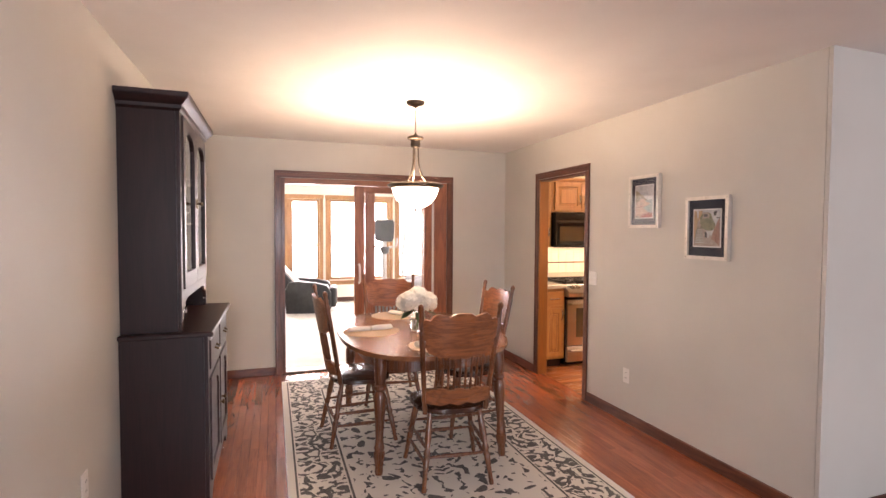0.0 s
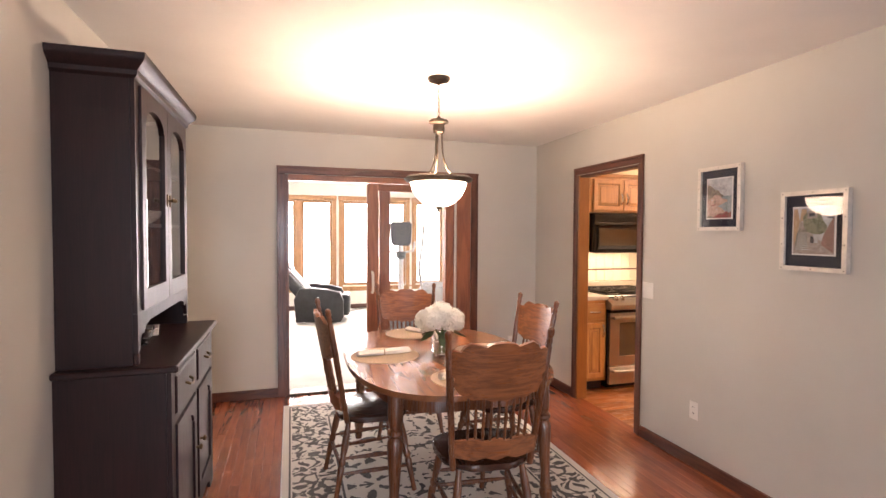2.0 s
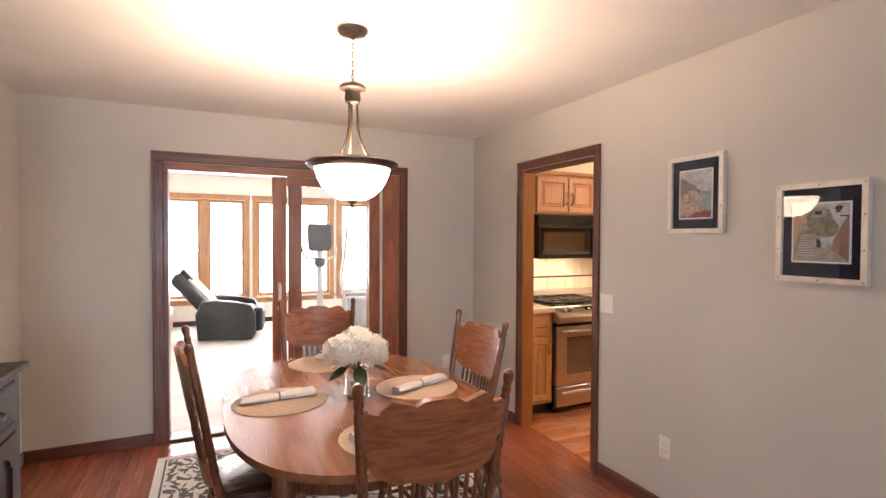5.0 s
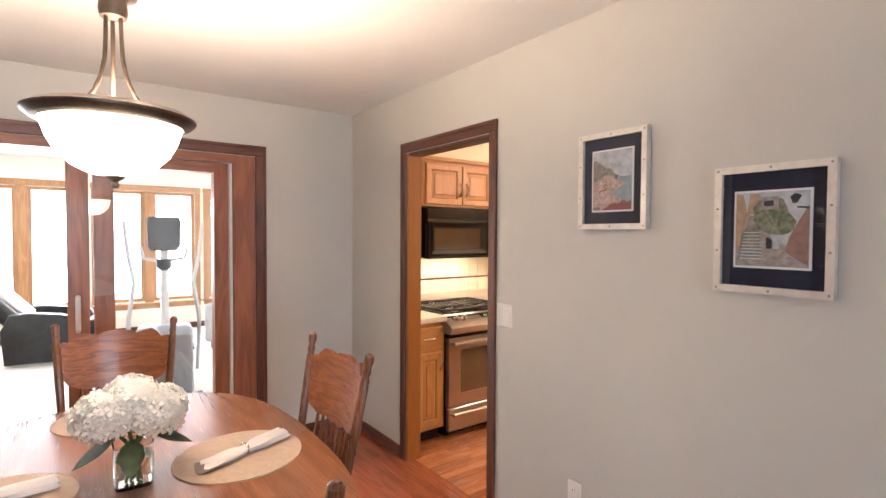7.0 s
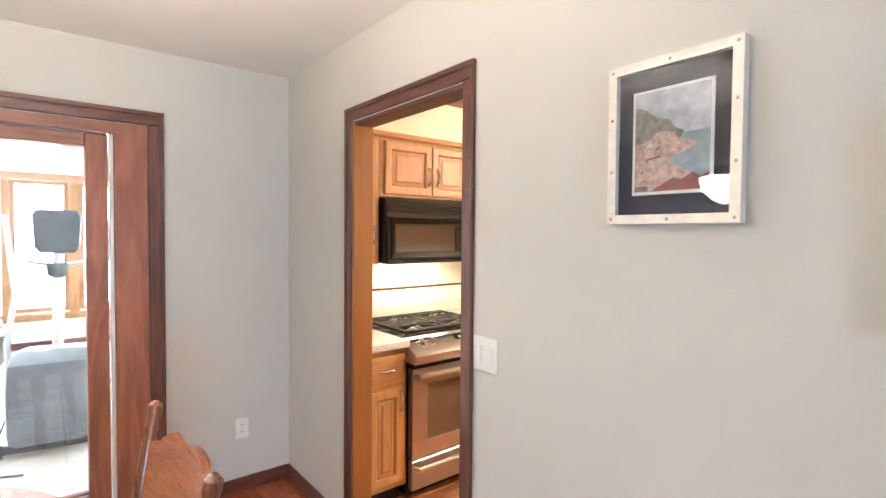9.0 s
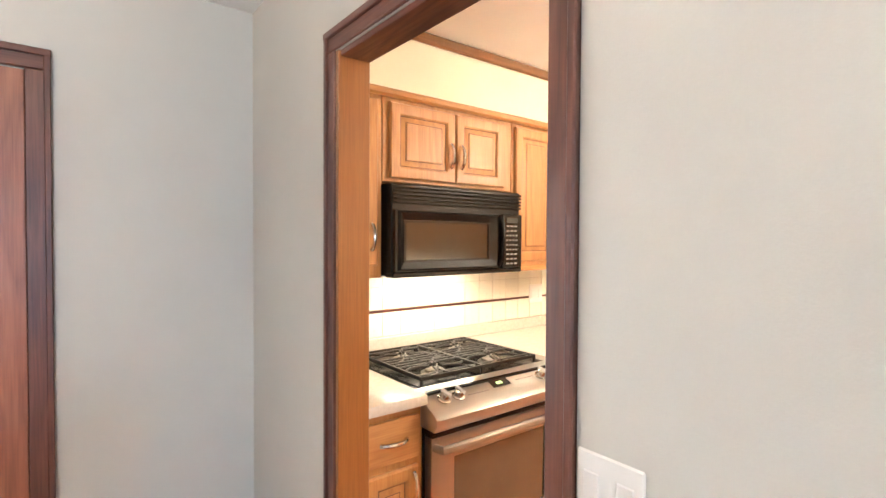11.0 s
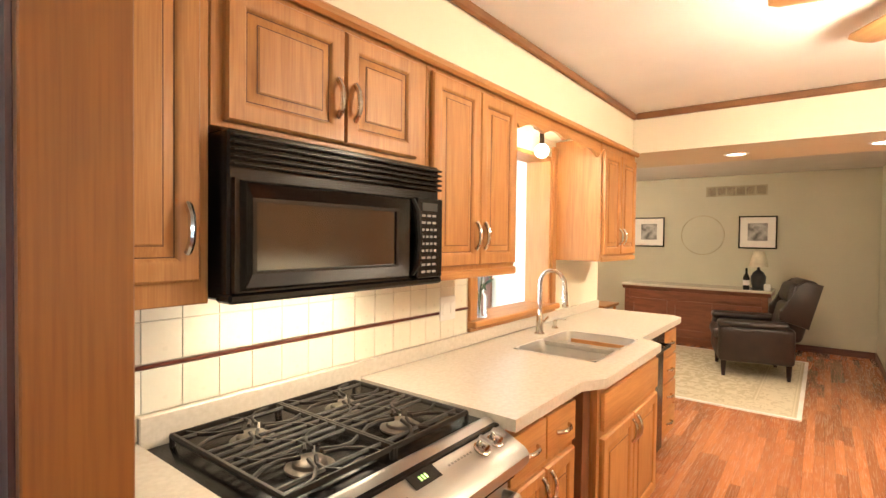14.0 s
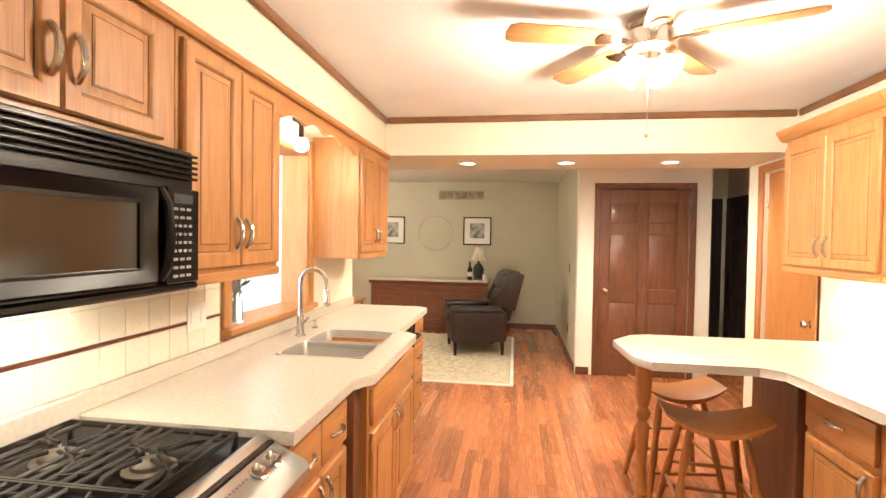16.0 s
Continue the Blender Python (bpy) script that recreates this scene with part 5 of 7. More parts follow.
part("base", lathe([(0.05, 2.1295), (0.05, 2.115), (0.025, 2.105), (0.014, 2.095), (0.014, 2.02), (0.02, 2.016), (0.018, 2.01)], 18), BRONZE, sb)
gb = part("globe", ball((0, 0, 1.985), 0.042), glow("lit_globe", (1.0, 0.88, 0.68), 9.0), sb, "glowing white globe")
gb.visible_shadow = False

# microwave
mw = thing("microwave", "black over the range microwave with vent louvres", "microwave", pose(4.098, 6.556, 1.320))
MWW, MWH = 0.778, 0.402
part("body", one(0, 0.02, 0.0, MWW, 0.39, MWH, bevel=0.006), BLACK, mw)
part("bottom_lip", one(-0.004, 0.004, -0.004, MWW + 0.004, 0.07, 0.02, bevel=0.006), BLACK, mw)
for i in range(5):
    z = MWH - 0.012 - i * 0.0165
    part("louvre", one(0.004, 0.0, z - 0.008, MWW - 0.004, 0.024, z, bevel=0.003), BLACK, mw)
d = part("door", loop_frame([(0.006, 0.022), (0.60, 0.022), (0.60, 0.288), (0.006, 0.288)], [(0.062, 0.07), (0.542, 0.07), (0.542, 0.235), (0.062, 0.235)], 0.022, 0.0, "y"), BLACK, mw)
bm = bmesh.new()
ring_o = [(0.026, 0.034), (0.588, 0.034), (0.588, 0.276), (0.026, 0.276)]
ring_i = [(0.058, 0.072), (0.544, 0.072), (0.544, 0.236), (0.058, 0.236)]
vo = [bm.verts.new((x, -0.014, z)) for x, z in ring_o]
vi = [bm.verts.new((x, 0.004, z)) for x, z in ring_i]
vb = [bm.verts.new((x, 0.001, z)) for x, z in ((0.018, 0.026), (0.597, 0.026), (0.597, 0.284), (0.018, 0.284))]
for i in range(4):
    j = (i + 1) % 4
    bm.faces.new((vo[i], vo[j], vi[j], vi[i]))
    bm.faces.new((vb[i], vb[j], vo[j], vo[i]))
part("door_bezel", bm, BLACK, d)
part("door_window", one(0.056, 0.005, 0.07, 0.546, 0.010, 0.238), material("smoked_glass", (0.022, 0.019, 0.016), 0.12, var=0.03, bump=0, spec=0.8), d, "smoked glass window")
part("handle", tube([(0.612, 0.0, 0.04), (0.612, -0.022, 0.07), (0.612, -0.032, 0.15), (0.612, -0.022, 0.24), (0.612, 0.0, 0.275)], 0.014, 10), BLACK, mw)
part("control_panel", one(0.64, -0.002, 0.02, MWW - 0.004, 0.02, 0.288, bevel=0.003), BLACK, mw)
part("display", one(0.663, -0.004, 0.245, 0.742, -0.002, 0.272), material("grey_display", (0.06, 0.065, 0.06), 0.2, bump=0), mw, "small grey display")
KEY = material("grey_key", (0.22, 0.21, 0.20), 0.5, bump=0)
for r in range(9):
    for q in range(4 if r in (2, 3, 4, 5) else 3):
        w = 0.013 if r in (2, 3, 4, 5) else 0.019
        x = 0.662 + q * (w + 0.0085)
        part("key", one(x, -0.0035, 0.225 - r * 0.0235, x + w, -0.002, 0.233 - r * 0.0235), KEY, mw)
part("hood_lens", one(0.30, 0.12, -0.006, 0.52, 0.22, -0.001), glow("lit_hood_lens", (1.0, 0.85, 0.6), 2.0), mw)

# backsplash tiles
TILE = material("cream_tile", (0.76, 0.72, 0.60), 0.28, var=0.03, scale=5, bump=0.05, obj=0.07)
GROUT = material("tan_grout", (0.60, 0.54, 0.42), 0.9)
bs = tagged(new("backsplash"), "cream tile backsplash with a thin dark red stripe", "backsplash", "", "structure")
part("grout_bed", one(3.743, 6.944, 0.96, 5.595, 6.9495, 1.32), GROUT, bs)
tw = 0.109
upper = mesh_of("tile", one(0.001, -0.006, 0.001, tw - 0.001, 0, 0.078, bevel=0.0015), TILE)
middle = mesh_of("tile", one(0.001, -0.006, 0.001, tw - 0.001, 0, 0.1135, bevel=0.0015), TILE)
lower = mesh_of("tile", one(0.001, -0.006, 0.0015, tw - 0.001, 0, 0.119, bevel=0.0015), TILE)
for i in range(16):
    x = 3.835 + i * tw
    same_mesh("tile", upper, bs, pose(x, 6.944, 1.238))
    same_mesh("tile", middle, bs, pose(x, 6.944, 1.1235))
    same_mesh("tile", lower, bs, pose(x, 6.944, 0.988))
part("stripe", one(3.743, 6.935, 1.110, 5.595, 6.944, 1.1205, bevel=0.002), material("dark_red_tile", (0.12, 0.028, 0.016), 0.3), bs, "dark red pencil tile")
plate("counter_outlet", pose(5.41, 6.936, 1.135), 0.125, 0.118, "cream double outlet on the backsplash", "outlet", "switch")

# range
rg = thing("gas_range", "stainless steel slide in gas range with black cast iron grates", "range", pose(4.052, 6.25, 0))
RW = 0.762
part("body", one(0.004, 0.03, 0.02, RW - 0.004, 0.66, 0.887, bevel=0.004), BLACK, rg)
part("cooktop", one(-0.008, 0.03, 0.888, RW + 0.008, 0.665, 0.902, bevel=0.006, seg=2), material("black_enamel", (0.010, 0.008, 0.007), 0.22, var=0.1, bump=0, spec=0.12), rg, "black glossy enamel cooktop")
side = [(-0.055, 0.785), (-0.075, 0.812), (-0.075, 0.835), (-0.06, 0.852), (0.070, 0.912), (0.085, 0.910), (0.085, 0.785)]
cp = part("control_panel", prism(side, -0.012, RW + 0.012, "x", bevel=0.008), STEEL, rg, "sloped stainless control panel")
slope = math.atan2(0.062, 0.135)
mp = lambda x, s: Matrix.Translation((x, -0.06 + 0.135 * s, 0.8535 + 0.062 * s)) @ Matrix.Rotation(slope, 4, "X")
for x in (0.075, 0.145, RW - 0.145, RW - 0.075):
    k = part("knob", lathe([(0.026, 0), (0.026, 0.004), (0.021, 0.006), (0.019, 0.026), (0.016, 0.030), (0.003, 0.031)], 18, None, mp(x, 0.42)), CHROME, cp, "steel faced burner knob")
    part("grip", one(-0.006, -0.022, 0.022, 0.006, 0.022, 0.040, bevel=0.004), STEEL, k, "", mp(x, 0.42) @ Matrix.Rotation(0.35, 4, "Z"))
disp = part("clock_display", one(0.33, -0.02, 0.0005, 0.43, 0.022, 0.002), BLACK, cp, "", mp(0, 0.52))
LED = glow("green_led", (0.25, 0.9, 0.08), 1.2)
for i in range(3):
    part("digit", one(0.362 + i * 0.011, -0.006, 0.002, 0.368 + i * 0.011, 0.008, 0.0026), LED, disp, "green clock digits")
for i in range(8):
    for j in range(2):
        part("key", one(0.19 + i * 0.014 if j else 0.47 + i * 0.014, -0.006, 0.0003, 0.198 + i * 0.014 if j else 0.478 + i * 0.014, 0.0, 0.0008), KEY, cp, "", mp(0, 0.5 - 0.12 * j))
part("vent_gap", one(0.0, -0.03, 0.753, RW, 0.03, 0.784, bevel=0.003), BLACK, rg, "black gap below the control panel")
od = part("oven_door", loop_frame([(0.012, 0.24), (RW - 0.012, 0.24), (RW - 0.012, 0.752), (0.012, 0.752)], [(0.12, 0.33), (RW - 0.12, 0.33), (RW - 0.12, 0.655), (0.12, 0.655)], 0.03, -0.012, "y"), STEEL, rg, "stainless oven door")
part("oven_window", one(0.115, -0.006, 0.325, RW - 0.115, 0.0, 0.66), material("oven_glass", (0.16, 0.13, 0.09), 0.1, var=0.05, bump=0, spec=0.9, metal=0.4), od, "bronze tinted oven window")
part("oven_handle", tube([(0.03, -0.012, 0.708), (0.035, -0.055, 0.712), (0.10, -0.064, 0.714), (RW - 0.10, -0.064, 0.714), (RW - 0.035, -0.055, 0.712), (RW - 0.03, -0.012, 0.708)], 0.016, 10), STEEL, od)
wd = part("warming_drawer", one(0.012, -0.012, 0.06, RW - 0.012, 0.03, 0.228, bevel=0.005), STEEL, rg)
part("drawer_handle", tube([(0.03, -0.012, 0.19), (0.035, -0.05, 0.192), (RW - 0.035, -0.05, 0.192), (RW - 0.03, -0.012, 0.19)], 0.012, 8), STEEL, wd)
for i, (x, y) in enumerate(((0.2155, 0.2125), (0.2155, 0.4675), (0.5465, 0.2125), (0.5465, 0.4675))):
    b = part("burner", lathe([(0.062, 0.902), (0.062, 0.907), (0.045, 0.911), (0.042, 0.920), (0.034, 0.925), (0.003, 0.926)], 24, None, pose(x, y + 0.03, 0)), material("burner_cap", (0.20, 0.17, 0.14), 0.42, 0.6, var=0.2) if not i else bpy.data.materials["burner_cap"], rg)
    part("igniter", rod((x + 0.045, y + 0.075, 0.903), (x + 0.045, y + 0.075, 0.928), 0.004), WHITE, b)
GZ = 0.932


def grate(x0, x1, y0, y1, centres):
    g = part("grate", tube([(x0, y0, GZ), (x1, y0, GZ), (x1, y1, GZ), (x0, y1, GZ)], 0.009, 6, closed=True), IRON, rg, "black cast iron grate")
    for x, y in ((x0, y0), (x1, y0), (x0, y1), (x1, y1)):
        part("foot", rod((x, y, 0.9025), (x, y, GZ), 0.008, 6), IRON, g)
    if len(centres) == 2:
        ym = (y0 + y1) / 2
        for k in range(-2, 3):
            part("bar", tube([(x0, ym + 0.037 * k, GZ + 0.003), (x1, ym + 0.037 * k, GZ + 0.003)], 0.0054, 6), IRON, g)
        for k in (-3.6, 3.6):
            part("bar", tube([(x0, ym + 0.060 * k, GZ), (x1, ym + 0.060 * k, GZ)], 0.007, 6), IRON, g)
    for cx, cy in centres:
        hy = (y1 - y0) / (2 * len(centres))
        for k in range(8):
            a = math.pi / 4 * k + (0 if len(centres) == 2 else 0.0)
            ca, sa = math.cos(a), math.sin(a)
            hx = (x1 - x0) / 2
            far = min(hx / abs(ca) if abs(ca) > 1e-6 else 9, hy / abs(sa) if abs(sa) > 1e-6 else 9)
            pts = []
            for s in (0.18, 0.45, 0.7, 1.0):
                bend = 0.028 * math.sin(math.pi * (s - 0.18) / 0.82) * (1 if k % 2 else -1)
                pts.append((cx + ca * far * s - sa * bend, cy + sa * far * s + ca * bend, GZ + 0.006 * (1 - s)))
            pts = [(min(max(x, x0), x1), min(max(y, y0), y1), z) for x, y, z in pts]
            part("finger", tube(pts, 0.0056, 6), IRON, g)


grate(0.055, 0.376, 0.115, 0.625, [(0.2155, 0.2425), (0.2155, 0.4975)])
grate(0.386, 0.707, 0.115, 0.625, [(0.5465, 0.2425), (0.5465, 0.4975)])

# base cabinets
BFY = 6.275


def base_unit(label, x, w, face, doors, drawers, hollow=False, group="base cabinets"):
    root = thing("base_cabinet", label, "cabinet", pose(x, face, 0), group)
    if hollow:
        back = 6.94 - face
        part("body", boxes((0.001, 0.001, 0.10, w - 0.001, 0.02, 0.879), (0.001, 0.021, 0.10, 0.02, back, 0.879), (w - 0.02, 0.021, 0.10, w - 0.001, back, 0.879), (0.021, 0.021, 0.10, w - 0.021, back, 0.12)), CAB, root)
    else:
        part("body", one(0.001, 0.001, 0.10, w - 0.001, 6.94 - face, 0.879, bevel=0.002), CAB, root)
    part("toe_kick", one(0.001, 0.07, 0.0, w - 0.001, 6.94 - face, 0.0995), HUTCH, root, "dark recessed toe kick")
    for dx, dw, hx in doors:
        cab_door(root, dx, 0.13, dw, 0.53, (hx, 0.455))
    for dx, dw, pull in drawers:
        drawer_front(root, dx, 0.69, dw, 0.155, pull)
    return root


base_unit("narrow honey maple base cabinet beside the range", 3.743, 0.305, BFY, [(0.057, 0.22, 0.195)], [(0.057, 0.22, True)])
base_unit("honey maple base cabinet with two drawers and two doors", 4.836, 0.544, BFY, [(0.015, 0.251, 0.223), (0.275, 0.251, 0.03)], [(0.015, 0.251, True), (0.275, 0.251, True)])
base_unit("honey maple sink cabinet that stands forward", 5.46, 0.885, BFY - 0.07, [(0.03, 0.405, 0.375), (0.445, 0.405, 0.03)], [(0.03, 0.82, False)], True)
tagged(part("filler_panel", one(5.381, BFY - 0.04, 0.0, 5.459, 6.94, 0.879, bevel=0.002), DOORWOOD), "dark stained filler panel between base cabinets", "panel")
dw = thing("dishwasher", "black dishwasher under the counter", "dishwasher", pose(6.347, 6.31, 0))
part("body", one(0.002, 0.03, 0.09, 0.60, 0.60, 0.878), BLACK, dw)
part("door", one(0.004, 0.0, 0.11, 0.598, 0.03, 0.79, bevel=0.004), BLACK, dw)
part("control_strip", one(0.004, -0.004, 0.795, 0.598, 0.03, 0.875, bevel=0.004), BLACK, dw)
part("handle", tube([(0.04, -0.004, 0.80), (0.05, -0.045, 0.80), (0.55, -0.045, 0.80), (0.56, -0.004, 0.80)], 0.011, 8), BLACK, dw)
part("kick_plate", one(0.004, 0.05, 0.0, 0.598, 0.10, 0.089), BLACK, dw)
st = thing("base_cabinet", "honey maple drawer stack at the counter's end", "cabinet", pose(6.95, 6.345, 0), "base cabinets")
part("body", one(0.001, 0.001, 0.10, 0.43, 0.595, 0.879, bevel=0.002), CAB, st)
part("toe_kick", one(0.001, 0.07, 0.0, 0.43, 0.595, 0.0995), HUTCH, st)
for i in range(4):
    drawer_front(st, 0.02, 0.13 + i * 0.185, 0.39, 0.165)

# counters
ct = tagged(new("counter_sink"), "beige speckled quartz counter with a sink cut out", "counter")
ctl = tagged(part("counter_left", one(3.743, 6.23, 0.88, 4.042, 6.949, 0.92, bevel=0.006, seg=2), QUARTZ), "short beige quartz counter beside the range", "counter")
SX0, SX1, SY0, SY1 = 5.685, 6.345, 6.30, 6.725
bm = bmesh.new()
outer = [(4.834, 6.23), (5.36, 6.23), (5.46, 6.17), (6.30, 6.17), (6.37, 6.235), (6.40, 6.30), (7.38, 6.30), (7.445, 6.36), (7.455, 6.40), (7.455, 6.949), (4.834, 6.949)]
rings = {}
for z in (0.88, 0.92):
    rings[z] = [bm.verts.new((x, y, z)) for x, y in outer]
n = len(outer)
side_faces = [bm.faces.new((rings[0.88][i], rings[0.88][(i + 1) % n], rings[0.92][(i + 1) % n], rings[0.92][i])) for i in range(n)]
hole = [(SX0, SY0), (SX1, SY0), (SX1, SY1), (SX0, SY1)]
hr = {z: [bm.verts.new((x, y, z)) for x, y in hole] for z in (0.88, 0.92)}
for i in range(4):
    bm.faces.new((hr[0.88][(i + 1) % 4], hr[0.88][i], hr[0.92][i], hr[0.92][(i + 1) % 4]))
for z in (0.88, 0.92):
    o, h4 = rings[z], hr[z]
    bm.faces.new([o[0], o[1], o[2], h4[0], h4[3], o[10]])
    bm.faces.new([o[2], o[3], h4[1], h4[0]])
    bm.faces.new([o[3], o[4], o[5], o[6], o[7], o[8], o[9], h4[2], h4[1]])
    bm.faces.new([o[9], o[10], h4[3], h4[2]])
part("slab", bm, QUARTZ, ct)
part("upstand", one(4.043, 6.918, 0.87, 4.835, 6.943, 0.986, bevel=0.003), QUARTZ, ct)
part("upstand", one(4.836, 6.928, 0.921, 5.598, 6.943, 0.986, bevel=0.003), QUARTZ, ct)
part("upstand", one(5.60, 6.933, 0.921, 7.455, 6.949, 0.986, bevel=0.003), QUARTZ, ct)
tagged(part("counter_upstand", one(3.743, 6.928, 0.921, 4.042, 6.943, 0.986, bevel=0.003), QUARTZ), "beige quartz upstand beside the range", "counter")
sk = thing("kitchen_sink", "double bowl stainless undermount sink", "sink", pose(0, 0, 0))
for a, b in ((SX0 + 0.008, SX0 + 0.318), (SX0 + 0.342, SX1 - 0.008)):
    bm = bmesh.new()
    lay = []
    for dx, z in ((-0.012, 0.9215), (-0.002, 0.9225), (0.001, 0.917), (0.006, 0.76), (0.03, 0.735)):
        cx, cy, wx, wy = (a + b) / 2, (SY0 + SY1) / 2, (b - a) / 2 - dx, (SY1 - SY0) / 2 - 0.006 - dx
        lay.append([bm.verts.new((cx + x, cy + y, z)) for x, y in oval(wx, wy, 36, 7)])
    for p, q in zip(lay, lay[1:]):
        for i in range(36):
            j = (i + 1) % 36
            bm.faces.new((p[i], p[j], q[j], q[i]))
    bm.faces.new(lay[-1])
    bw = part("bowl", bm, SINKSTEEL, sk)
    part("drain", lathe([(0.04, 0.736), (0.04, 0.739), (0.03, 0.7395), (0.004, 0.738)], 20, None, pose((a + b) / 2, 6.56, 0)), CHROME, bw)
part("divider", one(SX0 + 0.302, SY0 + 0.001, 0.895, SX0 + 0.358, SY1 - 0.001, 0.9195, bevel=0.003), SINKSTEEL, sk)
fa = thing("kitchen_faucet", "satin nickel pull down faucet with a high arch", "faucet", pose(6.13, 6.80, 0.92))
part("base", lathe([(0.03, 0), (0.03, 0.006), (0.022, 0.012), (0.020, 0.08), (0.016, 0.12), (0.013, 0.14)], 18), CHROME, fa)
arc = [(0, 0, 0.12), (0, 0, 0.28)] + [(0, -0.075 + 0.075 * math.cos(t), 0.30 + 0.075 * math.sin(t)) for t in [math.pi * i / 12 for i in range(13)]] + [(0, -0.152, 0.26)]
part("spout", tube(arc, 0.0125, 12), CHROME, fa)
part("spray_head", turned((0, -0.152, 0.265), (0, -0.158, 0.17), [(0.013, 0), (0.016, 0.1), (0.017, 0.7), (0.019, 0.9), (0.015, 1)], 14), CHROME, fa)
part("lever", tube([(0.018, 0, 0.06), (0.05, 0, 0.065), (0.10, -0.005, 0.085)], 0.007, 8), CHROME, fa)
so = thing("soap_dispenser", "satin nickel soap pump beside the faucet", "soap dispenser", pose(6.36, 6.81, 0.92))
part("base", lathe([(0.02, 0), (0.02, 0.006), (0.012, 0.012), (0.011, 0.04), (0.014, 0.045), (0.006, 0.055)], 14), CHROME, so)
part("nozzle", tube([(0, 0, 0.052), (0.0, -0.02, 0.06), (0.03, -0.06, 0.056)], 0.005, 8), CHROME, so)
# jar with greenery on the window sill
jr = thing("glass_jar", "clear glass jar with green cuttings on the window sill", "jar", pose(5.76, 6.98, 1.045))
gg = part("glass", lathe([(0.04, 0), (0.043, 0.01), (0.043, 0.11), (0.028, 0.135), (0.028, 0.155), (0.025, 0.155), (0.025, 0.135), (0.039, 0.108), (0.039, 0.012), (0.002, 0.01)], 20), GLASS, jr)
gg.visible_shadow = False
rnd = random.Random(3)
for i in range(9):
    a = rnd.uniform(0, 6.28)
    tip = (0.06 * math.cos(a), 0.06 * math.sin(a), rnd.uniform(0.18, 0.26))
    part("stem", tube([(0, 0, 0.02), (0.01 * math.cos(a), 0.01 * math.sin(a), 0.14), tip], 0.0022, 5), STEM, jr)
    bm = prism([(0, 0), (0.016, 0.02), (0.012, 0.045), (0, 0.06), (-0.012, 0.045), (-0.016, 0.02)], 0, 0.001)
    bm.transform(Matrix.Translation(tip) @ Euler((rnd.uniform(-1, 1), rnd.uniform(-1, 1), a)).to_matrix().to_4x4())
    part("leaf", bm, LEAF, jr)

# opposite side
def south_unit(x):
    root = thing("base_cabinet", "honey maple base cabinet below the breakfast bar", "cabinet", pose(x + 0.46, 4.33, 0, 0, 0, 180), "base cabinets")
    part("body", one(0.001, 0.001, 0.10, 0.459, 0.695, 0.879), CAB, root)
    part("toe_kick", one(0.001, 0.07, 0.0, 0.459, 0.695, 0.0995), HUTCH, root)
    cab_door(root, 0.02, 0.13, 0.42, 0.53, (0.38 if x > 5 else 0.04, 0.455))
    drawer_front(root, 0.02, 0.69, 0.42, 0.155)


for x in (5.42, 4.958, 4.496):
    south_unit(x)
bar = tagged(new("breakfast_bar"), "beige quartz breakfast bar with clipped corners", "counter")
out = [(4.3, 3.632), (4.3, 4.39), (5.30, 4.39), (5.84, 4.44), (5.90, 4.52), (5.90, 4.98), (6.02, 5.04), (6.40, 5.06), (6.58, 4.93), (6.62, 4.82), (6.62, 3.632)]
part("slab", prism(out, 0.88, 0.92, bevel=0.005), QUARTZ, bar)
part("upstand", one(4.3, 3.632, 0.921, 6.62, 3.65, 1.0, bevel=0.003), QUARTZ, bar)
part("end_panel", one(5.90, 3.64, 0.0, 5.95, 4.36, 0.879, bevel=0.003), DOORWOOD, bar, "brown stained panel")
part("back_panel", one(5.951, 3.64, 0.0, 6.45, 4.30, 0.879, bevel=0.003), DOORWOOD, bar, "brown stained panel")
part("leg", turned((6.12, 4.96, 0), (6.12, 4.96, 0.88), [(0.028, 0), (0.03, 0.03), (0.022, 0.05), (0.026, 0.14), (0.034, 0.20), (0.022, 0.22), (0.034, 0.24), (0.03, 0.30), (0.022, 0.36), (0.028, 0.50), (0.034, 0.62), (0.022, 0.65), (0.036, 0.68), (0.036, 0.70), (0.024, 0.73), (0.036, 0.78), (0.04, 0.84), (0.04, 1.0)], 18), CAB, bar, "turned honey maple leg")
for x, w in ((6.98, 0.88), (6.098, 0.90)):
    c = cabinet("wall_cabinet", "two door honey maple wall cabinet over the side counter", pose(x, 3.90, 0, 0, 0, 180), w, 0.83, 0.268, 1.30, "wall cabinets")
    cab_door(c, 0.02, 1.345, w / 2 - 0.023, 0.74, (w / 2 - 0.06, 0.12))
    cab_door(c, w / 2 + 0.003, 1.345, w / 2 - 0.023, 0.74, (0.037, 0.12))
    part("crown", prism([(-0.001, 2.13), (-0.02, 2.14), (-0.045, 2.18), (-0.05, 2.20), (0.265, 2.20), (0.265, 2.13)], -0.04 if x > 6.5 else 0.001, w - 0.001, "x"), CAB_X, c)
    part("bottom_moulding", one(0, -0.012, 1.296, w - 0.001, 0, 1.33, bevel=0.006), CAB_X, c)


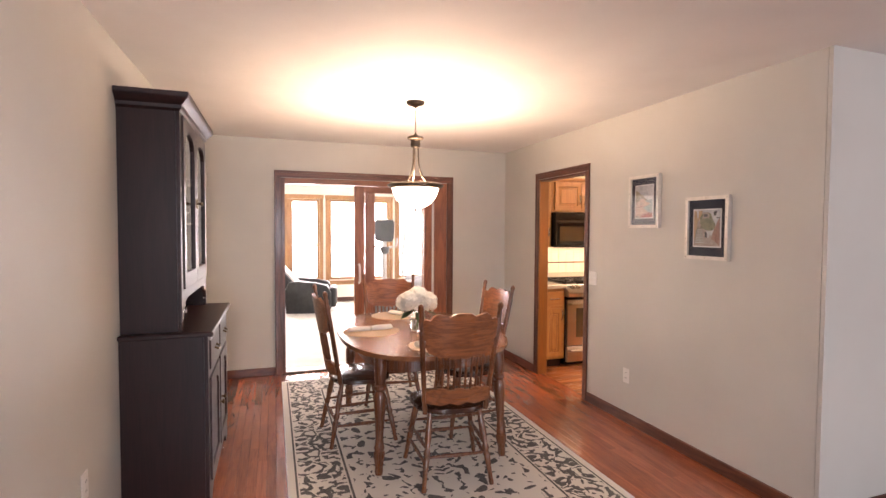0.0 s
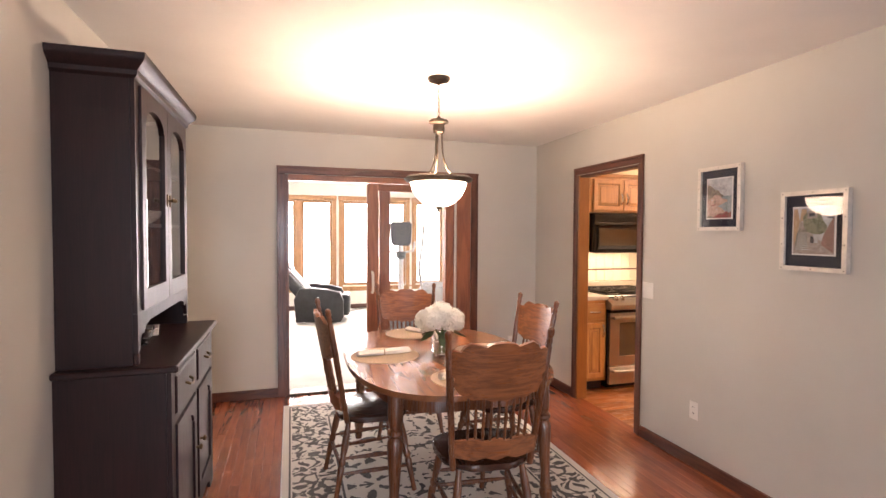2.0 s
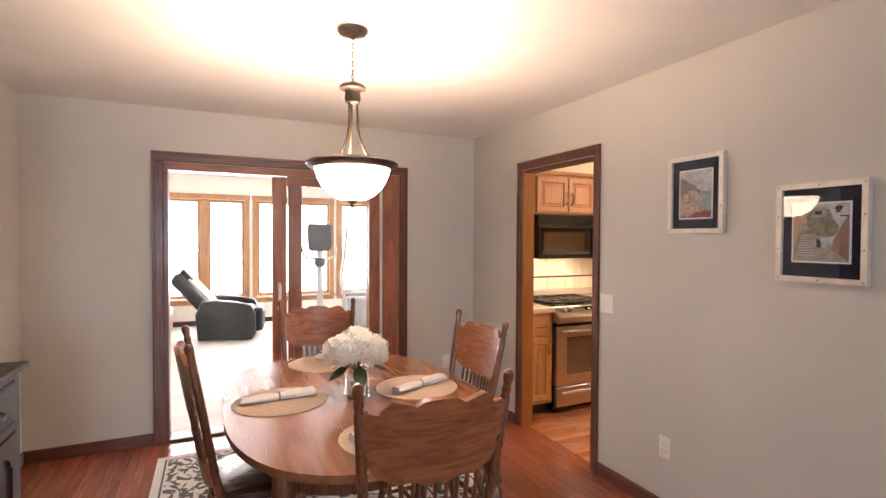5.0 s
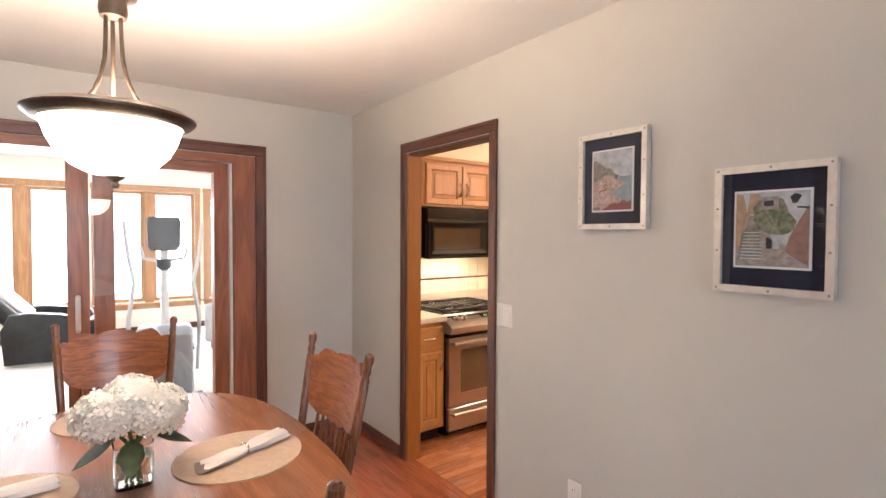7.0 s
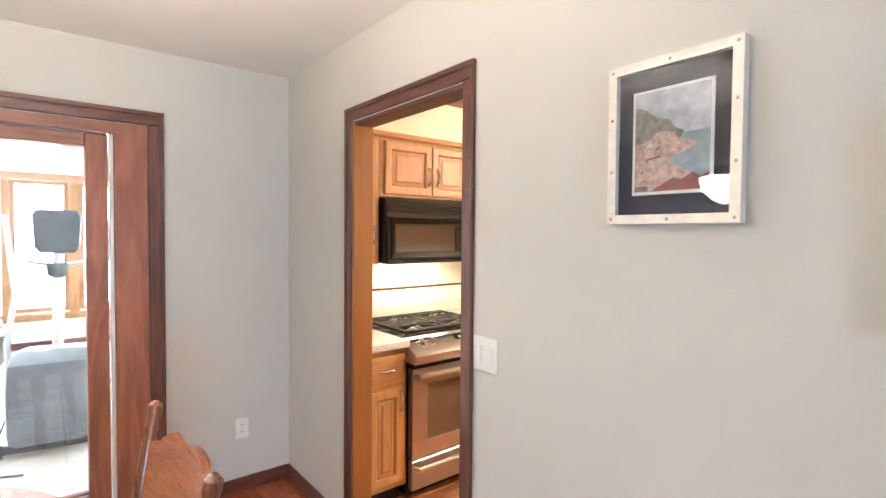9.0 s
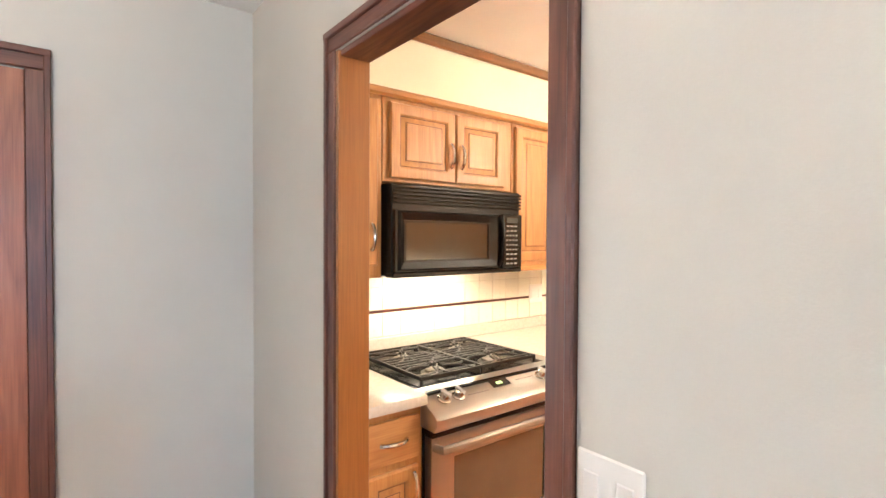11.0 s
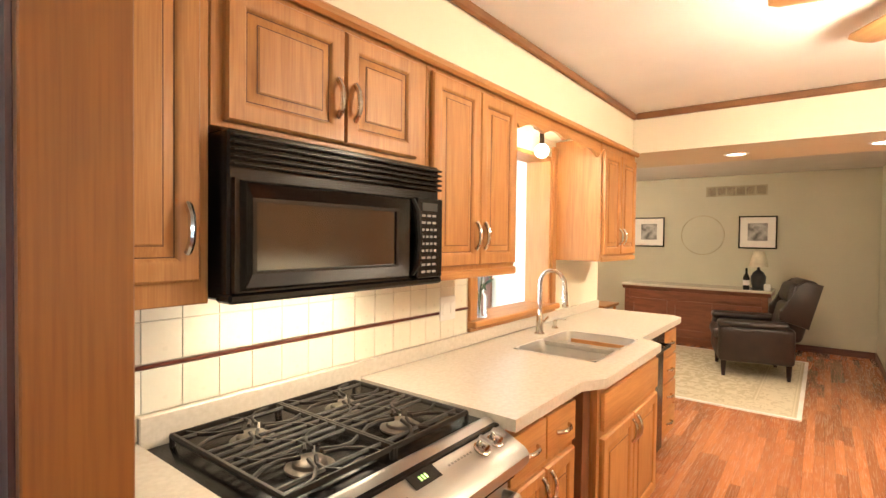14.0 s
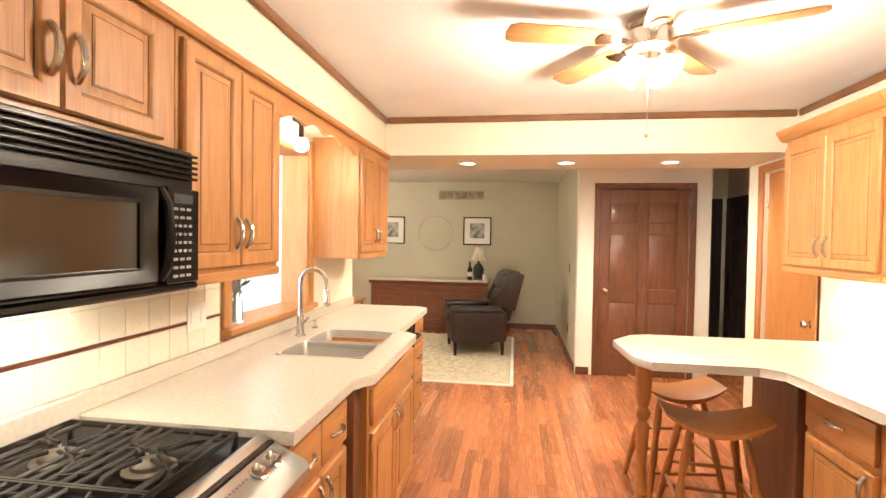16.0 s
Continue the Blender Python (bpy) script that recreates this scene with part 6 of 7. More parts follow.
# stools
def make_stool():
    root = thing("saddle_stool", "honey wood bar stool with a dished saddle seat", "stool", None, "stools at the breakfast bar")
    bm = bmesh.new()
    nx, ny = 16, 8
    grid = {}
    for lay in (0, 1):
        for i in range(nx + 1):
            for j in range(ny + 1):
                u, v = -1 + 2 * i / nx, -1 + 2 * j / ny
                x = 0.235 * u
                y = (0.165 - 0.03 * abs(u) ** 3) * v
                z = 0.60 + 0.062 * u * u + (0.0 if lay else -0.034 + 0.02 * u * u) - 0.008 * v * v * lay
                grid[lay, i, j] = bm.verts.new((x, y, z))
    for i in range(nx):
        for j in range(ny):
            for lay in (0, 1):
                bm.faces.new([grid[lay, a, b] for a, b in ((i, j), (i + 1, j), (i + 1, j + 1), (i, j + 1))])
    for i in range(nx):
        for j in (0, ny):
            bm.faces.new((grid[0, i, j], grid[0, i + 1, j], grid[1, i + 1, j], grid[1, i, j]))
    for j in range(ny):
        for i in (0, nx):
            bm.faces.new((grid[0, i, j], grid[0, i, j + 1], grid[1, i, j + 1], grid[1, i, j]))
    part("seat", bm, ORANGE, root)
    prof = [(0.014, 0), (0.017, 0.06), (0.014, 0.12), (0.019, 0.30), (0.014, 0.34), (0.020, 0.37), (0.020, 0.55), (0.014, 0.60), (0.021, 0.75), (0.018, 0.9), (0.014, 1)]
    at = lambda sx, sy, s: Vector((sx * 0.215, sy * 0.20, 0)).lerp(Vector((sx * 0.12, sy * 0.09, 0.575)), s)
    for sx in (-1, 1):
        for sy in (-1, 1):
            part("leg", turned(at(sx, sy, 0), at(sx, sy, 1), prof, 12), ORANGE, root)
    for a, b, s in (((-1, -1), (1, -1), 0.3), ((-1, 1), (1, 1), 0.3), ((-1, -1), (-1, 1), 0.42), ((1, -1), (1, 1), 0.42), ((-1, -1), (1, -1), 0.55)):
        part("rung", turned(at(*a, s), at(*b, s), [(0.008, 0), (0.012, 0.5), (0.008, 1)], 8), ORANGE, root)
    return root


stool = make_stool()
stool.matrix_basis = pose(6.10, 4.64, 0, 0, 0, 84)
copy_thing(stool, pose(6.60, 4.66, 0, 0, 0, 96))

# ceiling fan
fan = thing("ceiling_fan", "five blade oak ceiling fan with lit glass shades", "ceiling fan", pose(5.75, 5.067, 0))
NICKEL = material("polished_nickel", (0.55, 0.50, 0.44), 0.18, 1.0, var=0.06, bump=0)
part("motor", lathe([(0.09, 2.429), (0.095, 2.40), (0.075, 2.385), (0.105, 2.365), (0.115, 2.33), (0.11, 2.295), (0.085, 2.28), (0.06, 2.272), (0.06, 2.24), (0.045, 2.225), (0.03, 2.205), (0.01, 2.20)], 32), NICKEL, fan)
BLADE = wood("oak_blade", (0.50, 0.27, 0.10), (0.38, 0.19, 0.065), 0.4, axis=0, grain=0.4)
for a in (104, 32, -40, -112, 176):
    b = part("blade", prism([(0.17, -0.052), (0.30, -0.062), (0.58, -0.068), (0.615, -0.05), (0.625, 0), (0.615, 0.05), (0.58, 0.068), (0.30, 0.062), (0.17, 0.052)], -0.004, 0.004, bevel=0.002), BLADE, fan, "light oak fan blade", pose(0, 0, 2.340, 0, 0, a) @ pose(0, 0, 0, 10, 0, 0))
    part("blade_arm", prism([(0.09, -0.012), (0.15, -0.02), (0.22, -0.04), (0.235, 0), (0.22, 0.04), (0.15, 0.02), (0.09, 0.012)], -0.011, -0.005), NICKEL, b)
SHADE = glow("lit_fan_shade", (1.0, 0.84, 0.6), 5.0)
for i in range(4):
    a = radians(45 + 90 * i)
    bm = lathe([(0.018, 0), (0.026, 0.016), (0.038, 0.04), (0.048, 0.066), (0.054, 0.078), (0.05, 0.078), (0.04, 0.058), (0.016, 0.022)], 20, caps=False)
    bm.transform(Matrix.Translation((0.055 * math.cos(a), 0.055 * math.sin(a), 2.245)) @ Matrix.Rotation(a, 4, "Z") @ Matrix.Rotation(radians(128), 4, "Y"))
    sh = part("shade", bm, SHADE, fan, "glowing frosted glass shade")
    sh.visible_shadow = False
part("pull_chain", rod((0.0, 0.0, 1.95), (0, 0, 2.21), 0.0018, 5), CHROME, fan)
part("chain_knob", lathe([(0.002, 1.925), (0.008, 1.93), (0.008, 1.945), (0.003, 1.952)], 10), ORANGE, fan)

# recessed lights
for can_y in (6.03, 5.20, 4.37):
    can = thing("recessed_light", "round recessed ceiling light, lit", "recessed light", pose(7.78, can_y, 2.13), "recessed lights in the soffit")
    part("trim_ring", loop_frame(oval(0.082, 0.082, 28, 2), oval(0.062, 0.062, 28, 2), -0.006, 0.0, "z"), WHITE, can)
    part("lens", prism(oval(0.0615, 0.0615, 28, 2), -0.003, -0.001), glow("lit_can", (1.0, 0.86, 0.62), 5.0), can)

# ---- family room ----
RUG2 = 0.012
r2 = thing("family_rug", "pale tan rug with faint leaf shapes", "rug", pose(9.72, 6.53, 0))
part("weave", one(-1.22, -0.91, 0, 1.22, 0.91, RUG2, bevel=0.004), rug_material("tan_leaf_rug", (0.46, 0.40, 0.28), (0.60, 0.54, 0.41), (0.58, 0.52, 0.40), 2.44, 1.82, 0.60), r2)
part("binding", loop_frame([(-1.235, -0.925), (1.235, -0.925), (1.235, 0.925), (-1.235, 0.925)], [(-1.2, -0.89), (1.2, -0.89), (1.2, 0.89), (-1.2, 0.89)], 0.0, 0.0135, "z"), LINEN, r2, "cream rug edge")

rc = thing("recliner", "dark brown leather wing recliner on short legs", "armchair", pose(10.02, 6.12, RUG2, 0, 0, 14))
part("seat_base", cushion(-0.29, -0.36, 0.16, 0.29, 0.36, 0.40, 0.04), LEATHER_B, rc)
part("seat_cushion", cushion(-0.25, -0.28, 0.38, 0.25, 0.40, 0.50, 0.05), LEATHER_B, rc)
back = bmesh.new()
cushion(-0.28, -0.09, 0.0, 0.28, 0.09, 0.68, 0.07, bm=back)
back.transform(Matrix.Translation((0, -0.33, 0.40)) @ Matrix.Rotation(radians(14), 4, "X"))
part("backrest", back, LEATHER_B, rc)
pil = bmesh.new()
cushion(-0.23, 0.03, 0.10, 0.23, 0.15, 0.40, 0.06, bm=pil)
cushion(-0.23, 0.03, 0.40, 0.23, 0.16, 0.62, 0.06, bm=pil)
pil.transform(Matrix.Translation((0, -0.33, 0.40)) @ Matrix.Rotation(radians(14), 4, "X"))
part("back_pillow", pil, LEATHER_B, rc)
for sx in (-1, 1):
    part("arm", cushion(sx * 0.34 - 0.075, -0.34, 0.17, sx * 0.34 + 0.075, 0.36, 0.56, 0.045), LEATHER_B, rc)
    part("arm_pad", cushion(sx * 0.34 - 0.085, -0.28, 0.54, sx * 0.34 + 0.085, 0.37, 0.62, 0.038), LEATHER_B, rc)
    w = bmesh.new()
    prism([(-0.10, 0.18), (0.18, 0.20), (0.20, 0.30), (0.12, 0.45), (0.13, 0.58), (0.06, 0.66), (-0.10, 0.66)], sx * 0.27 - 0.035, sx * 0.27 + 0.035, "x", w, bevel=0.02)
    w.transform(Matrix.Translation((0, -0.33, 0.40)) @ Matrix.Rotation(radians(14), 4, "X"))
    part("wing", w, LEATHER_B, rc)
    for y in (-0.30, 0.30):
        part("leg", turned((sx * 0.33, y, 0), (sx * 0.32, y, 0.17), [(0.018, 0), (0.022, 0.3), (0.028, 1)], 10), HUTCH, rc)

cn = thing("sideboard", "long reddish brown panelled sideboard with a pale top", "sideboard", pose(11.16, 6.02, 0))
SIDE = wood("red_brown_wood", (0.20, 0.07, 0.035), (0.12, 0.04, 0.02), 0.4, axis=1)
part("body", one(0.02, 0.03, 0.0, 0.59, 1.87, 0.77, bevel=0.004), SIDE, cn)
part("top", one(-0.02, -0.01, 0.795, 0.60, 1.91, 0.825, bevel=0.006), QUARTZ, cn, "pale stone top")
part("cornice", prism([(0.02, 0.745), (-0.005, 0.775), (-0.01, 0.794), (0.59, 0.794), (0.59, 0.745)], 0.0, 1.90, "y"), SIDE, cn)
part("plinth", one(0.0, 0.01, 0.0, 0.60, 1.89, 0.10, bevel=0.008), SIDE, cn)
part("frieze", one(0.005, 0.10, 0.64, 0.02, 1.80, 0.735, bevel=0.005), SIDE, cn)
for i in range(3):
    y = 0.10 + i * 0.58
    bm = loop_frame([(y, 0.13), (y + 0.54, 0.13), (y + 0.54, 0.61), (y, 0.61)], [(y + 0.07, 0.20), (y + 0.47, 0.20), (y + 0.47, 0.54), (y + 0.07, 0.54)], 0.02, 0.002, "x")
    part("door_panel", bm, SIDE, cn)
lp = thing("table_lamp", "small dark table lamp with a beige shade", "lamp", pose(11.34, 6.18, 0.825))
part("base", lathe([(0.09, 0), (0.09, 0.015), (0.07, 0.03), (0.085, 0.10), (0.09, 0.18), (0.06, 0.24), (0.02, 0.27), (0.012, 0.34)], 20), LEATHER_D, lp)
part("shade", lathe([(0.115, 0.31), (0.06, 0.52), (0.045, 0.52), (0.10, 0.312)], 24), material("beige_shade", (0.66, 0.60, 0.46), 0.9), lp, "pleated beige lamp shade")
bt = thing("wine_bottle", "dark glass bottle with a pale label", "bottle", pose(11.26, 6.31, 0.825))
part("glass", lathe([(0.037, 0), (0.038, 0.01), (0.038, 0.17), (0.015, 0.22), (0.014, 0.29), (0.003, 0.292)], 18), BLACK, bt)
part("paper_label", lathe([(0.0386, 0.06), (0.0388, 0.06), (0.0388, 0.13), (0.0386, 0.13)], 18), PAPER, bt)
cu = thing("coffee_mug", "small pale mug on the sideboard", "mug", pose(11.24, 6.07, 0.825))
part("cup", lathe([(0.03, 0), (0.038, 0.01), (0.04, 0.09), (0.036, 0.09), (0.034, 0.012), (0.003, 0.01)], 18), DISH, cu)
part("handle", tube([(0.038, 0, 0.075), (0.065, 0, 0.065), (0.065, 0, 0.03), (0.038, 0, 0.02)], 0.005, 6), DISH, cu)


def print_frame(y, z):
    root = thing("framed_print", "black framed grey print with a wide white mat", "picture", pose(11.768, y, z), "prints on the family room wall")
    rect = lambda a: [(-a, -a), (a, -a), (a, a), (-a, a)]
    part("frame", loop_frame(rect(0.232), rect(0.214), 0, -0.02, "x"), BLACK, root)
    part("mat_board", one(-0.012, -0.214, -0.214, -0.004, 0.214, 0.214), PAPER, root)
    part("print", one(-0.0145, -0.12, -0.12, -0.0125, 0.12, 0.13), material("grey_etching", (0.36, 0.35, 0.34), 0.8, var=0.3, scale=14, fine=60) if "grey_etching" not in bpy.data.materials else bpy.data.materials["grey_etching"], root)


print_frame(6.24, 1.605)
print_frame(7.71, 1.605)
ring = thing("wall_ring", "thin round metal wall ornament", "wall ornament", pose(11.75, 6.94, 1.56))
part("hoop", tube([(0, 0.29 * math.cos(t), 0.29 * math.sin(t)) for t in [2 * math.pi * i / 48 for i in range(48)]], 0.006, 6, closed=True), material("pale_brass", (0.46, 0.41, 0.28), 0.5, 0.2), ring)
part("plaque", lathe([(0.28, 0), (0.278, 0.006), (0.004, 0.008)], 48, None, pose(0.017, 0, 0, 0, -90, 0)), KHAKI, ring)
vt = thing("air_vent", "long tan return air grille", "vent", pose(11.767, 6.52, 2.205))
VENT = material("tan_metal", (0.36, 0.32, 0.22), 0.5)
part("frame", loop_frame([(-0.385, -0.075), (0.385, -0.075), (0.385, 0.075), (-0.385, 0.075)], [(-0.365, -0.055), (0.365, -0.055), (0.365, 0.055), (-0.365, 0.055)], 0, -0.012, "x"), VENT, vt)
part("backing", one(-0.003, -0.365, -0.055, 0.0, 0.365, 0.055), SUBFLOOR, vt)
for i in range(8):
    part("slat", one(-0.010, -0.365, -0.052 + i * 0.0135, -0.004, 0.365, -0.044 + i * 0.0135), VENT, vt)
for i in range(5):
    y = -0.365 + (i + 1) * 0.1217
    part("divider", one(-0.013, y - 0.009, -0.055, -0.003, y + 0.009, 0.055), VENT, vt)
cl = thing("ceiling_lamp", "round lit glass ceiling lamp", "ceiling lamp", pose(9.5, 8.0, 2.432))
part("base", lathe([(0.15, 0), (0.15, -0.02), (0.14, -0.03), (0.004, -0.03)], 28), CHROME, cl)
dm = part("dome", lathe([(0.14, -0.031), (0.13, -0.07), (0.09, -0.11), (0.03, -0.13), (0.003, -0.131)], 28), glow("lit_dome", (1.0, 0.86, 0.64), 4.0), cl)
dm.visible_shadow = False
wc = thing("wooden_stool", "light wooden side table behind the counter", "side table", pose(10.5, 8.1, 0))
part("top", one(-0.30, -0.25, 0.52, 0.30, 0.25, 0.56, bevel=0.008), ORANGE, wc)
for sx in (-1, 1):
    for sy in (-1, 1):
        part("leg", turned((sx * 0.25, sy * 0.2, 0), (sx * 0.25, sy * 0.2, 0.52), [(0.015, 0), (0.02, 1)], 10), ORANGE, wc)
for x, y, z in ((9.82, 4.93, 1.13), (9.9, 4.93, 0.38)):
    root = thing("wall_plate", "dark wall plate on the family room wall", "switch", pose(x, y + 0.001, z, 0, 0, 180))
    part("cover", one(-0.036, -0.006, -0.058, 0.036, 0, 0.058, bevel=0.003), BRONZE, root)
    part("toggle", one(-0.006, -0.012, -0.01, 0.006, -0.006, 0.01), BRONZE, root)

# ---- sunroom ----
ms = thing("massage_recliner", "black padded massage recliner tilted back", "recliner", pose(1.62, 11.0, 0, 0, 0, -98) @ Matrix.Diagonal((1, 0.82, 1, 1)))
bodyp = [(-0.42, 0.02), (0.46, 0.02), (0.52, 0.10), (0.52, 0.38), (0.44, 0.52), (0.2, 0.56), (-0.15, 0.60), (-0.36, 0.58), (-0.46, 0.40)]
for sx in (-1, 1):
    part("side_shell", prism(bodyp, sx * 0.36 - 0.07, sx * 0.36 + 0.07, "x", bevel=0.03), LEATHER_D, ms)
part("seat", cushion(-0.29, -0.30, 0.22, 0.29, 0.46, 0.46, 0.06), LEATHER_D, ms)
bm = bmesh.new()
cushion(-0.33, -0.10, 0, 0.33, 0.11, 0.84, 0.08, bm=bm)
bm.transform(Matrix.Translation((0, -0.22, 0.36)) @ Matrix.Rotation(radians(47), 4, "X"))
part("backrest", bm, LEATHER_D, ms)
bm = bmesh.new()
cushion(-0.20, 0.09, 0.58, 0.20, 0.18, 0.82, 0.04, bm=bm)
bm.transform(Matrix.Translation((0, -0.22, 0.36)) @ Matrix.Rotation(radians(47), 4, "X"))
part("head_pillow", bm, LEATHER_D, ms)
bm = bmesh.new()
cushion(-0.22, 0.10, 0.12, 0.22, 0.15, 0.64, 0.02, bm=bm)
bm.transform(Matrix.Translation((0, -0.22, 0.36)) @ Matrix.Rotation(radians(47), 4, "X"))
part("back_cover", bm, LINEN, ms, "white padded back cover")
part("footrest", cushion(-0.28, 0.46, 0.10, 0.28, 0.64, 0.46, 0.06), LEATHER_D, ms)

GREYP = material("slate_plastic", (0.20, 0.235, 0.26), 0.4, var=0.12, scale=4)
DARKP = material("charcoal_plastic", (0.09, 0.105, 0.115), 0.45, var=0.15)
PIPE = material("silver_tube", (0.55, 0.56, 0.57), 0.35, 0.7, var=0.05, bump=0)
el = thing("elliptical_machine", "grey elliptical trainer with a tall console", "exercise machine", pose(2.49, 8.24, 0, 0, 0, -8))
hous = [(-0.02, 0.08), (-0.06, 0.16), (-0.08, 0.45), (-0.02, 0.62), (0.10, 0.68), (0.42, 0.66), (0.60, 0.55), (0.66, 0.25), (0.58, 0.08)]
part("drive_housing", prism(hous, -0.225, 0.225, "x", bevel=0.05), GREYP, el, "rounded slate drive housing")
part("front_foot", rod((-0.27, 0.10, 0.035), (0.27, 0.10, 0.035), 0.032, 12), DARKP, el)
part("rear_foot", rod((-0.27, 1.65, 0.035), (0.27, 1.65, 0.035), 0.032, 12), DARKP, el)
part("spine", tube([(0, 0.1, 0.08), (0, 1.65, 0.06)], 0.035, 10), PIPE, el)
part("mast", tube([(0, 0.40, 0.62), (0, 0.46, 1.0), (0, 0.50, 1.38)], 0.035, 12), PIPE, el)
bm = prism([(-0.135, 1.38), (-0.10, 1.34), (0.10, 1.34), (0.135, 1.38), (0.145, 1.62), (0.12, 1.66), (-0.12, 1.66), (-0.145, 1.62)], 0.42, 0.50, "y", bevel=0.02)
part("console", bm, DARKP, el, "dark console head")
part("bottle_holder", lathe([(0.035, 1.16), (0.06, 1.18), (0.068, 1.26), (0.06, 1.265), (0.05, 1.2), (0.004, 1.18)], 18, None, pose(0, 0.42, 0)), DARKP, el)
for sx in (-1, 1):
    part("arm_lever", tube([(sx * 0.27, 0.42, 0.20), (sx * 0.29, 0.40, 0.70), (sx * 0.24, 0.42, 1.05), (sx * 0.30, 0.60, 1.30), (sx * 0.33, 0.62, 1.62)], 0.019, 10), PIPE, el)
    part("hand_grip", tube([(sx * 0.05, 0.48, 1.25), (sx * 0.17, 0.50, 1.27), (sx * 0.20, 0.62, 1.38)], 0.016, 8), PIPE, el)
    part("pedal_beam", tube([(sx * 0.20, 0.45, 0.30), (sx * 0.19, 1.0, 0.26), (sx * 0.18, 1.60, 0.20)], 0.025, 8), PIPE, el)
    part("pedal", cushion(sx * 0.19 - 0.075, 0.85, 0.29, sx * 0.19 + 0.075, 1.22, 0.33, 0.018), DARKP, el)
    part("caster", rod((sx * 0.26, 0.06, 0.04), (sx * 0.30, 0.06, 0.04), 0.045, 14), DARKP, el)
tagged(part("power_cord", tube([(2.28, 8.32, 0.30), (2.19, 8.30, 0.05), (2.15, 8.22, 0.006), (2.2, 8.02, 0.006), (2.36, 7.95, 0.006)], 0.006, 6), BLACK), "thin black power cord on the carpet", "cord")

sf = thing("grey_armchair", "light grey upholstered armchair by the windows", "armchair", pose(3.75, 10.6, 0, 0, 0, 70))
GREYC = material("grey_upholstery", (0.42, 0.43, 0.44), 0.9, var=0.08, bump=0.5, fine=260)
part("seat_base", cushion(-0.34, -0.38, 0.10, 0.34, 0.40, 0.32, 0.05), GREYC, sf)
part("seat_cushion", cushion(-0.33, -0.28, 0.31, 0.33, 0.42, 0.46, 0.05), GREYC, sf)
part("backrest", cushion(-0.42, -0.48, 0.10, 0.42, -0.28, 0.88, 0.07), GREYC, sf)
for sx in (-1, 1):
    part("arm", cushion(sx * 0.42 - 0.09, -0.40, 0.10, sx * 0.42 + 0.09, 0.42, 0.60, 0.06), GREYC, sf)
    for y in (-0.36, 0.34):
        part("leg", turned((sx * 0.36, y, 0), (sx * 0.36, y, 0.11), [(0.02, 0), (0.025, 1)], 10), DARKP, sf)

BLIND = material("grey_blind", (0.34, 0.37, 0.38), 0.7, var=0.06, scale=8, bump=0.2)
vb = thing("vertical_blind", "grey vertical slat blind beside a dark casing", "blind", pose(7.30, 7.95, 0))
part("head_rail", one(-0.09, 0.0, 2.06, -0.01, 1.62, 2.11, bevel=0.004), WHITE, vb)
for i in range(18):
    bm = prism([(-0.045, -0.002), (0, 0.008), (0.045, -0.002), (0.045, 0.000), (0, 0.010), (-0.045, 0.000)], 0.03, 2.06)
    part("slat", bm, BLIND, vb, "", pose(-0.05, 0.05 + i * 0.088, 0, 0, 0, 62))
casing = tagged(new("sunroom_side_casing"), "dark wooden casing of the sunroom side door", "door casing", "", "structure")
part("side_casing", one(7.27, 7.86, 0, 7.309, 7.93, 2.12, bevel=0.004), DOORWOOD, casing)
part("side_casing", one(7.27, 9.60, 0, 7.309, 9.67, 2.12, bevel=0.004), DOORWOOD, casing)
part("head_casing", one(7.27, 7.86, 2.121, 7.309, 9.67, 2.19, bevel=0.004), DOORWOOD, casing)
plate("light_switch", pose(7.309, 7.74, 1.22, 0, 0, -90), 0.115, 0.118, "white double wall switch in the sunroom", "switch", "switch")

bn = thing("low_bench", "low wooden bench with a white cushion", "bench", pose(0.48, 10.35, 0, 0, 0, 0))
part("seat_box", one(-0.35, -1.6, 0.0, 0.35, 1.6, 0.28, bevel=0.006), OAKWIN, bn)
part("cushion", cushion(-0.36, -1.61, 0.28, 0.36, 1.61, 0.37, 0.03), LINEN, bn, "white seat cushion")

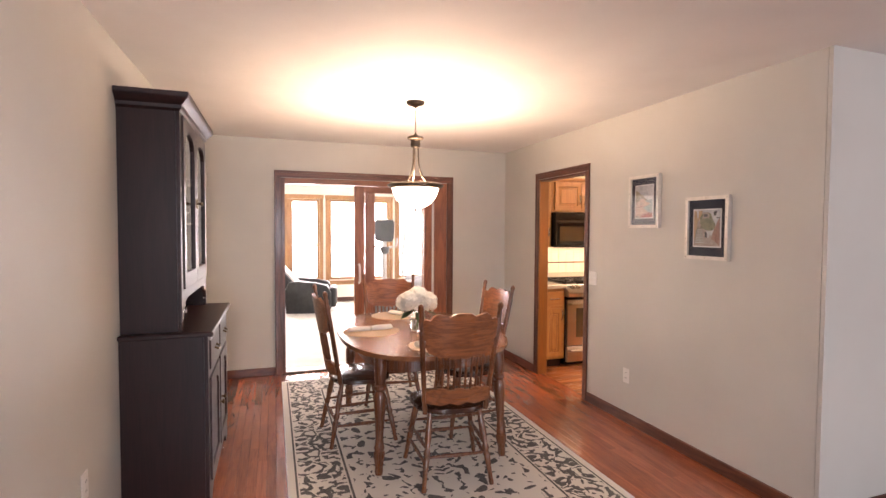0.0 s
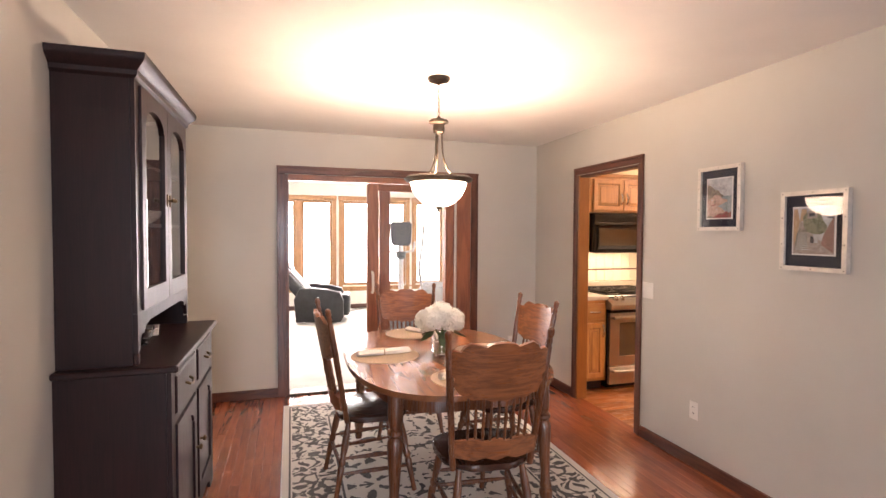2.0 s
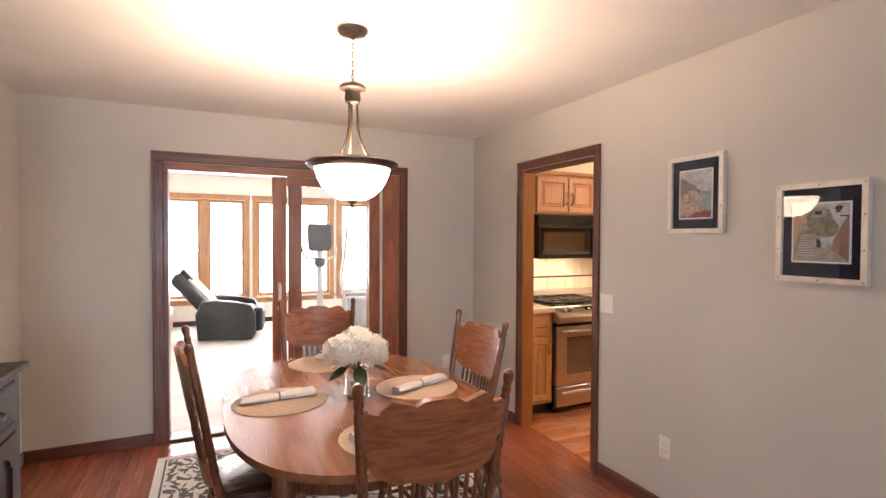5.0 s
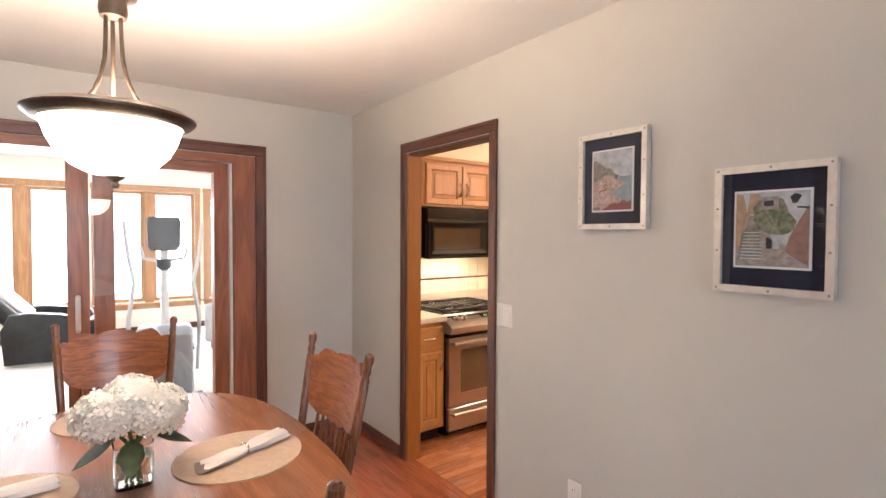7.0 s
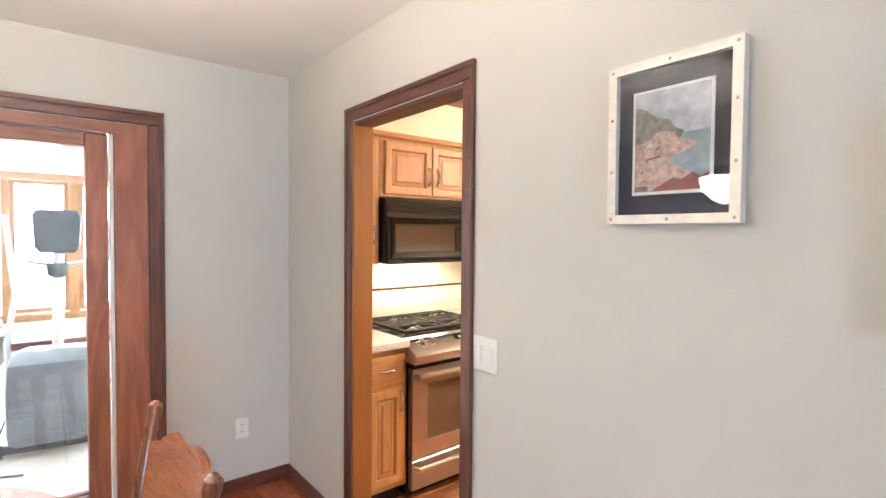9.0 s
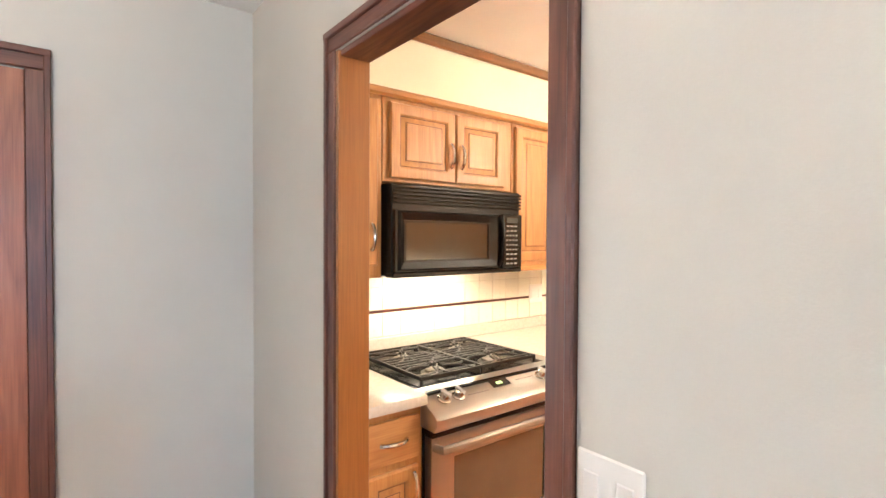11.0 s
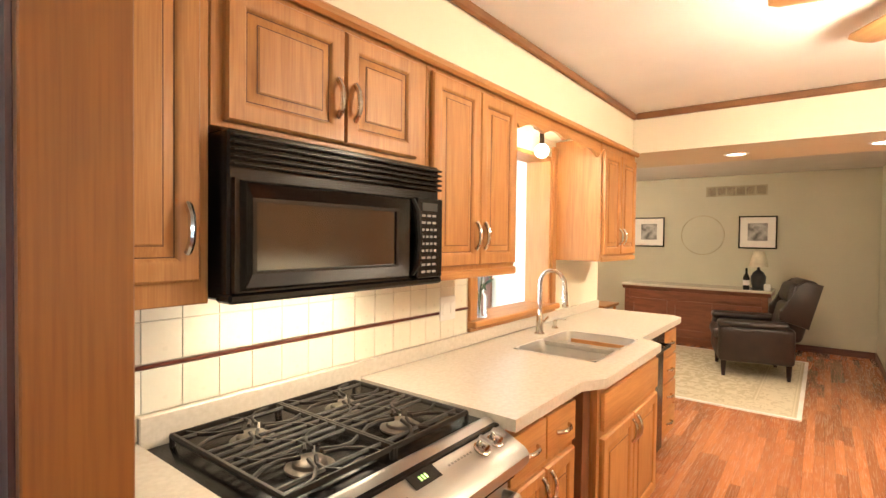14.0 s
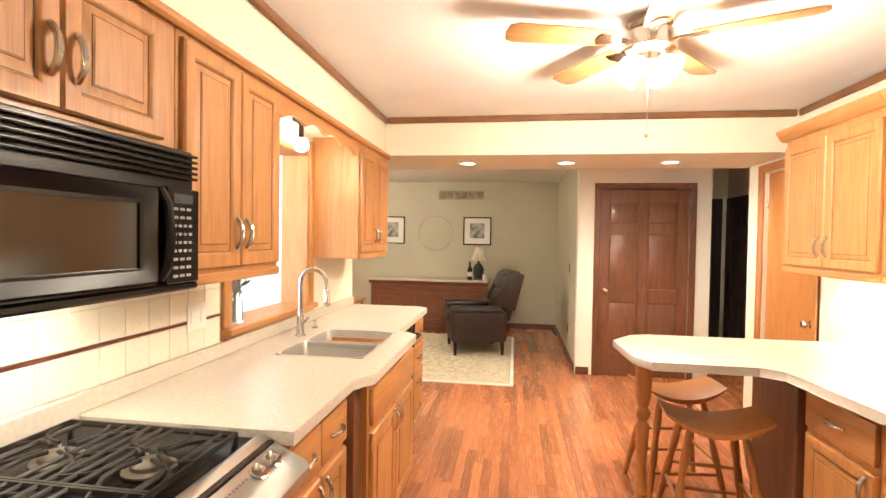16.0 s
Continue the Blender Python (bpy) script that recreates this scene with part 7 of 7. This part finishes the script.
# ---- strip floors, piece by piece ----
def strips(name, label, x0, y0, x1, y1, along, mat_ob, mat_rest, near, seed, mean=0.75, w=0.0572):
    """Strip flooring in an area; the strips inside near are pieces of their own."""
    root = tagged(new(name), label, "floor", "", "structure")
    rnd = random.Random(seed)
    lengths = [mean * k for k in (0.6, 0.85, 1.0, 1.25, 1.5)]
    data = []
    for ln in lengths:
        d = (w - 0.0006, ln - 0.0006) if along == "y" else (ln - 0.0006, w - 0.0006)
        data.append(mesh_of("plank", one(0, 0, -0.012, d[0], d[1], 0, bevel=0.0006), mat_ob))
    verts, faces, count = [], [], 0
    cross0, cross1, run0, run1 = (x0, x1, y0, y1) if along == "y" else (y0, y1, x0, x1)
    c = cross0
    while c < cross1 - 0.01:
        r = run0 - rnd.random() * mean
        while r < run1:
            i = rnd.randrange(5)
            ln = lengths[i]
            px, py = (c, r) if along == "y" else (r, c)
            cx, cy = (c + w / 2, r + ln / 2) if along == "y" else (r + ln / 2, c + w / 2)
            whole = r >= run0 and r + ln <= run1 and c + w <= cross1
            if whole and count < 300 and near[0] < cx < near[2] and near[1] < cy < near[3]:
                same_mesh("plank", data[i], root, pose(px, py, 0))
                count += 1
            else:
                a0, a1 = max(r, run0), min(r + ln, run1) - 0.0006
                b0, b1 = c, min(c + w, cross1) - 0.0006
                if a1 - a0 > 0.01 and b1 - b0 > 0.004:
                    qx0, qy0, qx1, qy1 = (b0, a0, b1, a1) if along == "y" else (a0, b0, a1, b1)
                    k = len(verts)
                    e = 0.0006
                    verts += [(qx0, qy0, -0.012), (qx1, qy0, -0.012), (qx1, qy1, -0.012), (qx0, qy1, -0.012), (qx0 + e, qy0 + e, 0), (qx1 - e, qy0 + e, 0), (qx1 - e, qy1 - e, 0), (qx0 + e, qy1 - e, 0)]
                    faces += [(k + 4, k + 5, k + 6, k + 7)] + [(k + i0, k + (i0 + 1) % 4, k + 4 + (i0 + 1) % 4, k + 4 + i0) for i0 in range(4)]
            r += ln
        c += w
    me = bpy.data.meshes.new("plank_field")
    me.from_pydata(verts, [], faces)
    me.materials.append(mat_rest)
    ob = new("plank_field", me)
    ob.parent = root
    tagged(ob, "", "", "", "stuff")


strips("floor_dining", "glossy red cherry strip floor", 0.281, -2.49, 3.70, 6.95, "y", PLANK_Y, PLANK_YS, (0.3, 3.4, 3.64, 6.95), 11, 0.62)
strips("floor_front", "glossy red cherry strip floor of the front room", 3.70, -2.49, 8.0, 3.31, "y", PLANK_Y, PLANK_YS, (0, 0, 0, 0), 12, 0.8)
strips("floor_kitchen", "warm brown mixed tone strip floor", 3.702, 2.94, 11.77, 6.95, "x", PLANK_X, PLANK_XS, (4.0, 4.3, 9.2, 6.4), 13, 0.55)
strips("floor_family", "warm brown mixed tone strip floor of the family room", 7.462, 6.9512, 11.77, 10.0, "x", PLANK_X, PLANK_XS, (0, 0, 0, 0), 14, 0.55)
